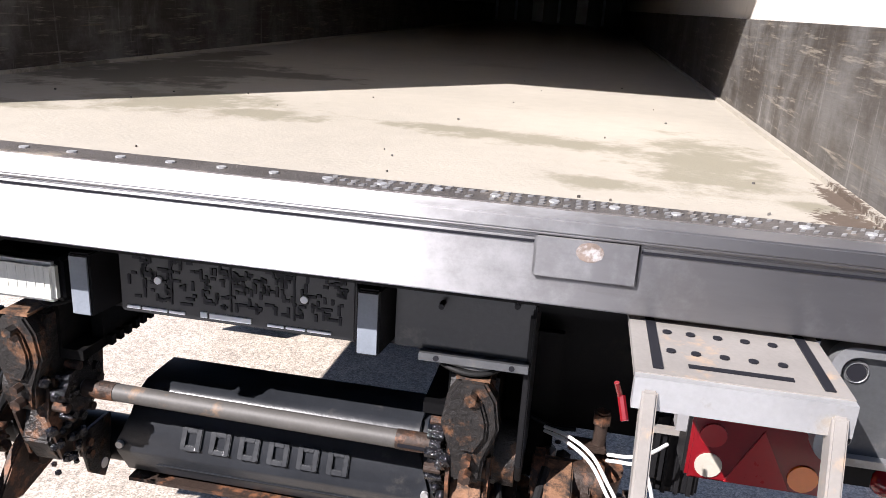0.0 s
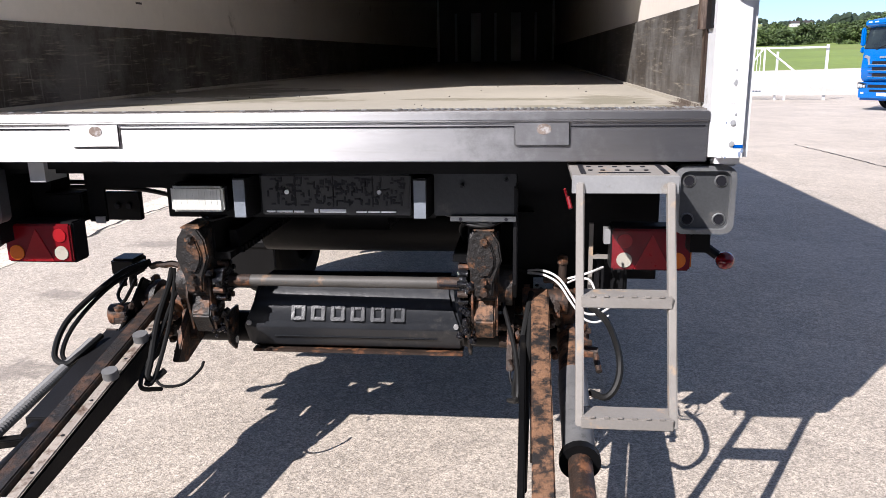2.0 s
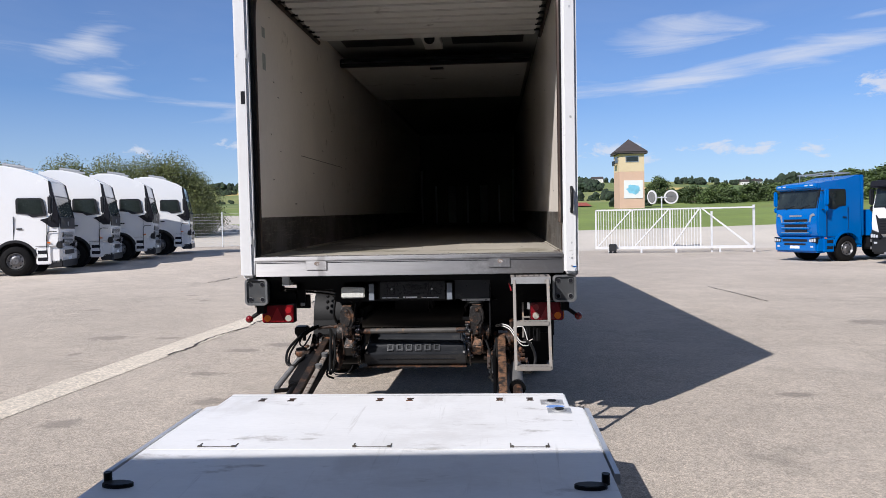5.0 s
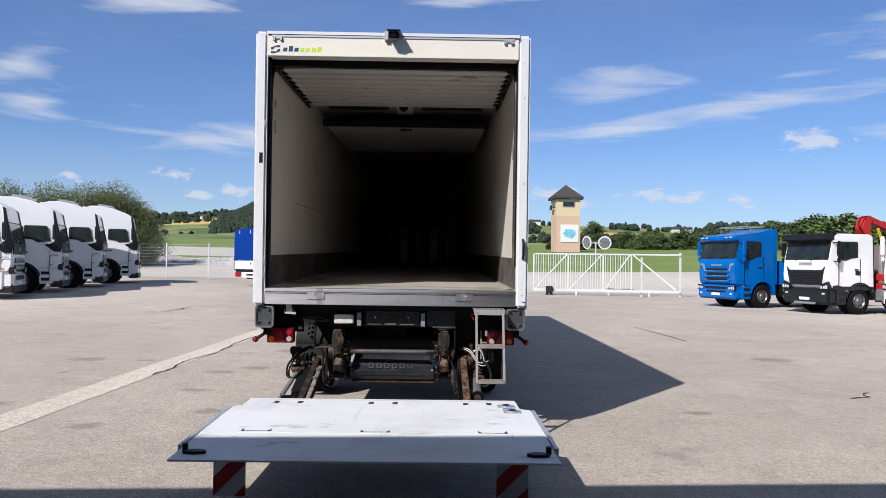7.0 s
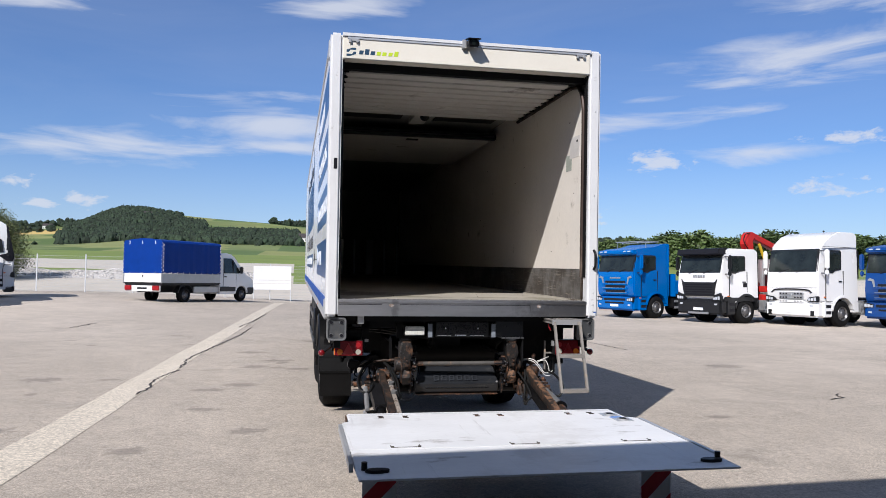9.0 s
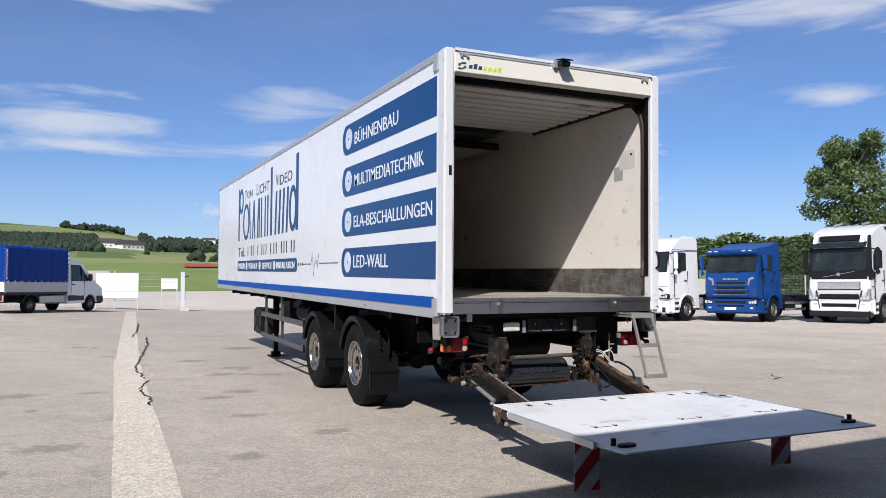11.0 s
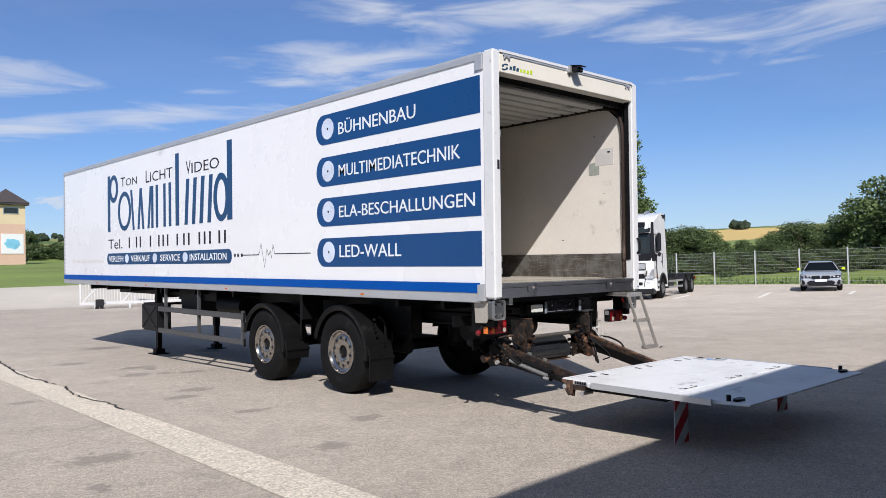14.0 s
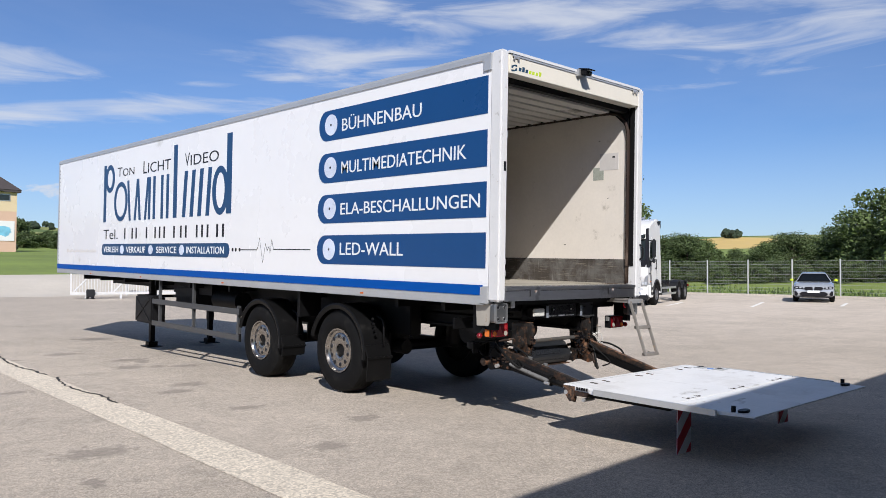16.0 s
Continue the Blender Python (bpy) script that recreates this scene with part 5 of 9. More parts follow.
# black bulk added under the body so that no daylight shows through
for s in (-1, 1):
    part("suspension_frame", boxes((s * 0.56, s * 0.74, 1.95, 5.7, 0.72, 1.19)), M_BLACK, trailer, bevel=0.01)
    part("brake_chamber", one(lambda bm: cyl(bm, (s * 0.62, 2.35, 0.55), (s * 0.62, 2.15, 0.55), 0.09)), M_BLACK, trailer, smooth=True)
    part("guard_stay", boxes((s * 0.86, s * 1.2, 3.72, 3.78, 0.85, 1.2)), M_BLACK, trailer)
    part("side_tank", one(lambda bm: cyl(bm, (s * 0.86, 5.9, 0.93), (s * 0.86, 6.7, 0.93), 0.15, seg=20)), M_BLACK, trailer, smooth=True)
    part("pallet_rack", boxes((s * 0.55, s * 0.9, 6.9, 8.4, 0.98, 1.2)), M_BLACK, trailer)
bm = bmesh.new()
cyl(bm, (-0.55, 1.15, 0.82), (0.55, 1.15, 0.82), 0.14, seg=24)
part("air_tank", bm, M_BLACK, trailer, smooth=True)

# side guards, spare wheel box, landing legs
for s in (-1, 1):
    for z in (0.425, 0.815):
        sg = part("side_guard_rail", boxes((s * 1.215, s * 1.24, 5.32, 8.55, z - 0.045, z + 0.045)), M_GUARD, trailer, "grey aluminium side guard", bevel=0.008)
        part("rail_cap", boxes((s * 1.21, s * 1.245, 5.30, 5.32, z - 0.06, z + 0.06)), M_PLASTIC, sg)
    for y, zt in ((5.42, 0.90), (6.95, 1.21), (8.3, 1.21)):
        part("guard_post", boxes((s * 1.17, s * 1.214, y - 0.024, y + 0.024, 0.38, zt)), M_GUARD, trailer)
    bx = part("side_box", boxes((s * 0.95, s * 1.22, 8.62, 9.38, 0.39, 0.90)), M_PLASTIC, trailer, "black plastic side box with crossed ribs", bevel=0.03)
    bm = bmesh.new()
    tube(bm, [(s * 1.222, 8.7, 0.45), (s * 1.222, 9.3, 0.84)], 0.012, 6)
    tube(bm, [(s * 1.222, 8.7, 0.84), (s * 1.222, 9.3, 0.45)], 0.012, 6)
    part("cross_rib", bm, M_PLASTIC, bx)
    leg = part("landing_leg", boxes((s * 0.62 - 0.06, s * 0.62 + 0.06, 9.96, 10.08, 0.3, 1.2)), M_BLACK, trailer, "black landing leg with a flat foot", bevel=0.006)
    part("inner_leg", boxes((s * 0.62 - 0.045, s * 0.62 + 0.045, 9.975, 10.065, -0.1, 0.32)), M_BLACK, leg)
    bm = boxes((s * 0.62 - 0.16, s * 0.62 + 0.16, 9.85, 10.19, -0.185, -0.165), (s * 0.62 - 0.09, s * 0.62 + 0.09, 9.93, 10.11, -0.17, -0.08))
    part("foot", bm, M_BLACK, leg, bevel=0.006)
bm = bmesh.new()
cyl(bm, (-0.62, 10.02, 0.82), (0.62, 10.02, 0.82), 0.025, seg=8)
part("leg_shaft", bm, M_BLACK, trailer)
part("leg_brace", boxes((-0.6, 0.6, 9.9, 9.96, 0.95, 1.1)), M_BLACK, trailer)
part("battery_box", boxes((-0.95, -0.55, 7.4, 8.2, 0.72, 1.1)), M_PLASTIC, trailer, bevel=0.02)
part("coupling_plate", boxes((-0.6, 0.6, 11.2, 13.4, 1.12, 1.16)), M_BLACK, trailer)
for y in (5.75, 2.2, 8.95, 11.6):
    part("side_marker", boxes((-1.290, -1.283, y, y + 0.06, 1.23, 1.25)), M_ORANGE, trailer, "orange side marker")

# ladder
ladder = part("ladder", boxes((0.775, 1.06, -0.13, 0.12, 1.222, 1.234)), M_LADDER, trailer, "dusty galvanised folding ladder")
bm = boxes((0.775, 1.06, -0.145, -0.125, 1.185, 1.232))
part("step_lip", bm, M_GALV, ladder, "bare galvanised lip")
for x in (0.83, 0.865, 0.905, 0.945, 0.985):
    for y in (0.02, -0.05):
        bm = bmesh.new()
        cyl(bm, (x, y, 1.232), (x, y, 1.2365), 0.007, seg=10)
        part("step_hole", bm, M_INK, ladder)
part("step_slot", boxes((0.85, 0.99, -0.1, -0.09, 1.232, 1.236)), M_INK, ladder)
for x in (0.80, 1.025):
    part("step_slot", boxes((x, x + 0.014, -0.115, 0.11, 1.232, 1.2365)), M_INK, ladder)
for x in (0.797, 1.04):
    bm = bmesh.new()
    prism(bm, [(-0.115, 1.215), (-0.15, 1.215), (-0.372, 0.60), (-0.337, 0.60)], "x", x - 0.0105, x + 0.0105)
    part("ladder_rail", bm, M_LADDER, ladder, bevel=0.003)
    part("strut", boxes((x - 0.012, x + 0.012, -0.12, 0.2, 1.19, 1.222)), M_LADDER, ladder)
for z in (0.91, 0.61):
    y = -0.135 - (1.2 - z) * 0.355
    part("rung", boxes((0.80, 1.04, y - 0.03, y + 0.045, z - 0.015, z + 0.018)), M_LADDER, ladder, bevel=0.003)
    bm = bmesh.new()
    for k in range(6):
        box(bm, 0.822 + k * 0.036, 0.836 + k * 0.036, y - 0.031, y - 0.026, z + 0.018, z + 0.023)
    tagged(part("rung_teeth", bm, M_LADDER, ladder), kind="stuff")
ladder.location.y = -0.035


# ---- tail lift ----
M_BRACKET = mat("greasy_black_casting", (0.022, 0.02, 0.019), 0.45, 0.2, vary=0.4, scale=12, dirt=(0.15, 0.072, 0.036), dirt_amount=0.38, dirt_scale=18, bump=0.6, bump_scale=60)
M_GREASE = mat("wet_black_grease", (0.008, 0.008, 0.01), 0.14, vary=0.4, scale=20, dirt=(0.05, 0.025, 0.012), dirt_amount=0.2, dirt_scale=20, bump=0.7, bump_scale=80)
M_STRIP = mat("worn_rusty_strip", (0.40, 0.35, 0.30), 0.5, 0.3, vary=0.3, scale=9, dirt=(0.10, 0.06, 0.04), dirt_amount=0.45, dirt_scale=18, bump=0.2, bump_scale=60)
M_PRIMER = mat("black_paint_over_primer", (0.08, 0.043, 0.026), 0.6, 0.05, vary=0.45, scale=16, dirt=(0.014, 0.012, 0.011), dirt_amount=0.85, dirt_scale=17, bump=0.5, bump_scale=60)
M_ORUST = mat("flaked_orange_primer", (0.21, 0.11, 0.06), 0.65, 0.05, vary=0.45, scale=16, dirt=(0.014, 0.012, 0.011), dirt_amount=0.72, dirt_scale=22, bump=0.4, bump_scale=60)
bm = bmesh.new()
cyl(bm, (-0.86, 0.47, 0.54), (0.86, 0.47, 0.54), 0.06, seg=20)
part("lift_crossbeam", bm, M_BLACK, trailer, "black tubular tail lift crossbeam", smooth=True)
for s in (-1, 1):
    x = s * 0.511
    bm = bmesh.new()
    prism(bm, [(0.38, 0.985), (0.25, 0.985), (0.235, 0.95), (0.245, 0.80), (0.24, 0.74), (0.30, 0.70), (0.44, 0.72), (0.46, 0.98)], "x", x - 0.05, x + 0.05)
    br = part("pivot_bracket", bm, M_BRACKET, trailer, "greasy black pivot bracket with rust", bevel=0.008)
    bm = bmesh.new()
    prism(bm, [(x - 0.026, 0.988), (x + 0.026, 0.988), (x + 0.05, 0.95), (x + 0.06, 0.885), (x + 0.034, 0.81), (x + 0.03, 0.755), (x - 0.03, 0.755), (x - 0.034, 0.81), (x - 0.06, 0.885), (x - 0.05, 0.95)], "y", 0.205, 0.25)
    cp = part("cover_plate", bm, M_BRACKET, br, bevel=0.006)
    bm = bmesh.new()
    prism(bm, [(x - 0.02, 0.955), (x + 0.02, 0.955), (x + 0.036, 0.905), (x + 0.036, 0.87), (x + 0.016, 0.832), (x - 0.016, 0.832), (x - 0.036, 0.87), (x - 0.036, 0.905)], "y", 0.194, 0.206)
    part("raised_rim", bm, M_BRACKET, cp, bevel=0.005)
    part("rusty_top", boxes((x - 0.034, x + 0.034, 0.21, 0.36, 0.987, 0.993)), M_ORUST, br, "rust on the bracket's top")
    for z, r, m in ((0.955, 0.013, M_BRACKET), (0.815, 0.011, M_RUST), (0.777, 0.014, M_RUST)):
        bm = bmesh.new()
        cyl(bm, (x, 0.182, z), (x, 0.21, z), r, seg=6)
        part("bolt", bm, m, cp)
    bm = bmesh.new()
    cyl(bm, (x + s * 0.045, 0.33, 0.765), (x + s * 0.095, 0.33, 0.765), 0.072, seg=22)
    part("pivot_drum", bm, M_BRACKET, br, smooth=True)
    bm = bmesh.new()
    prism(bm, [(0.26, 0.745), (0.23, 0.66), (0.27, 0.585), (0.34, 0.58), (0.38, 0.66), (0.36, 0.745)], "x", x - 0.036, x + 0.036)
    lk = part("rusty_link", bm, M_ORUST if s > 0 else M_BRACKET, br, "rusty link below the bracket", bevel=0.006)
    for sx in (-0.042, 0.042):
        bm = bmesh.new()
        prism(bm, [(0.24, 0.80), (0.225, 0.73), (0.26, 0.60), (0.30, 0.60), (0.30, 0.80)], "x", x + sx - 0.004, x + sx + 0.004)
        part("cheek_plate", bm, M_RUST, lk)
    # sprocket, chain studs and grease round the torque bar's end
    bm = bmesh.new()
    xs = x - s * 0.075
    cyl(bm, (xs - 0.012, 0.30, 0.775), (xs + 0.012, 0.30, 0.775), 0.062, seg=22)
    sp = part("sprocket", bm, M_GREASE, br, smooth=True)
    for k in range(11):
        a = 2 * math.pi * k / 11
        bm = bmesh.new()
        cyl(bm, (xs - 0.018, 0.30 + 0.066 * math.cos(a), 0.775 + 0.066 * math.sin(a)), (xs + 0.018, 0.30 + 0.066 * math.cos(a), 0.775 + 0.066 * math.sin(a)), 0.011, seg=8)
        part("chain_stud", bm, M_GREASE if k % 3 else M_RUST, sp)
    bm = bmesh.new()
    rnd = random.Random(17 + s)
    for k in range(34):
        ball(bm, (x - s * rnd.uniform(0.03, 0.09), rnd.uniform(0.22, 0.34), rnd.uniform(0.58, 0.83)), rnd.uniform(0.006, 0.019), 1)
    tagged(part("caked_grease", bm, M_GREASE, br), kind="stuff")
    # slotted plate hanging inside
    bm = bmesh.new()
    prism(bm, [(0.30, 0.64), (0.33, 0.52), (0.385, 0.475), (0.42, 0.52), (0.43, 0.64)], "x", x - s * 0.06 - 0.006, x - s * 0.06 + 0.006)
    pl = part("slotted_plate", bm, M_BRACKET, br, bevel=0.002)
    bm = bmesh.new()
    cyl(bm, (x - s * 0.06 - 0.008, 0.385, 0.515), (x - s * 0.06 + 0.008, 0.385, 0.515), 0.014, seg=12)
    # the left hole is a white disc, painted as daylight coming through
    part("hole", bm, M_WIRE if s < 0 else M_INK, pl)
    for z in (0.575, 0.61):
        bm = bmesh.new()
        cyl(bm, (x - s * 0.075, 0.33, z), (x - s * 0.045, 0.33, z), 0.012, seg=6)
        part("nut", bm, M_RUST, pl)
bm = bmesh.new()
cyl(bm, (-0.425, 0.308, 0.775), (0.44, 0.287, 0.781), 0.021, seg=20)
tb = part("torque_bar", bm, M_RUSTBAR, trailer, "weathered bare steel torque bar", smooth=True)
for xa, xb in ((-0.42, -0.34), (0.345, 0.435)):
    bm = bmesh.new()
    ya, yb = 0.308 - (xa + 0.425) * 0.0243, 0.308 - (xb + 0.425) * 0.0243
    cyl(bm, (xa, ya, 0.775 + (xa + 0.425) * 0.007), (xb, yb, 0.775 + (xb + 0.425) * 0.007), 0.0222, seg=20)
    part("rusty_end", bm, M_RUST, tb, smooth=True)
part("bar_slot", boxes((0.352, 0.43, 0.262, 0.27, 0.777, 0.783)), M_INK, tb)
# toothed rack running forward under the body
rack = part("toothed_rack", boxes((-0.43, -0.40, 0.36, 1.25, 0.885, 0.95)), M_BLACK, trailer, "greasy black toothed rack")
for k in range(26):
    part("rack_tooth", boxes((-0.43, -0.385, 0.37 + k * 0.034, 0.387 + k * 0.034, 0.862, 0.886)), M_BLACK, rack)

# pressed cover over the power pack, with raised plain frames
bm = bmesh.new()
prism(bm, [(0.60, 0.735), (0.47, 0.738), (0.425, 0.71), (0.402, 0.662), (0.366, 0.592), (0.37, 0.568), (0.42, 0.478), (0.60, 0.474)], "x", -0.41, 0.425)
for v in bm.verts:
    k = min(1, max(0, (v.co.z - 0.592) / 0.1))
    v.co.x += (-0.045 if v.co.x > 0 else 0.045) * k
cover_ = part("power_pack_cover", bm, M_COVER, trailer, "semi-gloss black pressed steel cover with raised marks", bevel=0.014, smooth=True)
tilt = Matrix.Translation((0, 0.384, 0.627)) @ Matrix.Rotation(radians(-27), 4, "X") @ REAR
u = -0.222
for k in range(6):
    w, h, t = 0.054, 0.056, 0.013
    bm = bmesh.new()
    for a, b, c, d in ((0, t, 0, h), (w - t, w, 0, h), (t, w - t, 0, t), (t, w - t, h - t, h)):
        box(bm, u + a, u + b, c - 0.028, d - 0.028, -0.004, 0.008)
    bmesh.ops.remove_doubles(bm, verts=bm.verts, dist=0.0004)
    bmesh.ops.transform(bm, matrix=tilt, verts=bm.verts)
    part("raised_mark", bm, M_COVER, cover_, bevel=0.002)
    u += 0.0756
part("cover_ridge", boxes((-0.30, 0.33, 0.385, 0.41, 0.528, 0.538)), M_COVER, cover_, bevel=0.004)
part("cover_flange", boxes((-0.39, 0.42, 0.40, 0.56, 0.462, 0.472)), M_RUST, cover_, "rusty lower flange")
for xa, za in ((-0.385, 0.60), (0.40, 0.60)):
    bm = bmesh.new()
    cyl(bm, (xa, 0.362, za - 0.01), (xa, 0.372, za - 0.01), 0.01, seg=8)
    part("cover_bolt", bm, M_GALV, cover_)
part("pump_box", boxes((-0.2, 0.12, 0.75, 1.05, 0.86, 1.15)), M_BLACK, trailer, bevel=0.03)
# recessed black bay beside the panel
bay = part("lamp_bay", boxes((0.60, 1.13, 0.52, 0.54, 0.74, 1.2)), M_BLACK, trailer, "dark recessed bay behind the ladder")
bm = bmesh.new()
prism(bm, [(0.22, 1.13), (0.22, 0.80), (0.26, 0.74), (0.52, 0.72), (0.52, 1.20), (0.24, 1.20)], "x", 0.608, 0.622)
part("bay_flange", bm, M_PLASTIC, bay, bevel=0.003)
part("bay_back_plate", boxes((0.55, 0.68, 0.47, 0.49, 0.62, 1.0)), M_BLACK, bay)


def beam(name, xa, xb, top, slope, ya, yb, h0, h1, material, parent, label=""):
    """A sloping bar of rectangular section, falling towards the rear: top is its height at ya."""
    bm = bmesh.new()
    zb = top - slope * (ya - yb)
    prism(bm, [(ya, top), (ya, top - h0), (yb, zb - h1), (yb, zb)], "x", xa, xb)
    return part(name, bm, material, parent, label, bevel=0.004)


def rod(name, p, q, r, material, parent, label="", seg=18):
    bm = bmesh.new()
    cyl(bm, p, q, r, seg=seg)
    return part(name, bm, material, parent, label, smooth=True)


def hose(pts, r=0.0095, name="hydraulic_hose", material=None, label="black hydraulic hose"):
    bm = bmesh.new()
    tube(bm, pts, r, 8)
    return part(name, bm, material or M_CABLE, trailer, label)


# arm beside the work lamp
arm_l = beam("lift_arm", -0.752, -0.70, 0.708, 0.215, 0.455, -0.68, 0.10, 0.07, M_PRIMER, trailer, "lift arm with flaked orange primer")
beam("primer_face", -0.753, -0.699, 0.710, 0.215, 0.452, -0.676, 0.012, 0.012, M_PRIMER, arm_l, "flaked orange primer")
strip = beam("wear_strip", -0.690, -0.652, 0.645, 0.215, 0.22, -0.66, 0.008, 0.008, M_STRIP, arm_l, "pale worn steel strip")
beam("strip_web", -0.665, -0.65, 0.636, 0.215, 0.22, -0.66, 0.10, 0.05, M_BLACK, arm_l)
for y in (0.09, -0.121):
    z = 0.645 - 0.215 * (0.22 - y)
    rod("knob", (-0.668, y, z - 0.002), (-0.668, y - 0.006, z + 0.026), 0.025, M_TGREYK, arm_l)
for y in (0.16, -0.02, -0.24, -0.4, -0.55):
    z = 0.645 - 0.215 * (0.22 - y)
    rod("strip_hole", (-0.67, y, z), (-0.67, y, z + 0.0015), 0.006, M_INK, strip, seg=8)
rod("arm_pivot", (-0.80, 0.44, 0.655), (-0.65, 0.44, 0.655), 0.055, M_RUST, arm_l)
rod("pivot_ring", (-0.775, 0.44, 0.655), (-0.755, 0.44, 0.655), 0.075, M_BRACKET, arm_l)
bm = bmesh.new()
prism(bm, [(0.52, 0.70), (0.46, 0.735), (0.30, 0.62), (0.20, 0.56), (0.20, 0.50), (0.34, 0.50), (0.52, 0.60)], "x", -0.845, -0.832)
part("cheek_plate", bm, M_BLACK, arm_l, bevel=0.003)
beam("cylinder_shroud", -0.855, -0.757, 0.615, 0.21, 0.19, -0.30, 0.11, 0.085, M_PLASTIC, arm_l, "black sloping shroud")
cy = rod("lift_cylinder", (-0.806, 0.40, 0.585), (-0.806, -0.31, 0.455), 0.044, M_BLACK, trailer, "black hydraulic cylinder")
rod("cylinder_collar", (-0.806, -0.30, 0.457), (-0.806, -0.33, 0.452), 0.05, M_BLACK, cy)
rod("piston_rod", (-0.806, -0.3, 0.457), (-0.806, -0.70, 0.405), 0.03, M_BLACK, cy)
sleeve = bmesh.new()
for k in range(44):
    p = Vector((-0.895, 0.16, 0.575)).lerp(Vector((-0.925, -0.36, 0.475)), k / 43)
    lathe(sleeve, [(-0.005, 0.015), (0.0, 0.021), (0.005, 0.015)], tuple(p), 10, "y")
tagged(part("ribbed_sleeve", sleeve, M_TGREYK, trailer, "grey ribbed hose sleeve"), kind="stuff")
bm = bmesh.new()
prism(bm, [(-0.95, -0.345), (-0.80, -0.29), (-0.80, -0.33), (-0.95, -0.39)], "z", 0.44, 0.465)
part("sleeve_bracket", bm, M_BLACK, trailer, bevel=0.004)
rod("bracket_bolt", (-0.945, -0.395, 0.452), (-0.945, -0.34, 0.452), 0.014, M_GALV, trailer, "", 10)
vb = part("valve_block", boxes((-1.03, -0.925, 0.57, 0.68, 0.70, 0.775)), M_PLASTIC, trailer, "black valve block with plugs", bevel=0.01)
for dx in (-1.0, -0.955):
    rod("plug", (dx, 0.60, 0.655), (dx, 0.60, 0.70), 0.016, M_PLASTIC, vb, "", 10)
rod("solenoid", (-0.985, 0.47, 0.575), (-0.905, 0.47, 0.585), 0.042, M_RUST, trailer, "rusty brown solenoid cylinder")
rod("solenoid_pin", (-1.0, 0.47, 0.573), (-0.985, 0.47, 0.575), 0.018, M_RUST, trailer, "", 10)
rod("pale_cap", (-0.90, 0.36, 0.535), (-0.865, 0.36, 0.54), 0.022, M_GALV, trailer, "pale plastic cap", 12)
for a, b in (((-0.80, 0.47, 0.775), (-0.73, 0.44, 0.79)), ((-0.73, 0.44, 0.79), (-0.66, 0.42, 0.795)), ((-0.66, 0.42, 0.795), (-0.57, 0.37, 0.80))):
    part("rusty_chain_link", one(lambda bm: (tube(bm, [a, Vector(a).lerp(Vector(b), 0.5) + Vector((0, 0, 0.006)), b], 0.013, 8))), M_RUST, trailer)
hose([(-0.80, 0.46, 0.80), (-0.88, 0.36, 0.77), (-0.965, 0.16, 0.67), (-0.955, 0.03, 0.585), (-0.90, 0.0, 0.56), (-0.86, 0.02, 0.585), (-0.83, 0.12, 0.62)], 0.0105)
hose([(-0.80, 0.45, 0.79), (-0.90, 0.33, 0.735), (-0.95, 0.16, 0.645), (-0.94, 0.05, 0.575), (-0.885, 0.03, 0.555), (-0.85, 0.1, 0.6)], 0.008)
hose([(-0.92, 0.60, 0.73), (-0.86, 0.52, 0.78), (-0.80, 0.46, 0.785)], 0.009)
hose([(-0.96, 0.56, 0.70), (-0.97, 0.5, 0.65), (-0.93, 0.46, 0.63), (-0.89, 0.45, 0.68), (-0.86, 0.45, 0.73)], 0.007)
hose([(-0.70, 0.43, 0.775), (-0.668, 0.33, 0.745), (-0.64, 0.16, 0.66), (-0.617, 0.04, 0.56), (-0.612, 0.0, 0.522), (-0.60, 0.02, 0.505), (-0.58, 0.06, 0.52)], 0.0115)
hose([(-0.69, 0.43, 0.775), (-0.645, 0.32, 0.735), (-0.605, 0.18, 0.65), (-0.595, 0.06, 0.55), (-0.60, 0.0, 0.50), (-0.62, -0.01, 0.505)], 0.008)
hose([(-0.60, 0.02, 0.51), (-0.56, 0.0, 0.49), (-0.50, 0.02, 0.49), (-0.46, 0.07, 0.52), (-0.455, 0.1, 0.54)], 0.005)
hose([(-1.05, 0.4, 1.10), (-0.88, 0.52, 1.075), (-0.74, 0.5, 1.06), (-0.60, 0.40, 1.05)], 0.009)
hose([(-1.1, 0.4, 1.12), (-0.88, 0.55, 1.09), (-0.74, 0.52, 1.085), (-0.58, 0.42, 1.07)], 0.009)
hose([(-0.50, 0.27, 1.03), (-0.45, 0.24, 1.012), (-0.40, 0.26, 1.02), (-0.36, 0.3, 1.04)], 0.005)

# arm beside the ladder
arm_r = beam("lift_arm", 0.673, 0.731, 0.742, 0.275, 0.37, -0.735, 0.10, 0.07, M_PRIMER, trailer, "lift arm with flaked orange primer")
beam("primer_face", 0.672, 0.732, 0.744, 0.275, 0.368, -0.732, 0.012, 0.012, M_ORUST, arm_r, "flaked orange primer")
beam("side_web", 0.635, 0.655, 0.63, 0.24, 0.20, -0.62, 0.09, 0.09, M_BLACK, arm_r)
rod("arm_pivot", (0.64, 0.37, 0.695), (0.80, 0.37, 0.695), 0.045, M_RUST, arm_r)
rod("pivot_ring", (0.645, 0.37, 0.695), (0.668, 0.37, 0.695), 0.06, M_RUST, arm_r)
bm = bmesh.new()
prism(bm, [(0.45, 0.755), (0.41, 0.765), (0.31, 0.70), (0.30, 0.655), (0.33, 0.64), (0.45, 0.70)], "x", 0.752, 0.772)
part("rusty_lug", bm, M_RUST, arm_r, bevel=0.004)
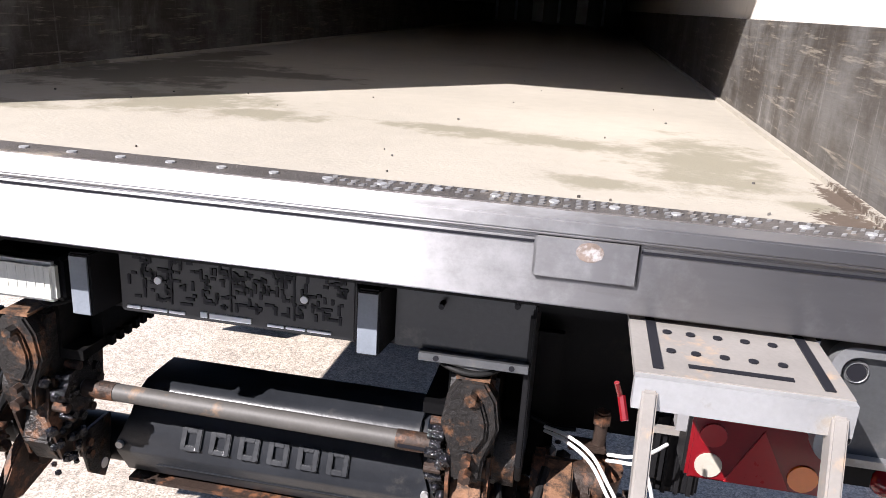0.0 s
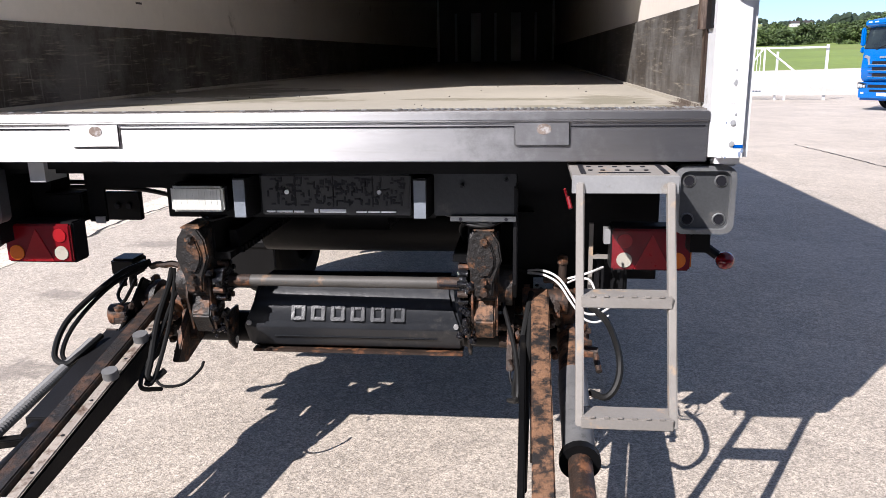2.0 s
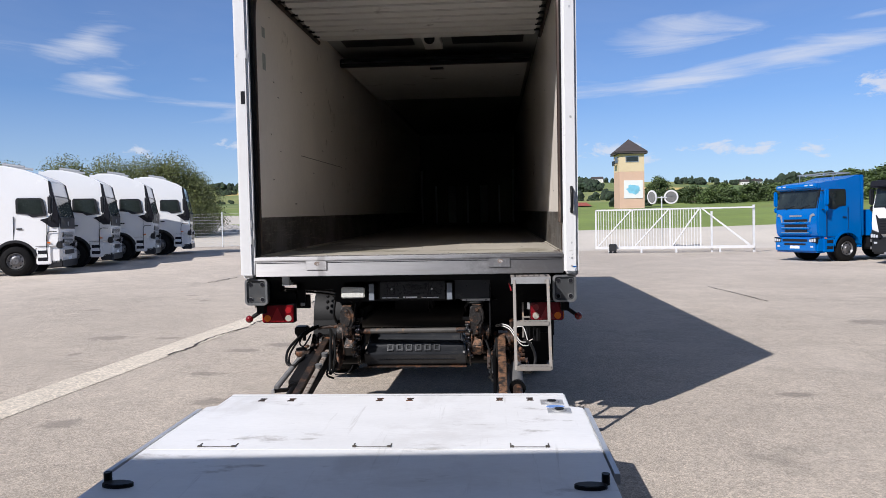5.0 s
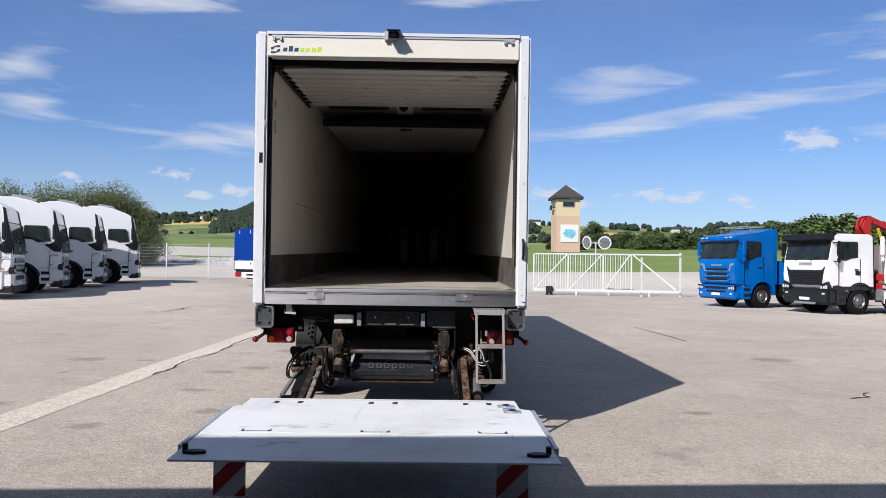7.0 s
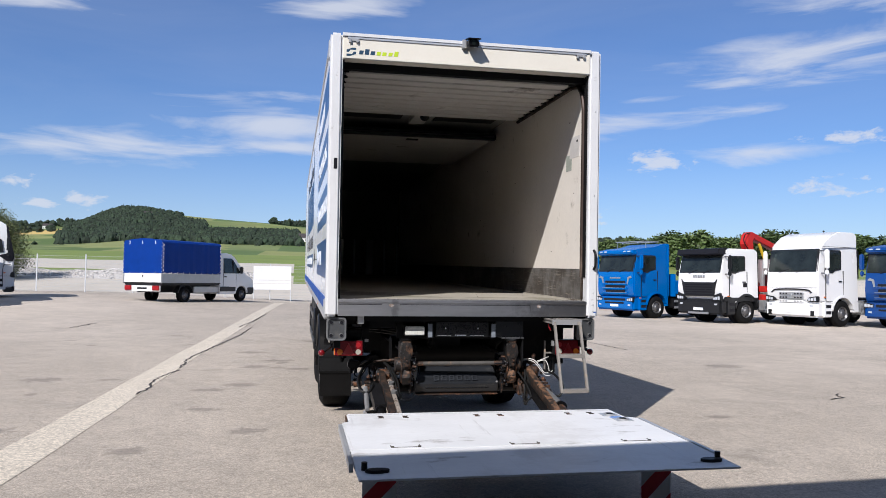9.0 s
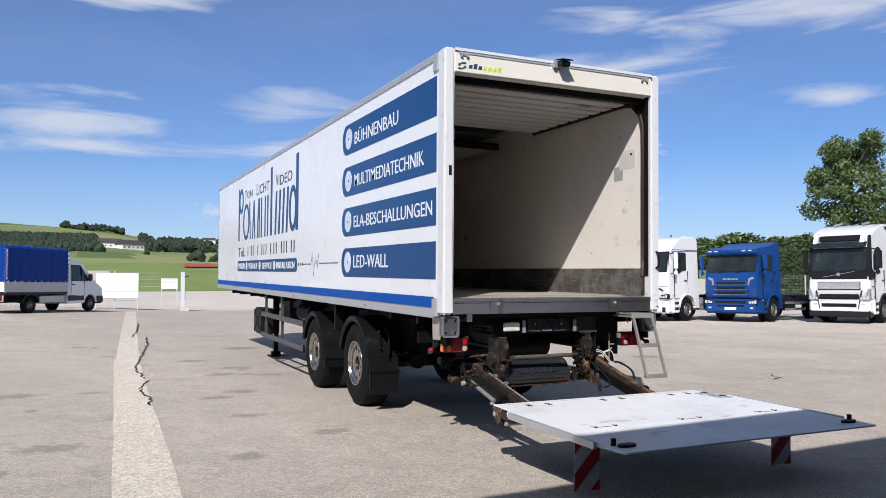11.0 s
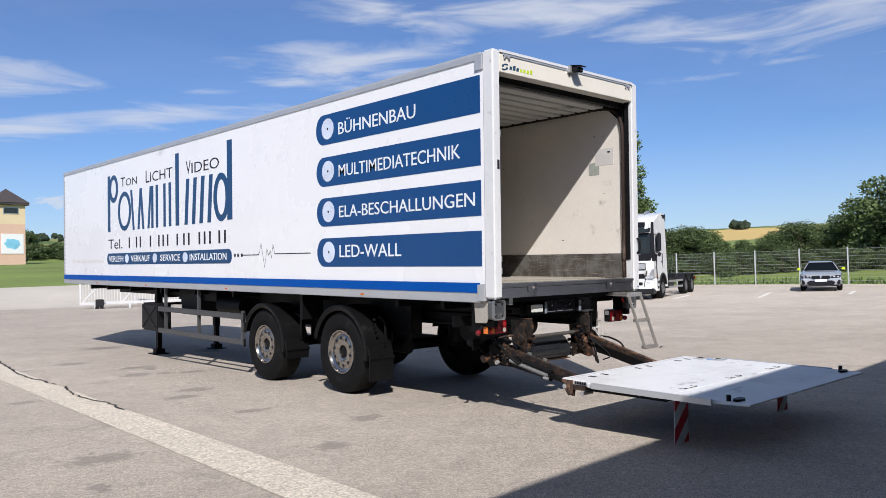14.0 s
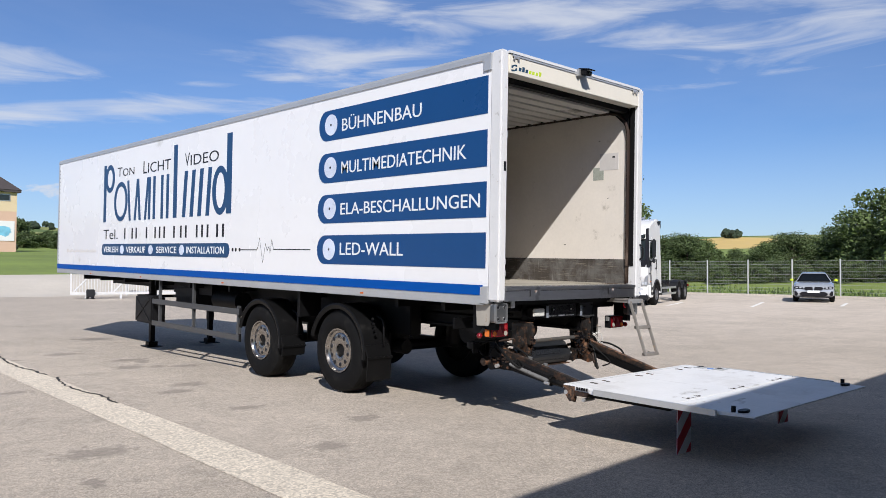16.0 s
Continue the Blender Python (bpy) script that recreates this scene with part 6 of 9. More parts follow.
rod("joint_bolt", (0.783, 0.41, 0.77), (0.783, 0.41, 0.855), 0.015, M_RUST, arm_r, "", 10)
rod("joint_nut", (0.783, 0.41, 0.825), (0.783, 0.41, 0.85), 0.021, M_RUST, arm_r, "", 6)
part("joint_plate", boxes((0.715, 0.80, 0.39, 0.43, 0.755, 0.772)), M_RUST, arm_r, bevel=0.003)
cyr = rod("lift_cylinder", (0.81, 0.42, 0.562), (0.808, 0.10, 0.522), 0.043, M_ORUST, trailer, "rusty hydraulic cylinder with grey sleeve")
rod("rod_sleeve", (0.808, 0.10, 0.522), (0.806, -0.33, 0.463), 0.047, M_TGREYK, cyr, "dull grey sleeve")
rod("sleeve_ring", (0.806, -0.325, 0.464), (0.806, -0.35, 0.461), 0.058, M_BLACK, cyr)
rod("piston_rod", (0.806, -0.33, 0.463), (0.806, -0.70, 0.415), 0.034, M_RUST, cyr)
rod("cylinder_head", (0.79, 0.44, 0.60), (0.80, 0.40, 0.72), 0.045, M_RUST, cyr)
rod("port_fitting", (0.84, 0.28, 0.545), (0.905, 0.27, 0.545), 0.018, M_RUST, cyr, "", 10)
rod("port_nipple", (0.895, 0.27, 0.545), (0.905, 0.2, 0.50), 0.011, M_RUST, cyr, "", 8)
vv = rod("rusty_valve", (0.645, 0.24, 0.58), (0.645, 0.20, 0.47), 0.022, M_RUST, trailer, "rusty valve beside the arm", 12)
rod("valve_neck", (0.645, 0.20, 0.47), (0.645, 0.19, 0.42), 0.011, M_RUST, vv, "", 8)
rod("valve_knob", (0.655, 0.26, 0.60), (0.655, 0.25, 0.63), 0.016, M_RUST, vv, "", 8)
rod("grease_nipple", (0.60, 0.2, 0.535), (0.615, 0.2, 0.50), 0.006, M_RUST, vv, "", 8)
hose([(0.672, 0.33, 0.74), (0.662, 0.285, 0.70), (0.645, 0.22, 0.62), (0.625, 0.17, 0.50), (0.617, 0.16, 0.43), (0.63, 0.15, 0.405), (0.646, 0.16, 0.43), (0.645, 0.19, 0.47)], 0.0105)
hose([(0.675, 0.30, 0.70), (0.668, 0.2, 0.64), (0.66, 0.05, 0.55), (0.655, -0.2, 0.48), (0.65, -0.45, 0.43)], 0.011)
hose([(0.60, 0.2, 0.52), (0.605, 0.17, 0.47), (0.63, 0.16, 0.45), (0.65, 0.17, 0.47), (0.645, 0.22, 0.53)], 0.004)
hose([(0.88, 0.32, 0.69), (0.925, 0.2, 0.68), (0.95, 0.06, 0.625), (0.945, 0.0, 0.56), (0.91, -0.02, 0.51), (0.86, 0.02, 0.505)], 0.0115)
hose([(0.50, 0.34, 1.02), (0.46, 0.36, 1.0), (0.42, 0.42, 0.95), (0.43, 0.5, 0.88)], 0.011)
hose([(0.40, 0.25, 1.03), (0.46, 0.215, 1.008), (0.53, 0.21, 1.005), (0.60, 0.25, 1.03)], 0.006)
hose([(0.38, 0.25, 1.035), (0.45, 0.22, 1.02), (0.53, 0.215, 1.014), (0.62, 0.25, 1.03)], 0.005, label="grey cable under the panel", material=M_TGREYK)
hose([(0.61, 0.45, 0.80), (0.67, 0.45, 0.775), (0.73, 0.46, 0.77)], 0.006)
for k, pts in enumerate((
    [(0.66, 0.40, 0.80), (0.71, 0.35, 0.815), (0.765, 0.31, 0.80), (0.81, 0.28, 0.745), (0.85, 0.27, 0.69), (0.90, 0.27, 0.685), (0.945, 0.30, 0.70)],
    [(0.66, 0.40, 0.79), (0.71, 0.35, 0.80), (0.765, 0.31, 0.78), (0.81, 0.28, 0.72), (0.855, 0.27, 0.665), (0.90, 0.27, 0.655), (0.94, 0.30, 0.67)],
    [(0.80, 0.34, 0.79), (0.84, 0.31, 0.81), (0.88, 0.31, 0.825), (0.92, 0.35, 0.83)],
    [(0.80, 0.34, 0.775), (0.83, 0.30, 0.80), (0.87, 0.29, 0.80), (0.89, 0.28, 0.76), (0.905, 0.28, 0.70)],
)):
    hose(pts, 0.0042, "white_cable", M_WIRE, "loose white cable")
jb = part("junction_plate", boxes((0.90, 1.015, 0.43, 0.47, 0.66, 0.86)), M_PLASTIC, trailer, "dark junction box with ribs", bevel=0.006)
for k in range(4):
    part("rib", boxes((0.905 + k * 0.028, 0.915 + k * 0.028, 0.42, 0.431, 0.665, 0.855)), M_PLASTIC, jb)
part("pale_strut", boxes((0.868, 0.882, 0.33, 0.345, 0.71, 0.99)), M_LADDER, trailer, "pale dusty strut")
part("pale_strut", boxes((0.882, 0.94, 0.33, 0.345, 0.865, 0.878)), M_LADDER, trailer)
part("lamp_bracket", boxes((0.905, 0.94, 0.2, 0.24, 0.95, 1.0)), M_GALV, trailer)
for k, (pa, pb) in enumerate((((0.768, -0.1, 1.16), (0.776, -0.12, 1.13)), ((0.758, -0.11, 1.185), (0.768, -0.1, 1.155)))):
    rod("red_tape", pa, pb, 0.006 - 0.002 * k, M_REDDK, trailer, "torn red tape on the ladder", 7)

# grease, mud and rust caked round both pivots
for s, xa, xb in ((-1, -0.86, -0.60), (1, 0.62, 0.86)):
    bm = bmesh.new()
    rnd = random.Random(50 + s)
    for k in range(60):
        x, y = rnd.uniform(xa, xb), rnd.uniform(0.22, 0.50)
        ball(bm, (x, y, rnd.uniform(0.52, 0.60 + 0.35 * (y - 0.1))), rnd.uniform(0.008, 0.024), 1, (1, rnd.uniform(0.7, 1.6), rnd.uniform(0.6, 1.2)))
    tagged(part("caked_dirt", bm, M_RUST, trailer, "rust and grease caked round the pivot"), kind="stuff")
    for k in range(5):
        y = 0.18 + 0.06 * k
        rod("linkage_bolt", (xa + 0.02 if s < 0 else xb - 0.02, y, 0.57 + 0.02 * (k % 3)), (xa - 0.02 if s < 0 else xb + 0.02, y, 0.57 + 0.02 * (k % 3)), 0.011, M_RUST, trailer, "", 6)
    beam("link_bar", (xa + xb) / 2 - 0.07, (xa + xb) / 2 - 0.05, 0.60, 0.2, 0.42, -0.30, 0.035, 0.035, M_RUST, trailer, "rusty link bar beside the arm")

for s, xc in ((-1, -0.60), (1, 0.60)):
    for k, (dy, z, ln, r) in enumerate(((0.0, 0.60, 0.10, 0.03), (0.07, 0.53, 0.14, 0.022), (-0.08, 0.56, 0.08, 0.026), (0.12, 0.66, 0.12, 0.018))):
        rod("rusty_pin", (xc - ln / 2, 0.40 + dy, z), (xc + ln / 2, 0.40 + dy, z), r, M_RUST, trailer, "", 12)
    bm = bmesh.new()
    prism(bm, [(0.50, 0.66), (0.40, 0.70), (0.26, 0.60), (0.18, 0.50), (0.26, 0.47), (0.46, 0.52)], "x", xc - 0.012, xc + 0.012)
    part("rusty_lever", bm, M_RUST, trailer, "rusty steel lever plate", bevel=0.004)
    hose([(xc - 0.05, 0.46, 0.74), (xc - 0.03, 0.30, 0.72), (xc + s * 0.02, 0.10, 0.60), (xc + s * 0.03, -0.02, 0.50), (xc, 0.06, 0.45)], 0.008)

# platform
PZ = 0.512
bm = bmesh.new()
outline = [(-1.125, -0.71), (1.10, -0.71), (1.105, -1.05), (1.185, -1.09), (1.185, -1.92), (-1.185, -1.92), (-1.185, -1.05), (-1.125, -1.01)]
prism(bm, outline, "z", PZ - 0.05, PZ)
platform = part("lift_platform", bm, M_PLATFORM, trailer, "white scuffed tail lift platform lowered near the ground", bevel=0.008)
bm = bmesh.new()
prism(bm, [(-1.922, PZ), (-1.922, PZ - 0.05), (-2.58, PZ - 0.022), (-2.59, PZ - 0.008)], "x", -1.178, 1.178)
part("ramp_edge", bm, M_PLATFORM, platform, bevel=0.003)
for s in (-1, 1):
    bm = bmesh.new()
    prism(bm, [(s * 1.187, -1.10), (s * 1.212, -1.12), (s * 1.212, -2.28), (s * 1.187, -2.28)], "z", PZ - 0.047, PZ + 0.003)
    part("edge_profile", bm, M_RAIL, platform, "grey aluminium edge")
    bm = bmesh.new()
    cyl(bm, (s * 1.06, -2.44, PZ - 0.012), (s * 1.06, -2.44, PZ + 0.012), 0.072, seg=24)
    for v in bm.verts:
        v.co.y = -2.44 + (v.co.y + 2.44) * 0.5
    part("foot_button", bm, M_PLASTIC, platform, "black oval foot button", bevel=0.003)
    bm = bmesh.new()
    cyl(bm, (s * 1.131, -2.39, PZ - 0.012), (s * 1.131, -2.39, PZ + 0.042), 0.018, seg=14)
    part("warning_lamp", bm, M_PLASTIC, platform)
part("groove", boxes((-1.115, 1.09, -0.777, -0.771, PZ - 0.001, PZ + 0.0015)), M_RAIL, platform)
for x in (-0.868, -0.674, -0.096, 0.099, 0.675, 0.868):
    bm = bmesh.new()
    for pts in ([(x - 0.022, -0.845), (x + 0.022, -0.845), (x + 0.022, -0.855), (x + 0.01, -0.88), (x + 0.022, -0.905), (x + 0.022, -0.915), (x - 0.022, -0.915), (x - 0.022, -0.905), (x - 0.01, -0.88), (x - 0.022, -0.855)],):
        prism(bm, pts, "z", PZ - 0.002, PZ + 0.0035)
    part("hinge_slot", bm, M_RUST, platform, "rusty hinge slot")
for x in (-0.81, 0.009, 0.822):
    bm = boxes((x - 0.10, x + 0.10, -1.88, -1.876, PZ, PZ + 0.003), (x - 0.10, x - 0.094, -1.88, -1.82, PZ, PZ + 0.003), (x + 0.094, x + 0.10, -1.88, -1.82, PZ, PZ + 0.003), (x - 0.10, x - 0.08, -1.885, -1.87, PZ, PZ + 0.008), (x + 0.08, x + 0.10, -1.885, -1.87, PZ, PZ + 0.008))
    part("roll_off_stop", bm, M_KICK, platform)
for x, y in ((1.0, -0.965), (1.03, -1.165)):
    pad = part("control_pad", boxes((x - 0.07, x + 0.07, y - 0.06, y + 0.06, PZ, PZ + 0.005)), M_RAIL, platform, "round foot control on a plate", bevel=0.002)
    bm = bmesh.new()
    cyl(bm, (x, y, PZ + 0.005), (x, y, PZ + 0.012), 0.045, seg=22)
    part("control_ring", bm, M_GALV, pad)
    bm = bmesh.new()
    cyl(bm, (x, y, PZ + 0.012), (x, y, PZ + 0.016), 0.028, seg=18)
    part("control_button", bm, M_PLASTIC, pad)
bm = bmesh.new()
prism(bm, ellipse(1.015, -1.065, 0.055, 0.03, 20), "z", PZ, PZ + 0.003)
part("blue_sticker", bm, mat("faded_blue_sticker", (0.16, 0.29, 0.62), 0.5, vary=0.3, scale=20), platform)
# rusty corner plates and the open ends of the hollow profile
for s in (-1,):
    xo = -1.1305
    bm = bmesh.new()
    prism(bm, [(-0.716, 0.504), (-0.755, 0.41), (-0.795, 0.355), (-0.845, 0.38), (-0.855, 0.504)], "x", xo - 0.006, xo + 0.004)
    part("corner_plate", bm, M_ORUST, platform, "rust-stained corner plate", bevel=0.002)
    for k in range(5):
        part("profile_hole", boxes((xo - 0.004, xo + 0.002, -0.89 - k * 0.027, -0.872 - k * 0.027, 0.474, 0.50)), M_INK, platform)
    part("rusty_edge", boxes((xo - 0.005, xo + 0.003, -1.005, -0.86, 0.42, 0.461)), M_RUST, platform)
# cast hinge ears at the platform's front corners
for s in (-1, 1):
    bm = bmesh.new()
    prism(bm, [(-0.715, 0.505), (-0.685, 0.48), (-0.775, 0.36), (-0.835, 0.35), (-0.855, 0.43), (-0.975, 0.43), (-0.995, 0.46), (-0.72, 0.461)], "x", (-1.095 if s < 0 else 1.06) - 0.012, (-1.095 if s < 0 else 1.06) + 0.012)
    part("hinge_ear", bm, M_RUST, platform, "rusty cast hinge ear", bevel=0.004)
    rod("hinge_bolt", (s * 0.98, -0.955, 0.39), (-1.14 if s < 0 else 1.09, -0.955, 0.39), 0.018, M_GALV, platform, "", 10)
    rod("hinge_bolt", (s * 0.98, -0.755, 0.44), (-1.14 if s < 0 else 1.09, -0.755, 0.44), 0.022, M_GALV, platform, "", 12)
part("under_frame", boxes((-1.08, 1.06, -1.80, -0.80, 0.415, 0.44), (-0.75, -0.45, -0.86, -0.715, 0.39, 0.46), (0.58, 0.86, -0.86, -0.715, 0.39, 0.46)), M_BLACK, platform)
# striped warning flags
for x0, x1 in ((-1.095, -0.875), (0.85, 1.07)):
    fl = part("warning_flag", boxes((x0, x1, -1.887, -1.883, 0.065, 0.452)), M_FLAGW, platform, "hanging red and white striped warning flag")
    w = x1 - x0
    for k in range(-1, 2):
        zb = 0.065 + k * 0.27
        pts = [(x0, zb), (x0, zb + 0.13), (x1, zb + 0.13 + w), (x1, zb + w)]
        lo, hi = 0.065, 0.452
        clip = []
        poly = pts
        for bound, keep in ((lo, 1), (hi, -1)):
            out = []
            for (ax, az), (bx, bz) in zip(poly, poly[1:] + poly[:1]):
                ia, ib = (az - bound) * keep >= 0, (bz - bound) * keep >= 0
                if ia:
                    out.append((ax, az))
                if ia != ib:
                    u = (bound - az) / (bz - az)
                    out.append((ax + (bx - ax) * u, bound))
            poly = out
            if not poly:
                break
        if len(poly) >= 3:
            for ya, yb in ((-1.890, -1.888), (-1.882, -1.880)):
                bm = bmesh.new()
                prism(bm, poly, "y", ya, yb)
                part("red_band", bm, M_FLAGR, fl)
    part("flag_clip", boxes((x0 + 0.02, x1 - 0.02, -1.895, -1.875, 0.44, 0.461)), M_PLASTIC, fl)


# ---- unseen building behind, added so its deep canopy throws the long shadow ----
# near black, so it bounces little light into the shaded ground
M_SHADE_HALL = mat("dark_shade_hall", (0.035, 0.037, 0.04), 0.7, vary=0.05, scale=1.0)
hall = thing("hall", pose(0, -6.64, 0, 0, 0, 3.15), "unseen dark building with a deep canopy, added to shade the yard", "building", kind="structure")
part("canopy", boxes((-45, 45, -14, 0, 5.0, 5.02), (-45, 45, -14, -0.02, 5.02, 5.4)), M_SHADE_HALL, hall)
part("wall", boxes((-45, 45, -14.4, -14, -0.5, 5.4)), M_SHADE_HALL, hall)
for x in (-44, 44):
    part("end_wall", boxes((x - 0.2, x + 0.2, -14, -6, -0.5, 5.0)), M_SHADE_HALL, hall)


# ---- parked trucks ----
M_TBLUE = mat("glossy_azure_truck_paint", (0.0, 0.125, 0.44), 0.2, vary=0.05, scale=1.0, coat=0.05)
M_TNAVY = mat("glossy_royal_blue_truck_paint", (0.004, 0.052, 0.225), 0.3, vary=0.06, scale=1.0, coat=0.1)
M_TWHITE = mat("glossy_white_truck_paint", (0.80, 0.80, 0.79), 0.25, vary=0.03, scale=1.0, coat=0.5)
M_TGREY = mat("dark_grey_truck_plastic", (0.010, 0.0105, 0.012), 0.45, vary=0.15, scale=5)
M_TSILVER = mat("silver_truck_trim", (0.45, 0.46, 0.47), 0.35, 0.6, vary=0.1, scale=4)
M_CRANE = mat("red_crane_paint", (0.55, 0.025, 0.02), 0.35, vary=0.1, scale=3, dirt=(0.2, 0.02, 0.02), dirt_amount=0.1)
M_YELLOW = mat("yellow_hazard_paint", (0.75, 0.5, 0.02), 0.4, vary=0.1)
M_TARP = mat("royal_blue_tarpaulin", (0.003, 0.036, 0.235), 0.5, vary=0.12, scale=2.0, bump=0.3, bump_scale=5)
M_TARP.node_tree.nodes["Principled BSDF"].inputs["Specular IOR Level"].default_value = 0.15
M_LAMPGLASS = mat("headlamp_glass", (0.55, 0.58, 0.62), 0.1, vary=0.3, scale=14, coat=1.0)
WHEEL_MESH = {}


M_TRIM = mat("dull_steel_truck_rim", (0.16, 0.16, 0.165), 0.4, 0.6, vary=0.2, scale=6, dirt=(0.05, 0.045, 0.04), dirt_amount=0.3, dirt_scale=9)


def small_wheel(parent, x_out, y, z, s, r=0.51, w=0.32, rim=M_TRIM):
    """A truck or car wheel whose meshes are shared by all wheels of its size."""
    key = (s, r, w, rim.name)
    wh = new("wheel")
    wh.parent = parent
    wh.location = (x_out, y, z)
    if key not in WHEEL_MESH:
        rr = r * 0.55
        bm = bmesh.new()
        lathe(bm, [(-s * a, q) for a, q in [(0.02, rr), (-0.01, rr + 0.09 * r), (0.0, r * 0.87), (0.04, r * 0.975), (0.08, r), (w - 0.08, r), (w, r * 0.87), (w, rr)]], (0, 0, 0), 28, caps=False)
        ty = part("tyre", bm, M_RUBBER, wh, smooth=True)
        bm = bmesh.new()
        lathe(bm, [(-s * a, q) for a, q in [(0.02, rr), (0.0, rr * 0.95), (0.06, rr * 0.8), (0.05, rr * 0.62), (0.01, rr * 0.42), (-0.015, rr * 0.36), (-0.015, 0.01)]], (0, 0, 0), 28, caps=False)
        rm = part("rim", bm, rim, wh, smooth=True)
        hm = bmesh.new()
        cyl(hm, (-s * 0.058, 0, 0), (-s * 0.045, 0, 0), rr * 0.09, seg=8)
        ho = part("rim_hole", hm, M_INK, wh)
        hole_at = [(0, rr * 0.72 * math.cos(2 * math.pi * k / 8), rr * 0.72 * math.sin(2 * math.pi * k / 8)) for k in range(8)]
        ho.location = hole_at[0]
        for p in hole_at[1:]:
            ob = new("rim_hole", ho.data)
            ob.parent, ob.location = wh, p
        WHEEL_MESH[key] = [("tyre", ty.data, (0, 0, 0)), ("rim", rm.data, (0, 0, 0))] + [("rim_hole", ho.data, p) for p in hole_at]
    else:
        for nm, data, p in WHEEL_MESH[key]:
            ob = new(nm, data)
            ob.parent, ob.location = wh, p
    # an empty may not stay in the middle of the tree: the tyre carries the rest
    kids = [o for o in bpy.data.objects if o.parent == wh]
    kids.sort(key=lambda o: not o.name.startswith("tyre"))
    kids[0].name = "wheel"
    kids[0].parent = parent
    kids[0].location = wh.location
    for o in kids[1:]:
        o.parent = kids[0]
    bpy.data.objects.remove(wh)
    return kids[0]


ROOFS = {
    "swept": [(0.10, 0.04), (0.13, 0.20), (0.5, 0.28), (1.4, 0.38), (2.05, 0.56)],
    "flat": [(0.22, 0.02), (0.30, 0.20), (0.5, 0.27), (1.95, 0.27)],
    "high": [(0.24, 0.02), (0.38, 0.22), (0.8, 0.55), (1.25, 0.70), (2.2, 0.70)],
    "tall": [(0.20, 0.02), (0.30, 0.50), (0.55, 0.66), (1.1, 0.87), (1.7, 1.0), (2.25, 1.0)],
}


def seam(dims, parent, name="door_seam"):
    return part(name, boxes(dims), M_TGREY, parent)


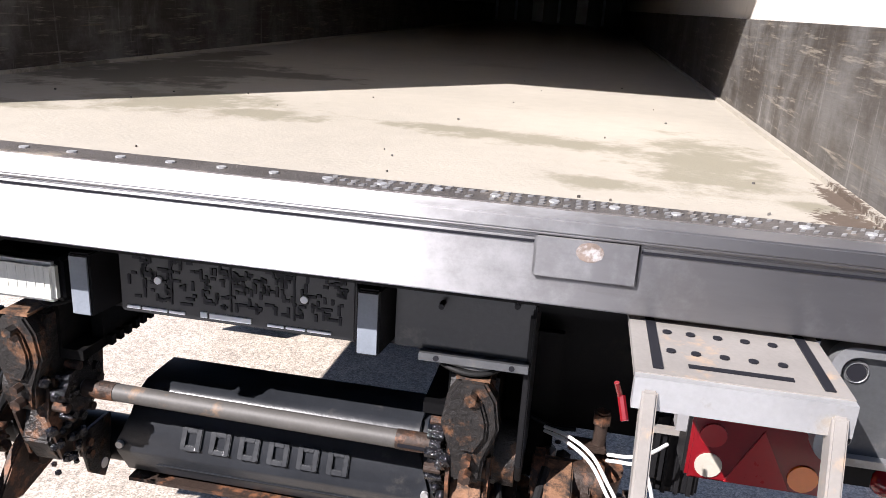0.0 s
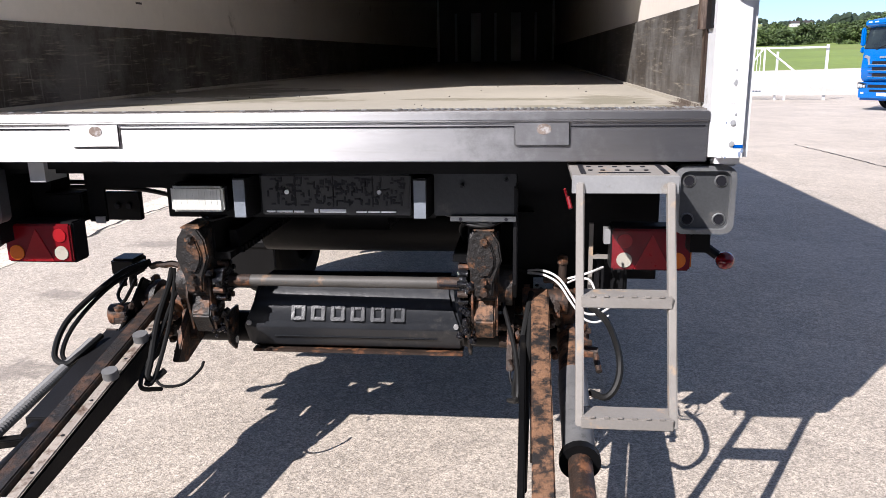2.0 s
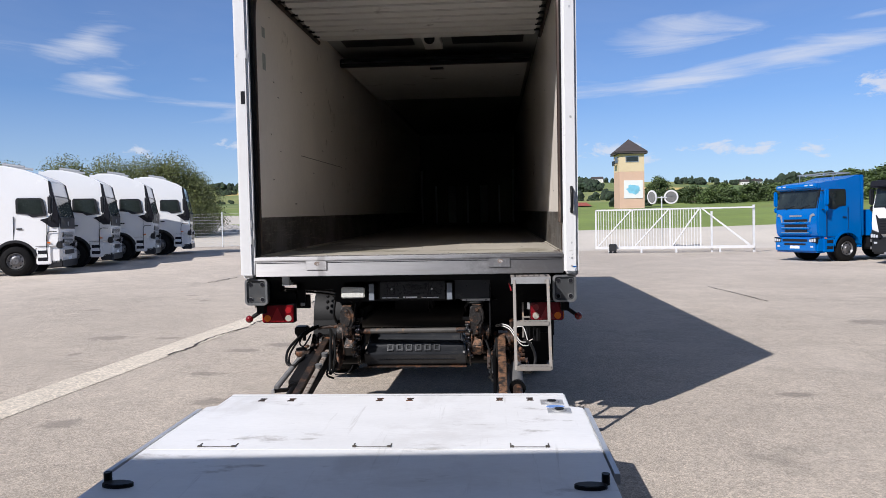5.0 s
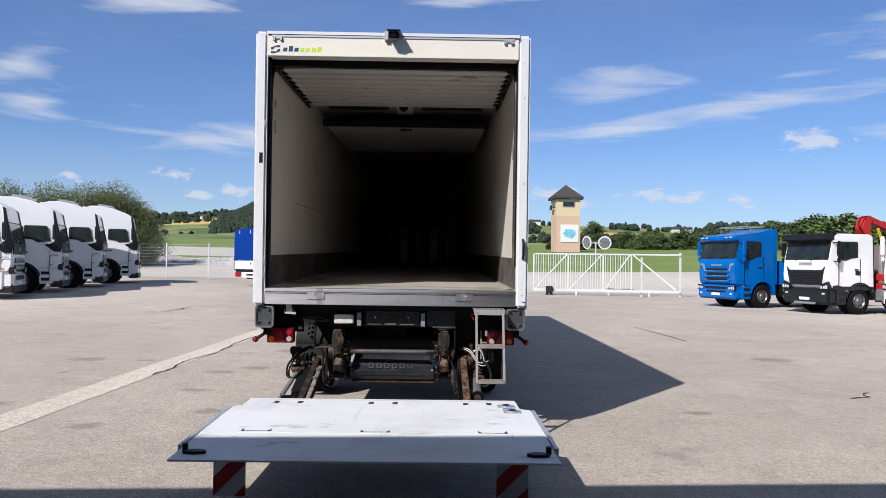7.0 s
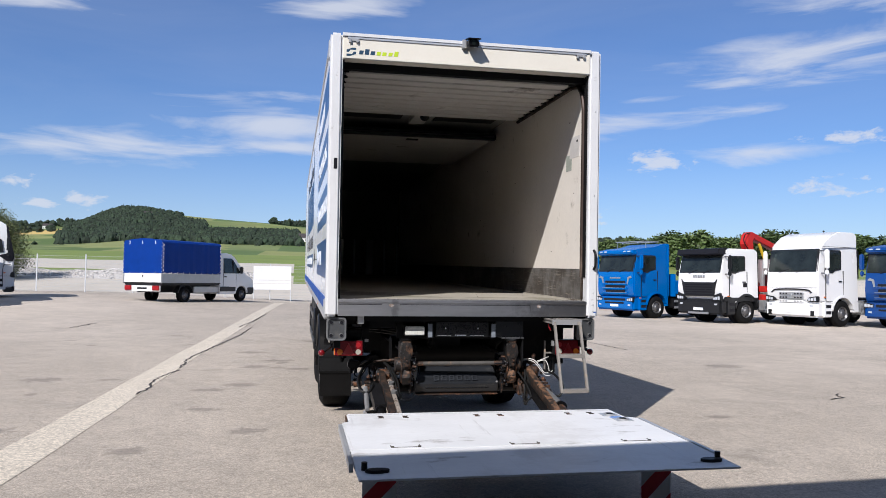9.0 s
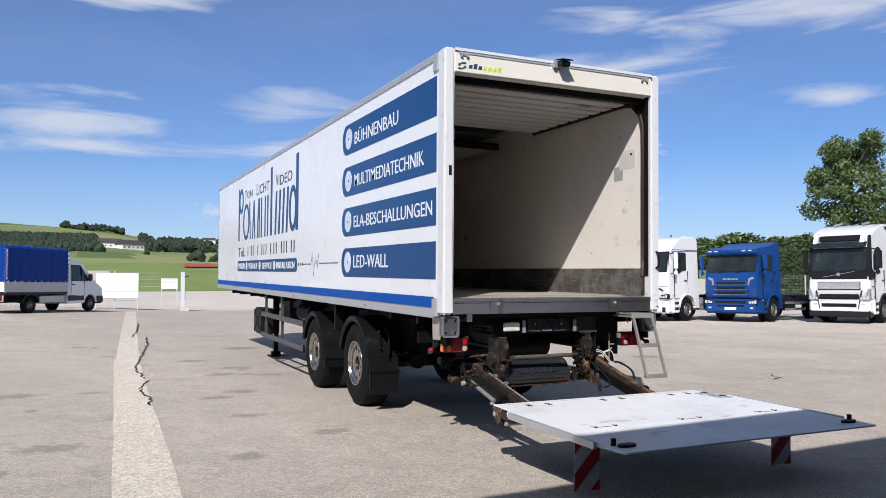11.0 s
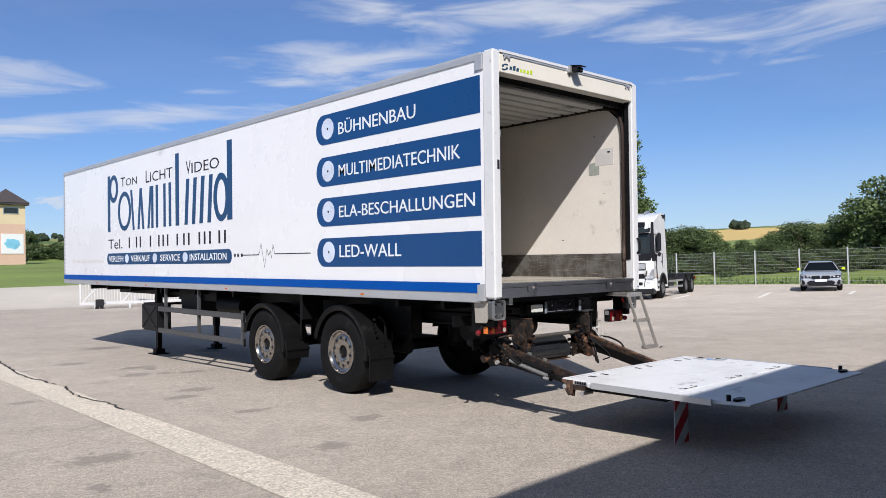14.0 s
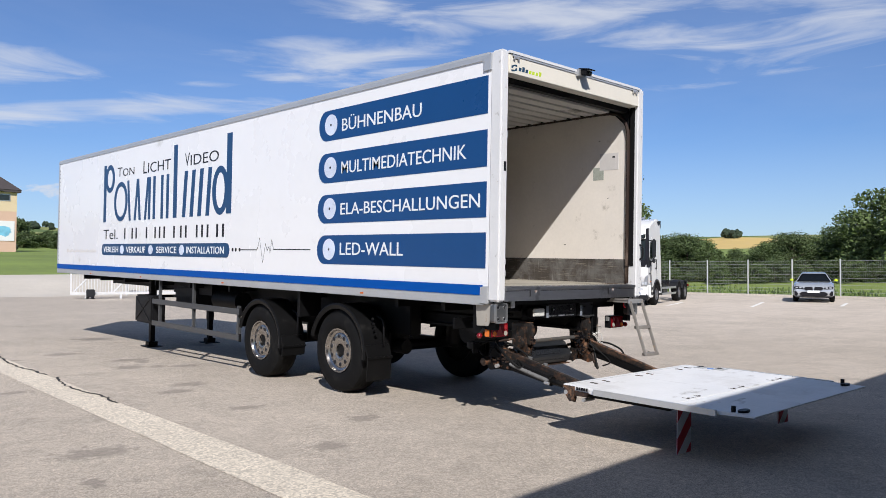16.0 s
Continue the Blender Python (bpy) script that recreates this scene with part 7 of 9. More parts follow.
def truck(m, label, paint, style, cab_len=2.3, low=None, rear="chassis", length=8.0, axles=(5.4,), mirror=None, group="parked trucks", wind=(2.15, 2.9), roof="swept", roof_lights=True):
    """A cab-over truck whose front is at y = 0 and looks along -y, with wheels at z = 0."""
    low, mirror = low or paint, mirror or paint
    t = thing("truck", m, label, "truck", group)
    w0, w1 = wind
    top = [(y, w1 + dz) for y, dz in ROOFS[roof]]
    roof_h = top[-1][1]
    arch = [(1.40 + 0.64 * math.cos(radians(a)), 0.52 + 0.64 * math.sin(radians(a))) for a in range(24, 157, 12)]
    prof = [(0.12, 0.98), (0.03, 1.15), (0.0, 1.5), (0.03, w0 - 0.03), (0.20, w1)] + top + [(cab_len, roof_h - 0.10), (cab_len, 0.98), (2.06, 0.90)] + arch + [(0.74, 0.90)]
    bm = bmesh.new()
    prism(bm, prof, "x", -1.25, 1.25)
    for v in bm.verts:
        if v.co.z > 1.7:
            v.co.x *= 1 - 0.06 * min(1, (v.co.z - 1.7) / 1.8)
        if v.co.y < 0.25:
            v.co.x *= 0.955
    cab = part("cab", bm, paint, t, bevel=0.05, smooth=True)
    # windscreen in its black surround
    bm = bmesh.new()
    prism(bm, [(0.02, w0 - 0.05), (0.195, w1 + 0.01), (0.26, w1 + 0.01), (0.09, w0 - 0.05)], "x", -1.13, 1.13)
    sf = part("screen_surround", bm, M_TGREY, t, bevel=0.02, smooth=True)
    bm = bmesh.new()
    prism(bm, [(0.014, w0), (0.178, w1 - 0.04), (0.24, w1 - 0.04), (0.09, w0)], "x", -1.06, 1.06)
    ws = part("windscreen", bm, M_GLASSDK, sf, bevel=0.012, smooth=True)
    for a in (-0.55, 0.25):
        bm = bmesh.new()
        tube(bm, [(a, 0.0, w0 - 0.05), (a + 0.2, 0.012, w0 + 0.03), (a + 0.5, 0.03, w0 + 0.10)], 0.012, 6)
        part("wiper", bm, M_INK, sf)
    for s in (-1, 1):
        k = 1 - 0.06 * ((w0 + w1) / 2 - 1.7) / 1.8
        xs = s * 1.25 * k
        bm = bmesh.new()
        dz = 0.07 if style == "volvo" else 0.0
        prism(bm, [(0.40, w0 - 0.02 + dz), (0.50, w1 - 0.08 - dz), (0.58, w1 - 0.03 - dz), (1.30, w1 - 0.03 - dz), (1.35, w1 - 0.10 - dz), (1.35, w0 + 0.06 + dz), (1.0, w0 + 0.02 + dz), (0.85, w0 - 0.08 + dz)], "x", xs - s * 0.03, xs + s * 0.004)
        wf = part("window_frame", bm, M_TGREY, t)
        bm = bmesh.new()
        prism(bm, [(0.50, w0 + 0.02 + dz), (0.58, w1 - 0.10 - dz), (1.28, w1 - 0.08 - dz), (1.28, w0 + 0.10 + dz), (1.0, w0 + 0.07 + dz), (0.85, w0 + 0.02 + dz)], "x", xs - s * 0.02, xs + s * 0.009)
        part("side_window", bm, M_GLASSDK, wf)
        seam((s * 1.22, s * 1.2535, 0.405, 0.415, 1.0, w0 - 0.08), t)
        seam((s * 1.20, s * 1.2535, 1.43, 1.44, 1.25, w0 + 0.02), t)
        seam((s * 1.22, s * 1.2535, 0.41, 0.78, 0.995, 1.005), t)
        part("door_handle", boxes((s * 1.24, s * 1.266, 1.16, 1.34, w0 - 0.42, w0 - 0.37)), M_TGREY, t, bevel=0.006)
        mr = part("mirror", boxes((s * 1.34, s * 1.52, 0.16, 0.30, w0 + 0.08, w1 - 0.02)), mirror, t, bevel=0.045, smooth=True)
        part("lower_mirror", boxes((s * 1.35, s * 1.50, 0.17, 0.29, w0 - 0.16, w0 + 0.06)), mirror, mr, bevel=0.04, smooth=True)
        part("mirror_arm", boxes((s * 1.14, s * 1.38, 0.22, 0.26, w1 - 0.10, w1 - 0.06)), M_TGREY, mr)
        part("mirror_arm", boxes((s * 1.18, s * 1.38, 0.22, 0.26, w0 - 0.10, w0 - 0.06)), M_TGREY, mr)
        st = part("step_panel", boxes((s * 1.02, s * 1.252, 0.28, 0.76, 0.38, 0.98)), low, t, bevel=0.03, smooth=True)
        for z in (0.50, 0.74):
            part("step_recess", boxes((s * 1.10, s * 1.256, 0.40, 0.70, z, z + 0.12)), M_INK, st)
        rp = part("rear_skirt", boxes((s * 1.02, s * 1.25, 2.04, cab_len, 0.55, 0.98)), low, t, bevel=0.02)
        # wheel arch lip
        bm = bmesh.new()
        ring = [(1.40 + q * math.cos(radians(a)), 0.52 + q * math.sin(radians(a))) for q, aa in ((0.71, range(8, 173, 12)), (0.615, range(172, 7, -12))) for a in aa]
        prism(bm, ring, "x", s * 0.92, s * 1.275)
        part("wheel_arch", bm, low if style != "volvo" else M_TGREY, t, bevel=0.01)
        bm = bmesh.new()
        cyl(bm, (s * 0.80, 1.40, 0.60), (s * 0.90, 1.40, 0.60), 0.66, seg=24)
        part("arch_liner", bm, M_INK, t)
    # bumper with dark intake and plate
    bp = part("bumper", boxes((-1.2, 1.2, -0.04, 0.5, 0.36, 0.98)), low, t, bevel=0.08, smooth=True)
    part("number_plate", boxes((-0.26, 0.26, -0.052, -0.04, 0.52, 0.63)), M_LETTER, bp)
    if style == "scania":
        for j in range(3):
            part("grille_gap", boxes((-0.66 + 0.02 * j, 0.66 - 0.02 * j, -0.014, 0.05, 1.60 - j * 0.21, 1.70 - j * 0.21)), M_INK, t, bevel=0.012)
            part("grille_bar", boxes((-0.80, 0.80, -0.04, 0.05, 1.50 - j * 0.21, 1.595 - j * 0.21)), paint, t, bevel=0.02)
            part("bar_edge", boxes((-0.78, 0.78, -0.046, -0.038, 1.582 - j * 0.21, 1.594 - j * 0.21)), M_TSILVER, t)
        for j in range(6):
            part("name_bar", boxes((-0.33 + j * 0.115, -0.25 + j * 0.115, -0.012, 0.03, 1.80, 1.87)), M_TSILVER, t)
        for s in (-1, 1):
            bm = bmesh.new()
            prism(bm, [(s * 0.98, 1.93), (s * 1.06, 1.84), (s * 0.88, 1.80), (s * 0.80, 1.52), (s * 0.76, 1.60), (s * 0.80, 1.86)], "y", -0.01, 0.06)
            part("corner_vane", bm, M_TSILVER, t)
        part("lower_intake", boxes((-0.70, 0.70, -0.052, 0.0, 0.80, 0.90)), M_INK, bp)
        part("lower_intake", boxes((-0.60, 0.60, -0.052, 0.0, 0.66, 0.73)), M_INK, bp)
        bm = bmesh.new()
        prism(bm, [(0.06, w1 - 0.02), (-0.04, w1 + 0.06), (0.0, w1 + 0.20), (0.45, w1 + 0.24), (0.40, w1)], "x", -1.13, 1.13)
        vz = part("sun_visor", bm, paint, t, bevel=0.03, smooth=True)
        for x in (-0.9, -0.62, 0.62, 0.9):
            part("visor_lamp", boxes((x - 0.09, x + 0.09, -0.03, 0.02, w1 + 0.10, w1 + 0.16)), M_LAMPGLASS, vz, bevel=0.012)
        lampz = 0.84
    elif style == "iveco":
        bm = bmesh.new()
        prism(bm, [(-0.98, 1.82), (-0.84, 1.68), (0.84, 1.68), (0.98, 1.82), (0.80, 1.10), (-0.80, 1.10)], "y", -0.03, 0.05)
        g = part("grille", bm, M_TGREY, t, bevel=0.015)
        for j in range(5):
            part("grille_bar", boxes((-0.76 + j * 0.01, 0.76 - j * 0.01, -0.05, -0.028, 1.16 + j * 0.1, 1.20 + j * 0.1)), M_INK, g)
        for j in range(5):
            part("name_bar", boxes((-0.32 + j * 0.135, -0.23 + j * 0.135, -0.012, 0.03, 1.88, 1.97)), M_TSILVER, t)
        for s in (-1, 1):
            bm = bmesh.new()
            prism(bm, [(s * 1.17, 1.26), (s * 0.80, 1.14), (s * 0.80, 0.9), (s * 1.19, 0.9)], "y", -0.035, 0.3)
            part("bumper_corner", bm, low, t, bevel=0.02)
            part("lower_side", boxes((s * 1.2, s * 1.262, 0.12, 2.08, 0.90, 1.10)), low, t, bevel=0.03)
            part("door_vent", boxes((s * 1.24, s * 1.257, 1.20, 1.42, 1.50, 1.66)), M_INK, t)
        part("skid_plate", boxes((-0.55, 0.55, -0.06, 0.0, 0.36, 0.46)), M_TSILVER, bp, bevel=0.02)
        bm = bmesh.new()
        prism(bm, [(0.10, w1 + 0.0), (-0.12, w1 + 0.02), (-0.08, w1 + 0.26), (0.42, w1 + 0.30), (0.36, w1)], "x", -1.15, 1.15)
        part("sun_visor", bm, M_INK, t, "black sun visor", bevel=0.03)
        part("cab_edge", boxes((-1.2, 1.2, cab_len - 0.05, cab_len + 0.06, 1.0, roof_h - 0.2)), M_TGREY, t, bevel=0.02)
        lampz = 1.02
    elif style == "renault":
        bm = bmesh.new()
        tube(bm, [(-0.92, -0.005, 1.33), (-0.72, -0.02, 1.43), (0, -0.025, 1.46), (0.72, -0.02, 1.43), (0.92, -0.005, 1.33)], 0.028, 8)
        part("grille_line", bm, M_INK, t)
        for j in range(3):
            g = part("grille_band", boxes((-0.56, 0.56, -0.024, 0.03, 0.92 + j * 0.15, 1.03 + j * 0.15)), M_TSILVER if j else paint, t, bevel=0.012)
            for i in range(8):
                if abs(i - 3.5) > 1:
                    part("grille_slot", boxes((-0.52 + i * 0.135, -0.45 + i * 0.135, -0.028, -0.02, 0.945 + j * 0.15, 1.005 + j * 0.15)), M_INK if j else M_TSILVER, g)
        bm = bmesh.new()
        prism(bm, [(-0.07, 1.17), (0, 1.31), (0.07, 1.17), (0, 1.03)], "y", -0.04, -0.02)
        part("diamond_badge", bm, M_TSILVER, t)
        part("front_seam", boxes((-1.15, 1.15, -0.003, 0.03, 1.515, 1.525)), M_TGREY, t)
        for s in (-1, 1):
            part("black_flap", boxes((s * 1.13, s * 1.2, 2.3, 2.42, 1.9, 3.0)), M_INK, t)
            seam((s * 1.18, s * 1.235, 0.3, cab_len - 0.05, w1 + 0.09, w1 + 0.10), t, "roof_seam")
            part("fog_flap", boxes((s * 0.90, s * 1.06, -0.05, 0.0, 0.42, 0.62)), M_TGREY, bp)
        lampz = 1.06
    else:
        bz = w0 - (0.34 if roof_lights else 0.42)
        part("dark_band", boxes((-1.10, 1.10, -0.012, 0.05, bz, w0 - 0.02)), M_INK, t, bevel=0.02)
        bm = bmesh.new()
        cyl(bm, (0, -0.022, bz + 0.2), (0, -0.01, bz + 0.2), 0.075, seg=18)
        part("round_badge", bm, M_TSILVER, t)
        part("lower_lip", boxes((-1.2, 1.2, -0.06, 0.4, 0.26, 0.54)), M_TGREY, t, bevel=0.04)
        if roof_lights:
            bm = bmesh.new()
            tube(bm, [(-0.62, -0.016, bz + 0.09), (0, -0.02, bz + 0.2), (0.62, -0.016, bz + 0.31)], 0.012, 6)
            part("badge_bar", bm, M_TSILVER, t)
            fr = part("grille_frame", boxes((-0.86, 0.86, -0.012, 0.04, 1.34, 1.72)), M_TGREY, t, bevel=0.03)
            g = part("grille_field", boxes((-0.83, 0.83, -0.026, 0.02, 1.39, 1.69)), M_TSILVER, fr, "pale perforated grille", bevel=0.02)
            for i in range(6):
                part("grille_line", boxes((-0.80, 0.80, -0.029, -0.024, 1.42 + i * 0.045, 1.432 + i * 0.045)), paint, g)
            for j, (za, zb) in enumerate(((0.98, 1.19), (0.64, 0.84))):
                hw = 0.78 - 0.07 * j
                q = part("intake", boxes((-hw, hw, -0.056, 0.02, za, zb)), M_INK, t, bevel=0.03)
                for i in range(3):
                    part("intake_bar", boxes((-hw + 0.05, hw - 0.05, -0.062, -0.05, za + 0.035 + i * 0.06, za + 0.05 + i * 0.06)), M_TGREY, q)
            part("grille_chin", boxes((-0.84, 0.84, -0.05, 0.03, 0.90, 0.965)), paint, t, bevel=0.02)
            for s in (-1, 1):
                bm = bmesh.new()
                prism(bm, [(s * 0.90, 1.34), (s * 0.87, 1.34), (s * 0.74, 0.60), (s * 0.77, 0.60)], "y", -0.058, 0.02)
                part("front_seam", bm, M_TGREY, t)
        else:
            for j, (za, zb) in enumerate(((1.30, 1.50), (1.06, 1.24))):
                g = part("grille_field", boxes((-0.80 + 0.06 * j, 0.80 - 0.06 * j, -0.018, 0.04, za, zb)), M_TGREY, t, bevel=0.02)
                for i in range(4):
                    part("grille_bar", boxes((-0.74 + 0.06 * j, 0.74 - 0.06 * j, -0.026, -0.016, za + 0.02 + i * 0.045, za + 0.04 + i * 0.045)), M_TSILVER, g)
            part("lower_intake", boxes((-0.70, 0.70, -0.052, 0.0, 0.70, 0.86)), M_INK, bp, bevel=0.01)
        for s in (-1, 1):
            # black pillar that wraps round the corner of the cab
            bm = bmesh.new()
            prism(bm, [(0.03, w0 - 0.36), (0.0, w0 - 0.02), (0.17, w1), (0.26, w1 + 0.45), (0.34, w1 + 0.50), (0.30, w1 + 0.1), (0.22, w0 + 0.15), (0.26, w0), (0.62, w0 - 0.10), (0.52, w0 - 0.16), (0.26, w0 - 0.36)], "x", s * 1.12, s * 1.246)
            for v in bm.verts:
                v.co.x *= 1 - 0.06 * max(0, min(1, (v.co.z - 1.7) / 1.8))
                if v.co.y < 0.10:
                    v.co.x *= 0.965
            part("black_pillar", bm, M_INK, t, bevel=0.01)
            bm = bmesh.new()
            prism(bm, [(1.7, roof_h - 0.12), (cab_len + 0.15, roof_h - 0.05), (cab_len + 0.15, roof_h - 0.40), (2.05, roof_h - 0.36)], "x", s * 1.13, s * 1.18)
            part("roof_vane", bm, M_INK if roof_lights else paint, t)
            bm = bmesh.new()
            tube(bm, [(s * 0.55, 1.2, roof_h + 0.0), (s * 0.55, 1.9, roof_h + 0.10)], 0.045, 8)
            part("air_horn", bm, M_TSILVER, t)
            bm = bmesh.new()
            ring = [(s * 1.235, 0.10, 1.5), (s * 1.25, 0.38, 1.46), (s * 1.255, 0.42, 1.0), (s * 1.255, 0.40, 0.55)]
            tube(bm, ring, 0.012, 6)
            part("corner_seam", bm, M_INK, t)
        if roof_lights:
            bm = bmesh.new()
            prism(bm, [(0.14, w1 + 0.02), (-0.06, w1 + 0.0), (-0.02, w1 + 0.20), (0.30, w1 + 0.24)], "x", -1.04, 1.04)
            part("sun_visor", bm, M_GLASSDK, t, "dark sun visor", bevel=0.015)
            part("roof_light_panel", boxes((-0.80, 0.80, 0.16, 0.36, w1 + 0.26, w1 + 0.50)), M_INK, t, bevel=0.03)
            for x in (-0.92, 0.92):
                bm = bmesh.new()
                prism(bm, [(-0.04, w1 + 0.16), (0.0, w1 + 0.30), (0.2, w1 + 0.58), (0.4, w1 + 0.62), (0.3, w1 + 0.2)], "x", x - 0.08, x + 0.08)
                part("visor_bracket", bm, paint, t, bevel=0.02)
        lampz = 1.02
    for s in (-1, 1):
        bm = bmesh.new()
        if style == "volvo" and roof_lights:
            prism(bm, [(s * 0.90, lampz - 0.16), (s * 1.20, lampz - 0.06), (s * 1.20, lampz + 0.40), (s * 1.10, lampz + 0.34), (s * 1.02, lampz + 0.06)], "y", -0.055, 0.12)
        else:
            prism(bm, [(s * 0.74, lampz - 0.06), (s * 1.19, lampz - 0.10), (s * 1.20, lampz + 0.14), (s * 0.82, lampz + 0.08)], "y", -0.055, 0.12)
        hl = part("headlamp", bm, M_TSILVER if style == "volvo" and roof_lights else M_TGREY, t, bevel=0.02)
        for j in range(3):
            part("lamp_glass", boxes((s * (0.82 + j * 0.12), s * (0.92 + j * 0.12), -0.066, -0.05, lampz - 0.05, lampz + 0.05 + j * 0.02)), M_LAMPGLASS, hl, bevel=0.012)
        part("fog_lamp", boxes((s * 0.86, s * 1.02, -0.05, 0.0, lampz - 0.28, lampz - 0.19)), M_LAMPGLASS, bp, bevel=0.012)
        part("turn_lamp", boxes((s * 1.235, s * 1.258, 0.30, 0.40, lampz + 0.08, lampz + 0.12)), M_ORANGE, t)
    if style in ("scania", "renault"):
        for x in ((-0.75, 0.75) if style == "renault" else (-0.5, 0.5)):
            bm = bmesh.new()
            ball(bm, (x, 0.95, roof_h + 0.02), 0.045, 1)
            part("roof_lamp", bm, M_TGREY if style == "renault" else M_LAMPGLASS, t)
    # frame, tanks and wheels
    for s in (-1, 1):
        part("frame_rail", boxes((s * 0.37, s * 0.45, 0.6, length, 0.72, 0.98)), M_TGREY, t)
        small_wheel(t, s * 1.24, 1.40, 0.51, s)
        for y in axles:
            small_wheel(t, s * 1.24, y, 0.51, s)
            if rear != "flat":
                bm = bmesh.new()
                prism(bm, [(y + 0.62 * math.cos(radians(a)), 0.52 + 0.62 * math.sin(radians(a))) for a in range(20, 161, 20)] + [(y + 0.57 * math.cos(radians(a)), 0.52 + 0.57 * math.sin(radians(a))) for a in range(160, 19, -20)], "x", s * 0.85, s * 1.24)
                part("mudguard", bm, M_TGREY, t)
        tk = part("fuel_tank", boxes((s * 0.62, s * 1.2, 2.62, 3.75, 0.45, 1.02)), M_TSILVER if style in ("renault", "iveco") else M_TGREY, t, bevel=0.09, smooth=True)
        for y in (2.85, 3.5):
            part("tank_strap", boxes((s * 0.62, s * 1.206, y, y + 0.05, 0.444, 1.026)), M_TGREY, tk)
        for z in (0.45, 0.74):
            part("rail_guard", boxes((s * 1.21, s * 1.24, 2.55, axles[0] - 0.7, z, z + 0.10)), M_TSILVER, t)
        part("rear_lamp", boxes((s * 0.75, s * 1.15, length - 0.02, length + 0.03, 0.78, 0.92)), M_REDDK, t)
    for y in (2.5, 3.9, length - 0.1):
        part("cross_member", boxes((-0.37, 0.37, y, y + 0.1, 0.75, 0.93)), M_TGREY, t)
    if rear == "flat":
        fb = part("flatbed", boxes((-1.25, 1.25, 2.62, length, 1.0, 1.12)), M_TGREY, t)
        part("headboard", boxes((-1.25, 1.25, 2.56, 2.62, 1.0, 2.05)), paint, fb, bevel=0.01)
        for s in (-1, 1):
            part("drop_side", boxes((s * 1.22, s * 1.26, 2.62, length, 1.12, 1.75)), paint, fb, bevel=0.008)
            for j in range(3):
                for zz in (1.35, 1.65):
                    part("side_bar", boxes((s * 1.26, s * 1.268, 3.2 + j * 0.55, 3.55 + j * 0.55, zz, zz + 0.16)), M_TNAVY, fb)
            part("side_fairing", boxes((s * 0.9, s * 1.2, cab_len - 0.02, cab_len + 0.14, 1.0, roof_h - 0.02)), paint, t, bevel=0.03)
        rk = part("roof_rack", boxes((-0.95, 0.95, 0.9, 0.94, roof_h + 0.05, roof_h + 0.09), (-0.95, 0.95, cab_len - 0.3, cab_len - 0.26, roof_h + 0.05, roof_h + 0.09), (-0.95, -0.91, 0.9, cab_len - 0.26, roof_h + 0.05, roof_h + 0.09), (0.91, 0.95, 0.9, cab_len - 0.26, roof_h + 0.05, roof_h + 0.09), (-0.93, -0.91, 1.0, 1.03, roof_h - 0.35, roof_h + 0.06), (0.91, 0.93, 1.0, 1.03, roof_h - 0.35, roof_h + 0.06)), M_TSILVER, t)
    elif rear == "crane":
        cr = part("crane_column", boxes((-0.22, 0.22, 2.7, 3.1, 1.0, 3.0)), M_CRANE, t, "red loading crane column", bevel=0.04)
        bm = bmesh.new()
        prism(bm, [(2.80, 3.0), (2.62, 3.40), (2.78, 3.82), (3.02, 3.90), (3.25, 3.80), (3.05, 3.5), (3.1, 3.0)], "x", -0.2, 0.2)
        part("crane_knuckle", bm, M_CRANE, cr, bevel=0.03)
        bm = bmesh.new()
        prism(bm, [(2.95, 3.90), (3.15, 3.86), (5.3, 3.15), (5.25, 2.90), (3.2, 3.55)], "x", -0.16, 0.16)
        bo = part("crane_boom", bm, M_CRANE, cr, bevel=0.03)
        for s in (-1, 1):
            part("mark_bar", boxes((s * 0.16, s * 0.166, 4.3, 4.85, 3.19, 3.29)), M_LETTER, bo)
        for k in range(3):
            bm = bmesh.new()
            tube(bm, [(0.25, 2.7, 3.1), (0.30 + 0.04 * k, 2.35 - 0.05 * k, 3.45), (0.28, 2.45, 3.75), (0.2, 2.85, 3.85)], 0.02, 6)
            part("crane_hose", bm, M_CABLE, cr)
        for z, h in ((0.95, 0.25), (1.3, 0.25)):
            part("stabiliser", boxes((-1.25, 1.25, 2.7, 2.95, z, z + h)), M_CRANE, cr, bevel=0.02)
        for s in (-1, 1):
            part("stabiliser_leg", boxes((s * 1.08, s * 1.25, 2.72, 2.9, 0.5, 1.55)), M_TSILVER, cr, bevel=0.02)
        bm = bmesh.new()
        prism(bm, [(3.2, 3.35), (3.3, 3.40), (3.6, 2.80), (3.5, 2.75)], "x", 0.3, 0.36)
        part("hazard_bar", bm, M_YELLOW, cr)
        fb = part("flatbed", boxes((-1.25, 1.25, 3.3, length, 1.05, 1.2)), M_TSILVER, t)
        for s in (-1, 1):
            part("drop_side", boxes((s * 1.22, s * 1.26, 3.35, length, 1.2, 2.0)), M_TSILVER, fb, bevel=0.008)
        part("bed_headboard", boxes((-1.2, 1.2, 3.3, 3.36, 1.2, 2.7)), M_TSILVER, fb)
        for j in range(5):
            part("headboard_rib", boxes((-1.0 + j * 0.46, -0.9 + j * 0.46, 3.27, 3.3, 1.25, 2.65)), M_RAIL, fb)
    else:
        for k, d in enumerate(((-0.5, 0.5, 4.4, min(6.2, length - 0.8), 0.98, 1.12), (-0.55, -0.3, 2.5, 3.4, 0.98, 1.25), (0.2, 0.55, 2.45, 3.0, 0.98, 1.3))):
            part("deck_gear", boxes(d), M_TGREY, t, bevel=0.02)
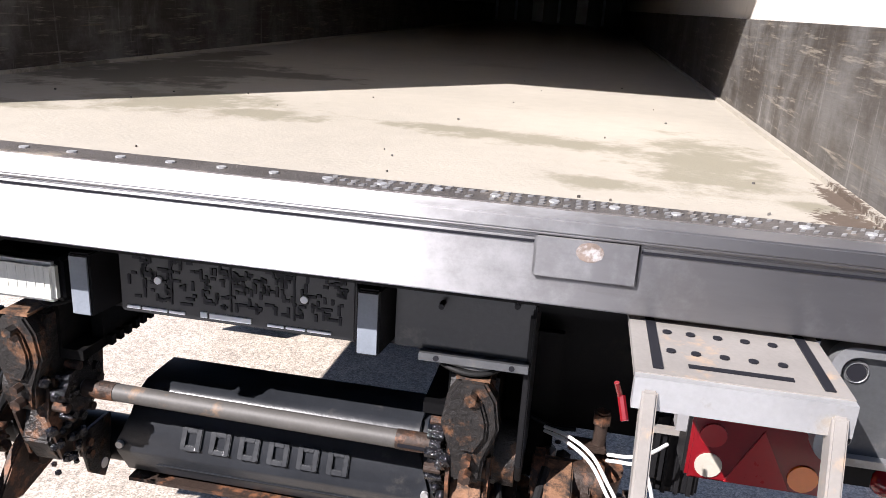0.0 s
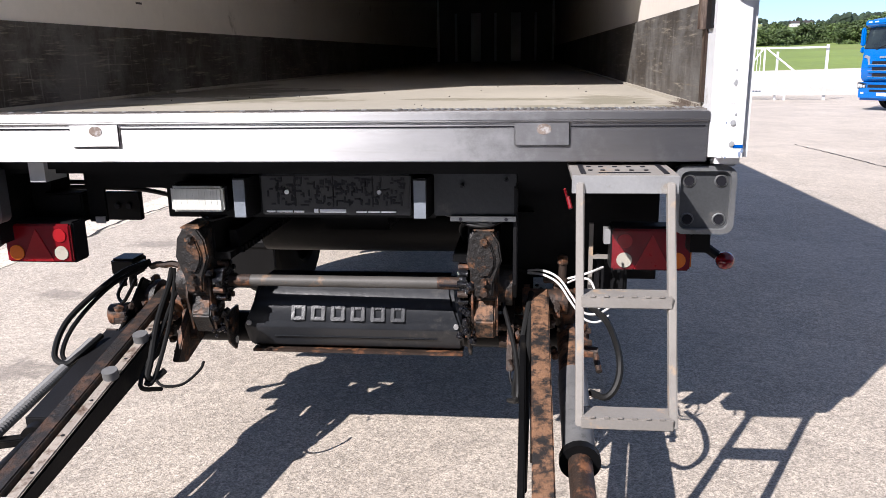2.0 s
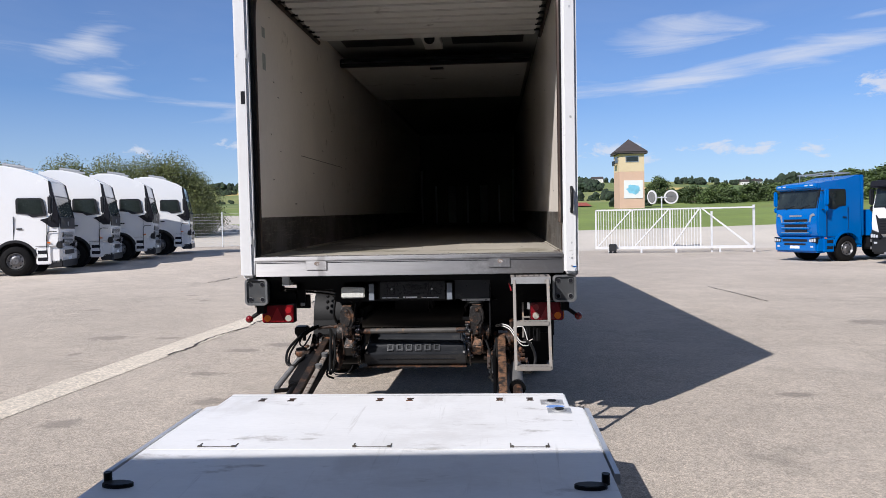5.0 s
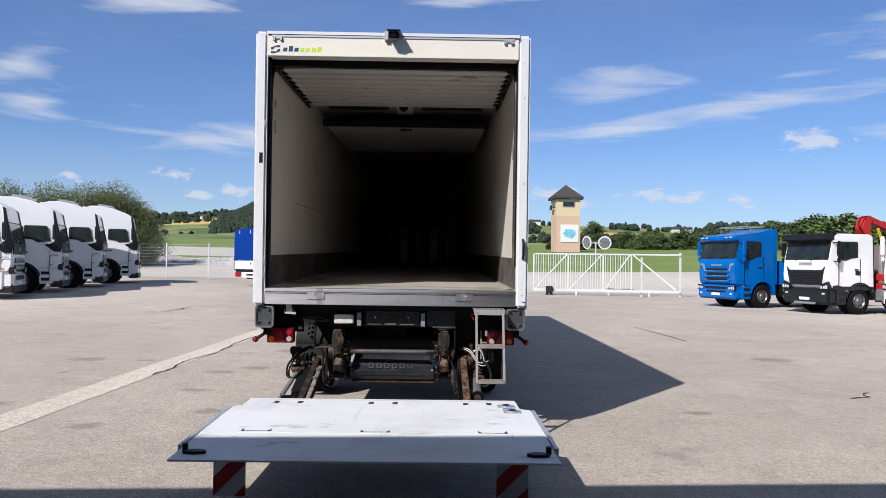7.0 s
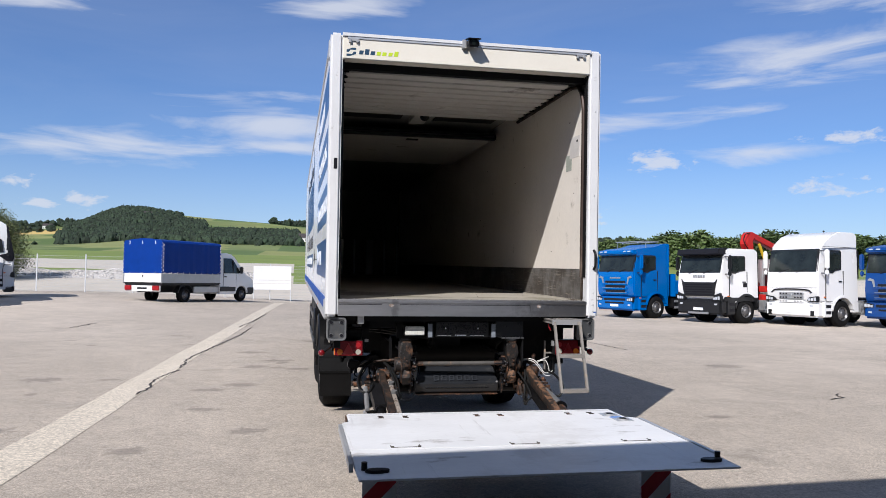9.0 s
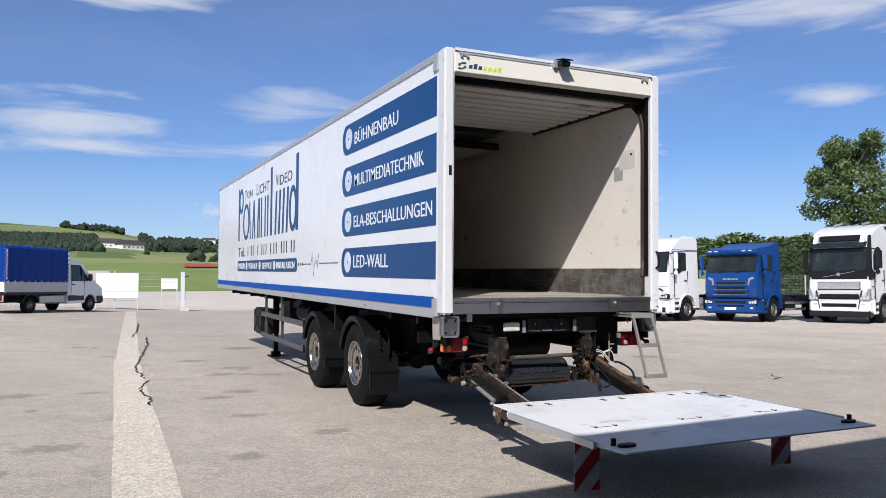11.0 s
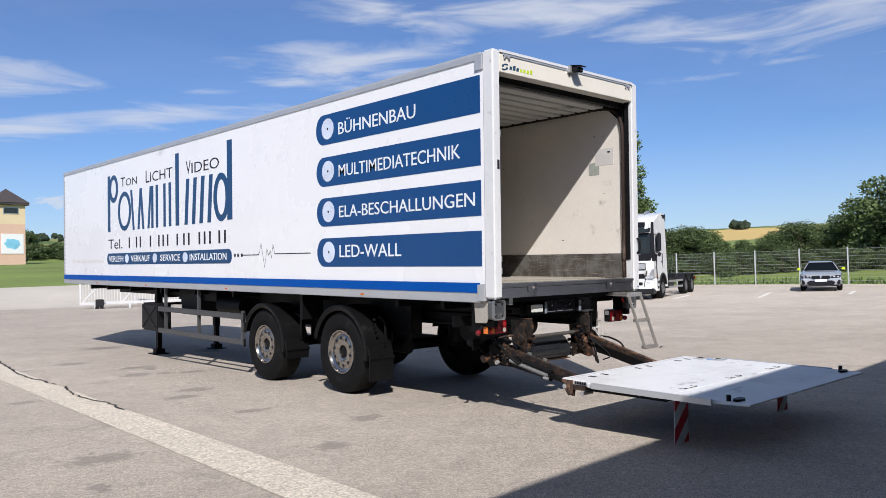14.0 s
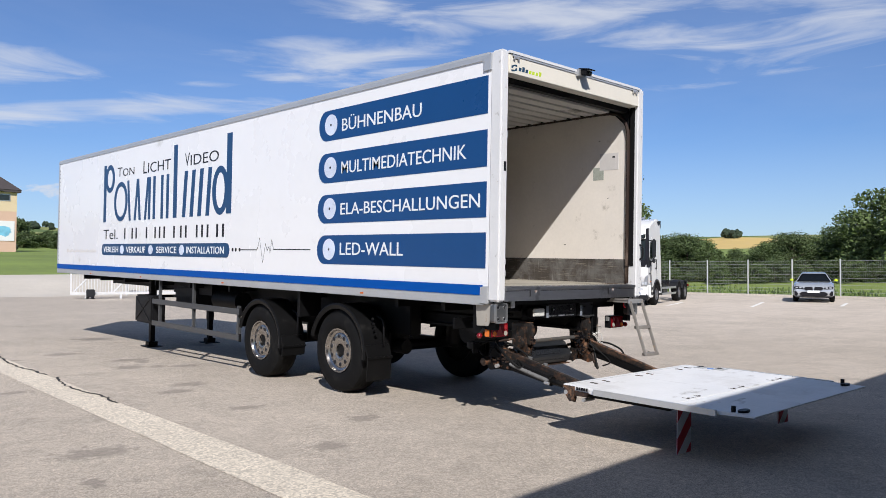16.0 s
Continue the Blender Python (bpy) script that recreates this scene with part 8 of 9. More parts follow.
        for y in (4.0, length - 0.6):
            part("twist_bar", boxes((-1.2, 1.2, y, y + 0.1, 0.98, 1.1)), M_TGREY, t)
    return t


def by_wheel(x, y, phi, s, axle=1.40):
    """The pose that sets a truck's front wheel on side s at (x, y)."""
    o = Matrix.Rotation(radians(phi), 3, "Z") @ Vector((s * 1.05, axle * 0.965, 0))
    return pose(x - o.x, y - o.y, ground_z(x, y), 0, 0, phi) @ Matrix.Scale(0.965, 4)


truck(by_wheel(14.1, 24.8, -70, 1), "azure blue flatbed truck with a roof rack parked on the yard", M_TBLUE, "scania", 2.12, rear="flat", length=8.4, axles=(5.0, 6.4))
truck(by_wheel(16.05, 21.0, -73, 1), "white truck with black lower front and a red loading crane", M_TWHITE, "iveco", 2.1, low=M_TGREY, rear="crane", length=8.6, axles=(5.6, 6.95), mirror=M_TGREY, wind=(2.10, 2.80), roof="flat")
truck(by_wheel(18.8, 19.0, -74, 1), "white high-roof truck tractor with pale grille parked in a row", M_TWHITE, "renault", 2.35, rear="chassis", length=7.6, axles=(5.2,), wind=(2.17, 3.03), roof="high")
truck(by_wheel(21.5, 16.9, -72, 1), "royal blue truck with a barred grille parked in a row", M_TNAVY, "scania", 2.2, rear="chassis", length=8.2, axles=(5.4, 6.75))
truck(by_wheel(24.3, 14.0, -73, 1), "white high-roof truck chassis with a dark screen band", M_TWHITE, "volvo", 2.3, rear="chassis", length=8.6, axles=(6.0, 7.35), mirror=M_TGREY, wind=(2.14, 3.10), roof="tall")
# the row of white trucks across the yard
for x, y in ((-14.86, 29.1), (-14.9, 25.3), (-15.0, 21.9), (-15.0, 18.5)):
    truck(by_wheel(x, y, 108, -1), "white high-roof truck tractor with dark mirrors in a row", M_TWHITE, "volvo", 2.35, rear="chassis", length=6.4, axles=(5.0,), mirror=M_TGREY, group="row of white trucks", wind=(2.0, 2.75), roof="tall", roof_lights=False)


# ---- pickup van with a blue tarpaulin, and a parked car ----
def tarp_van(m):
    v = thing("pickup_van", m, "white pickup van with a royal blue tarpaulin over its bed", "van")
    prof = [(0.0, 0.42), (-0.02, 0.80), (0.05, 1.02), (0.22, 1.14), (0.70, 1.28), (1.30, 2.02), (1.55, 2.17), (1.9, 2.22), (2.36, 2.20), (2.42, 2.0), (2.42, 0.36), (1.35, 0.36)] + [(0.92 + 0.40 * math.cos(radians(a)), 0.33 + 0.40 * math.sin(radians(a))) for a in range(10, 171, 20)] + [(0.5, 0.38)]
    bm = bmesh.new()
    prism(bm, prof, "x", -0.98, 0.98)
    for q in bm.verts:
        if q.co.z > 1.25:
            q.co.x *= 1 - 0.13 * (q.co.z - 1.25)
        if q.co.y < 0.3:
            q.co.x *= 0.93
    part("cab", bm, M_TWHITE, v, bevel=0.05, smooth=True)
    bm = bmesh.new()
    prism(bm, [(0.74, 1.31), (1.29, 1.99), (1.33, 1.99), (0.78, 1.31)], "x", -0.84, 0.84)
    part("windscreen", bm, M_GLASSDK, v)
    for s in (-1, 1):
        bm = bmesh.new()
        prism(bm, [(1.02, 1.36), (1.43, 1.86), (1.56, 1.98), (2.12, 1.98), (2.12, 1.30), (1.12, 1.30)], "x", s * 0.90, s * 0.972)
        for q in bm.verts:
            q.co.x *= 1 - 0.10 * max(0, q.co.z - 1.30)
        part("side_window", bm, M_GLASSDK, v)
        part("window_post", boxes((s * 0.93, s * 0.974, 1.50, 1.53, 1.31, 1.90)), M_TGREY, v)
        part("mirror", boxes((s * 0.97, s * 1.14, 0.98, 1.12, 1.30, 1.62)), M_TGREY, v, bevel=0.04)
        part("door_seam", boxes((s * 0.97, s * 0.983, 2.2, 2.21, 0.5, 1.9)), M_TGREY, v)
        part("door_seam", boxes((s * 0.97, s * 0.983, 1.32, 1.33, 0.62, 1.30)), M_TGREY, v)
        part("door_handle", boxes((s * 0.975, s * 1.0, 1.98, 2.16, 1.12, 1.17)), M_TGREY, v, bevel=0.01)
        part("side_cladding", boxes((s * 0.95, s * 0.995, 1.36, 2.40, 0.48, 0.70)), M_TGREY, v, bevel=0.015)
        part("wheel_trim", boxes((s * 0.93, s * 0.992, 0.04, 0.50, 0.38, 0.66)), M_TGREY, v, bevel=0.02)
        part("headlamp", boxes((s * 0.55, s * 0.90, -0.02, 0.22, 0.84, 1.03)), M_LAMPGLASS, v, bevel=0.03)
        for y in (0.92, 4.62):
            small_wheel(v, s * 0.99, y, 0.345, s, 0.345, 0.22)
        part("drop_side", boxes((s * 1.01, s * 1.05, 2.5, 6.0, 0.86, 1.24)), M_TSILVER, v, "grey aluminium drop side", bevel=0.008)
        part("side_rail", boxes((s * 1.0, s * 1.056, 2.5, 6.02, 0.82, 0.858)), M_TGREY, v)
        part("corner_post", boxes((s * 1.0, s * 1.058, 5.99, 6.05, 0.84, 1.25)), M_TSILVER, v, bevel=0.006)
        bm = bmesh.new()
        ring = [(4.62 + q * math.cos(radians(a)), 0.36 + q * math.sin(radians(a))) for q, aa in ((0.47, range(10, 171, 16)), (0.43, range(170, 9, -16))) for a in aa]
        prism(bm, ring, "x", s * 0.76, s * 1.02)
        part("wheel_guard", bm, M_TGREY, v)
        part("side_skirt", boxes((s * 0.84, s * 0.90, 2.45, 4.0, 0.44, 0.70)), M_TSILVER, v, bevel=0.02)
        part("tail_lamp", boxes((s * 0.58, s * 0.93, 6.02, 6.09, 0.55, 0.74)), M_RED, v, "red tail lamp", bevel=0.015)
    part("front_bumper", boxes((-0.93, 0.93, -0.04, 0.3, 0.33, 0.62)), M_TGREY, v, bevel=0.05)
    part("bed", boxes((-1.0, 1.0, 2.5, 6.0, 0.76, 0.84)), M_TGREY, v)
    tg = part("tailgate", boxes((-1.0, 1.0, 6.0, 6.04, 0.87, 1.24)), M_TWHITE, v, "white tailgate", bevel=0.008)
    part("latch", boxes((-0.05, 0.0, 6.038, 6.06, 1.08, 1.17)), M_TGREY, tg)
    part("frame", boxes((-0.4, -0.3, 2.4, 5.9, 0.45, 0.75), (0.3, 0.4, 2.4, 5.9, 0.45, 0.75)), M_TGREY, v)
    part("crossbar", boxes((-0.95, 0.95, 5.9, 5.98, 0.74, 0.84)), M_TGREY, v)
    part("rear_underrun", boxes((-0.94, 0.94, 5.96, 6.03, 0.50, 0.74)), M_TWHITE, v, bevel=0.01)
    plate = part("number_plate", boxes((-0.42, 0.42, 6.03, 6.045, 0.56, 0.70)), M_LETTER, v)
    part("plate_bar", boxes((-0.26, 0.26, 6.045, 6.049, 0.595, 0.665)), M_INK, plate)
    # the cover: a loose cloth that sags between its hoops
    rng = random.Random(3)
    sect = [(-1.055, 1.25), (-1.06, 1.6), (-1.062, 2.1), (-1.055, 2.52), (-0.98, 2.60), (-0.5, 2.66), (0, 2.69), (0.5, 2.66), (0.98, 2.60), (1.055, 2.52), (1.062, 2.1), (1.06, 1.6), (1.055, 1.25)]
    bm = bmesh.new()
    rings = []
    for k in range(21):
        sag = 0.012 * math.sin(k * math.pi / 2.5) ** 2
        scallop = 0.03 * (k % 2)
        rings.append([bm.verts.new((x - math.copysign(sag, x) * (abs(x) > 1) + rng.uniform(-0.004, 0.004), 2.5 + k * 0.1775, z + (scallop if z < 1.3 else -sag if z > 2.55 else 0))) for x, z in sect])
    for p, q in zip(rings, rings[1:]):
        for i in range(len(sect) - 1):
            bm.faces.new((p[i], p[i + 1], q[i + 1], q[i]))
    bm.faces.new(rings[0])
    bm.faces.new(rings[-1][::-1])
    bmesh.ops.recalc_face_normals(bm, faces=bm.faces[:])
    tp = part("tarpaulin", bm, M_TARP, v, "royal blue tarpaulin cover with white lacing")
    for s in (-1, 1):
        for y in (6.0, 2.56):
            bm = bmesh.new()
            for k in range(7):
                z = 1.30 + k * 0.17
                tube(bm, [(s * 1.03, y + 0.058 if y > 4 else y, z), (s * 1.07, y - 0.03, z + 0.085), (s * 1.03, y + 0.058 if y > 4 else y, z + 0.17)], 0.011, 5)
            part("lacing", bm, M_LETTER, tp)
        bm = bmesh.new()
        for k in range(10):
            box(bm, s * 1.05, s * 1.068, 2.67 + k * 0.355, 2.69 + k * 0.355, 1.22, 1.30)
        part("eyelet_row", bm, M_LETTER, tp)
    for x in (-0.7, 0, 0.7):
        part("strap", boxes((x, x + 0.028, 6.045, 6.06, 2.44, 2.58)), M_LETTER, tp)
        part("strap", boxes((x, x + 0.022, 6.045, 6.06, 1.24, 1.30)), M_LETTER, tp)
    return v


vo = Matrix.Rotation(radians(145), 3, "Z") @ Vector((-0.968, 1.012, 0))
tarp_van(pose(-4.3 - vo.x, 33.95 - vo.y, ground_z(-5.0, 32.5), 0, 0, 145) @ Matrix.Scale(1.1, 4))


def estate_car(m):
    c = thing("estate_car", m, "silver estate car with yellow mirrors parked at the fence", "car")
    M_CAR = mat("silver_car_paint", (0.50, 0.53, 0.57), 0.25, 0.3, vary=0.05, scale=2, coat=0.8)
    M_CARGLASS = mat("dark_car_glass", (0.006, 0.008, 0.011), 0.12, vary=0.3, scale=3)
    M_CARGLASS.node_tree.nodes["Principled BSDF"].inputs["Specular IOR Level"].default_value = 0.12
    prof = [(0.06, 0.24), (0.0, 0.34), (-0.02, 0.56), (0.03, 0.69), (0.20, 0.79), (0.75, 0.90), (1.45, 0.98), (4.5, 1.0), (4.68, 0.9), (4.7, 0.4), (4.6, 0.24)] + [(3.7 + 0.36 * math.cos(radians(a)), 0.33 + 0.36 * math.sin(radians(a))) for a in range(-10, 191, 20)] + [(0.9 + 0.36 * math.cos(radians(a)), 0.33 + 0.36 * math.sin(radians(a))) for a in range(-10, 191, 20)]
    bm = bmesh.new()
    prism(bm, prof, "x", -0.91, 0.91)
    for q in bm.verts:
        if q.co.y < 0.3:
            q.co.x *= 0.93
        if q.co.z > 0.85 and q.co.y < 4.6:
            q.co.x *= 0.95
    part("body", bm, M_CAR, c, bevel=0.07, smooth=True)
    bm = bmesh.new()
    prism(bm, [(1.35, 0.95), (2.05, 1.36), (2.6, 1.42), (4.0, 1.38), (4.55, 0.98)], "x", -0.80, 0.80)
    for q in bm.verts:
        if q.co.z > 1.2:
            q.co.x *= 0.70
    cabn = part("cabin", bm, M_CAR, c, bevel=0.05, smooth=True)
    bm = bmesh.new()
    prism(bm, [(1.35, 0.975), (2.0, 1.355), (2.03, 1.345), (1.42, 0.965)], "x", -0.75, 0.75)
    for q in bm.verts:
        if q.co.z > 1.2:
            q.co.x *= 0.70
    part("windscreen", bm, M_CARGLASS, cabn)
    for s in (-1, 1):
        bm = bmesh.new()
        prism(bm, [(1.7, 1.02), (2.15, 1.31), (3.9, 1.31), (4.3, 1.02)], "x", s * 0.70, s * 0.81)
        for q in bm.verts:
            if q.co.z > 1.2:
                q.co.x *= 0.77
        part("side_window", bm, M_CARGLASS, cabn)
        part("mirror", boxes((s * 0.90, s * 1.06, 1.45, 1.58, 0.98, 1.10)), mat("neon_yellow_mirror", (0.62, 0.75, 0.03), 0.35), c, "neon yellow mirror", bevel=0.03)
        hl = bmesh.new()
        prism(hl, [(s * 0.44, 0.62), (s * 0.83, 0.66), (s * 0.84, 0.735), (s * 0.70, 0.755), (s * 0.44, 0.70)], "y", -0.045, 0.2)
        lampp = part("headlamp", hl, M_INK, c, bevel=0.015)
        for xx in (0.56, 0.72):
            part("headlamp_lens", boxes((s * (xx - 0.05), s * (xx + 0.05), -0.055, -0.04, 0.655, 0.715)), M_LAMPGLASS, lampp, bevel=0.012)
        kg = bmesh.new()
        prism(kg, [(s * 0.02, 0.57), (s * 0.34, 0.57), (s * 0.42, 0.65), (s * 0.36, 0.73), (s * 0.05, 0.73)], "y", -0.06, 0.05)
        part("kidney_grille", kg, M_INK, c, bevel=0.012)
        ai = bmesh.new()
        prism(ai, [(s * 0.72, 0.30), (s * 0.82, 0.32), (s * 0.82, 0.52), (s * 0.76, 0.54), (s * 0.66, 0.40)], "y", -0.04, 0.1)
        part("air_intake", ai, M_INK, c, bevel=0.01)
        for y in (0.9, 3.7):
            small_wheel(c, s * 0.90, y, 0.33, s, 0.33, 0.22)
    lg = bmesh.new()
    prism(lg, [(-0.50, 0.28), (0.50, 0.28), (0.62, 0.40), (0.48, 0.50), (-0.48, 0.50), (-0.62, 0.40)], "y", -0.05, 0.05)
    part("lower_grille", lg, M_INK, c, bevel=0.015)
    part("front_lip", boxes((-0.80, 0.80, -0.045, 0.1, 0.22, 0.26)), M_INK, c, bevel=0.01)
    part("number_plate", boxes((-0.26, 0.26, -0.068, -0.05, 0.45, 0.56)), M_LETTER, c)
    return c


estate_car(pose(30.75, 9.4, ground_z(31.6, 9.7), 0, 0, -69))


# ---- fences, gate, tower and distant houses ----
M_POSTG = mat("galvanised_fence_steel", (0.62, 0.63, 0.63), 0.45, 0.25, vary=0.1, scale=5)
M_MESH = mat("grey_fence_wire", (0.46, 0.47, 0.465), 0.5, 0.3, vary=0.1)
M_GATE = mat("white_gate_paint", (0.62, 0.62, 0.61), 0.4, vary=0.06, scale=3)
M_BOARD = mat("white_board", (0.76, 0.76, 0.75), 0.5, vary=0.04)


def fence_section(m, span=2.55, height=2.05):
    f = thing("fence_panel", m, "grey wire mesh fence panel with a steel post", "fence", "fence round the yard")
    part("post", boxes((-0.03, 0.03, -0.03, 0.03, -0.1, height + 0.08)), M_POSTG, f)
    bm = bmesh.new()
    for k in range(11):
        z = 0.08 + k * (height - 0.1) / 10
        box(bm, 0.03, span - 0.03, -0.006, 0.006, z - 0.005, z + 0.005)
    for k in range(1, 24):
        x = span * k / 24
        box(bm, x - 0.0011, x + 0.0011, -0.0011, 0.0011, 0.05, height)
    tagged(part("wire_mesh", bm, M_MESH, f), kind="stuff")
    return f


first = fence_section(pose(38.1, 34.4, ground_z(38.1, 34.4), 0, 0, -90))
for k in range(1, 24):
    y = 34.4 - k * 2.62
    copy_thing(first, pose(38.1, y, ground_z(38.1, y), 0, 0, -90))
for k in range(20):
    x = -52 + k * 2.58
    copy_thing(first, pose(x, 40.2, ground_z(x, 40.2), 0, 0, 0))
for k in range(8):
    x = 17.2 + k * 2.58
    copy_thing(first, pose(x, 38.9, ground_z(x, 38.9), 0, 0, -8))
kerb = part("kerb", boxes((37.5, 37.75, -30, 36, 0.0, 0.24)), M_ROAD, None, bevel=0.02)
tagged(kerb, "pale concrete kerb along the fence", "kerb", kind="structure")
for x0, x1, z0, z1 in ((-3.95, -1.75, 0.85, 2.25), (-0.55, 0.35, 1.35, 1.95)):
    sb = thing("white_board", pose(0, 40.05, 0), "plain white board fixed to the wire fence", "sign")
    part("panel", boxes((x0, x1, -0.03, 0.0, z0, z1)), M_BOARD, sb)
    part("panel_lines", boxes(*[(x0 + 0.05, x1 - 0.05, -0.036, -0.03, z, z + 0.03) for z in (z0 + 0.35, z0 + 0.55)]), M_FAINT, sb)
    for xx in (x0, x1 - 0.06):
        part("support", boxes((xx, xx + 0.06, 0.0, 0.06, z0 - 0.9, z1)), M_POSTG, sb)
gp = thing("gate_post", pose(0.65, 40.2, ground_z(0.6, 40.2)), "thick white steel gate post on a plinth", "gate post")
part("post", boxes((-0.11, 0.11, -0.11, 0.11, 0, 2.25)), M_GATE, gp, bevel=0.01)
part("plinth", boxes((-0.16, 0.34, -0.16, 0.16, -0.1, 0.22)), M_ROAD, gp)
part("latch", boxes((0.1, 0.3, -0.03, 0.03, 1.95, 2.02), (0.1, 0.14, -0.04, 0.04, 0.6, 1.4)), M_TGREY, gp)

gate = thing("sliding_gate", pose(6.2, 37.0, ground_z(8, 37), 0, 0, -12.5), "white barred sliding gate with diagonal braces, slid open", "gate")
GL, GH = 8.15, 2.38
part("top_rail", boxes((0, GL, -0.04, 0.04, GH - 0.08, GH)), M_GATE, gate)
part("bottom_rail", boxes((0, GL, -0.06, 0.06, 0.22, 0.36)), M_GATE, gate)
for x in (0.0, 1.95, 3.9, 5.45):
    part("upright", boxes((x, x + 0.08, -0.04, 0.04, 0.3, GH)), M_GATE, gate)
for k in range(38):
    x = 0.16 + k * 0.139
    part("bar", boxes((x, x + 0.028, -0.014, 0.014, 0.34, GH - 0.08)), M_GATE, gate)
for xa, xb in ((0.1, 1.95), (2.05, 3.9), (4.0, 5.45)):
    bm = bmesh.new()
    prism(bm, [(xa, 0.36), (xa + 0.09, 0.36), (xb, GH - 0.08), (xb - 0.09, GH - 0.08)], "y", -0.05, -0.02)
    part("brace", bm, M_GATE, gate)
bm = bmesh.new()
prism(bm, [(5.55, GH - 0.08), (5.65, GH - 0.08), (7.95, 0.42), (7.85, 0.36)], "y", -0.04, 0.0)
part("brace", bm, M_GATE, gate)
part("end_post", boxes((GL - 0.08, GL + 0.04, 0.06, 0.18, 0.0, GH + 0.08)), M_POSTG, gate)
part("mid_post", boxes((6.0, 6.1, 0.08, 0.16, 0.0, GH - 0.2)), M_POSTG, gate)
for x in (0.7, 2.4, 4.2, 6.4):
    part("roller_stand", boxes((x, x + 0.1, -0.08, 0.08, -0.05, 0.22)), M_POSTG, gate)
mt = part("gate_motor", boxes((0.75, 1.15, -0.32, -0.08, 0.1, 0.5)), M_TGREY, gate, "dark gate motor box", bevel=0.03)
for x in (0.82, 1.05):
    bm = bmesh.new()
    cyl(bm, (x, -0.2, 0.02), (x, -0.1, 0.02), 0.1, seg=14)
    part("motor_wheel", bm, M_TGREY, mt)

mp_ = thing("traffic_mirror", pose(10.7, 41.2, ground_z(10.7, 41.2)), "two round traffic mirrors with white rims on a pole", "mirror")
bm = bmesh.new()
cyl(bm, (0, 0, 0), (0, 0, 3.2), 0.04, seg=10)
part("pole", bm, M_POSTG, mp_)
for x, tilt_ in ((-0.55, 62), (0.55, 18)):
    n = Vector((math.sin(radians(-tilt_)), -math.cos(radians(tilt_)), -0.1)).normalized()
    c = Vector((x, -0.05, 3.15))
    bm = bmesh.new()
    cyl(bm, c, c + n * 0.05, 0.42, 0.42, 26)
    rim_ = part("mirror_rim", bm, M_GATE, mp_, "white rim")
    bm = bmesh.new()
    cyl(bm, c + n * 0.05, c + n * 0.06, 0.33, 0.33, 26)
    part("mirror_glass", bm, mat("convex_mirror", (0.35, 0.37, 0.38), 0.08, 0.9, vary=0.05), rim_)
part("mirror_arm", boxes((-0.5, 0.5, -0.03, 0.03, 3.1, 3.16)), M_POSTG, mp_)

# transformer tower beyond the road
M_PLASTER = mat("cream_plaster", (0.66, 0.53, 0.34), 0.85, vary=0.06, scale=0.4)
M_PINK = mat("salmon_plaster", (0.62, 0.42, 0.31), 0.85, vary=0.06, scale=0.4)
M_ROOFDK = mat("dark_roof_tiles", (0.06, 0.05, 0.05), 0.8, vary=0.2, scale=1.5, bump=0.4, bump_scale=8)
M_MAP = mat("pale_blue_map_print", (0.20, 0.50, 0.66), 0.5, vary=0.3, scale=0.8)
TX, TY = 24.0, 129.3
tz = 3.0
tower = thing("transformer_tower", pose(TX, TY, tz, 0, 0, 4) @ Matrix.Diagonal((0.86, 0.86, 0.93, 1)), "cream and salmon plastered tower with a dark hipped roof", "tower")
part("lower_wall", boxes((-2.45, 2.45, -2.45, 2.45, -1, 8.0)), M_PINK, tower)
part("upper_wall", boxes((-2.46, 2.46, -2.46, 2.46, 8.0, 11.2)), M_PLASTER, tower)
part("eaves", boxes((-3.0, 3.0, -3.0, 3.0, 11.2, 11.6)), M_ROOFDK, tower)
bm = bmesh.new()
bmesh.ops.create_cone(bm, cap_ends=True, segments=4, radius1=4.35, radius2=0.05, depth=2.5, matrix=Matrix.Translation((0, 0, 12.85)) @ Matrix.Rotation(radians(45), 4, "Z"))
part("roof", bm, M_ROOFDK, tower)
for a in (0, -90):
    rm = Matrix.Rotation(radians(a), 4, "Z")
    bm = boxes((-1.25, 1.35, -2.52, -2.44, 9.7, 10.85))
    bmesh.ops.transform(bm, matrix=rm, verts=bm.verts)
    wf = part("window", bm, M_TSILVER, tower)
    bm = boxes((-1.1, 1.2, -2.55, -2.51, 9.83, 10.72))
    bmesh.ops.transform(bm, matrix=rm, verts=bm.verts)
    part("pane", bm, M_GLASSDK, wf)
sg_ = part("map_board", boxes((-1.6, 2.1, -2.56, -2.46, 3.1, 6.4)), M_BOARD, tower, "white board with a pale blue map shape")
rnd = random.Random(21)
blob = [(0.25 + (1.35 if abs(math.cos(a)) > 0.6 else 0.95) * math.cos(a) * rnd.uniform(0.78, 1.1), 4.75 + 1.05 * math.sin(a) * rnd.uniform(0.7, 1.1)) for a in [2 * math.pi * k / 26 for k in range(26)]]
bm = bmesh.new()
prism(bm, blob, "y", -2.575, -2.561)
part("map_shape", bm, M_MAP, sg_)
part("vent", boxes((-2.2, -1.6, -2.52, -2.44, 0.4, 1.2)), M_TGREY, tower)
part("insulator_rack", boxes((-3.2, -2.46, -1.2, -1.1, 9.6, 9.7), (-3.2, -2.46, 0.6, 0.7, 9.6, 9.7), (-3.2, -3.1, -1.2, 0.7, 9.2, 10.1)), M_TGREY, tower)
part("line_bracket", boxes((-3.6, 0, -3.06, -3.0, 11.25, 11.35)), M_TGREY, tower)

M_HOUSE = mat("white_house_plaster", (0.74, 0.72, 0.68), 0.8, vary=0.05)


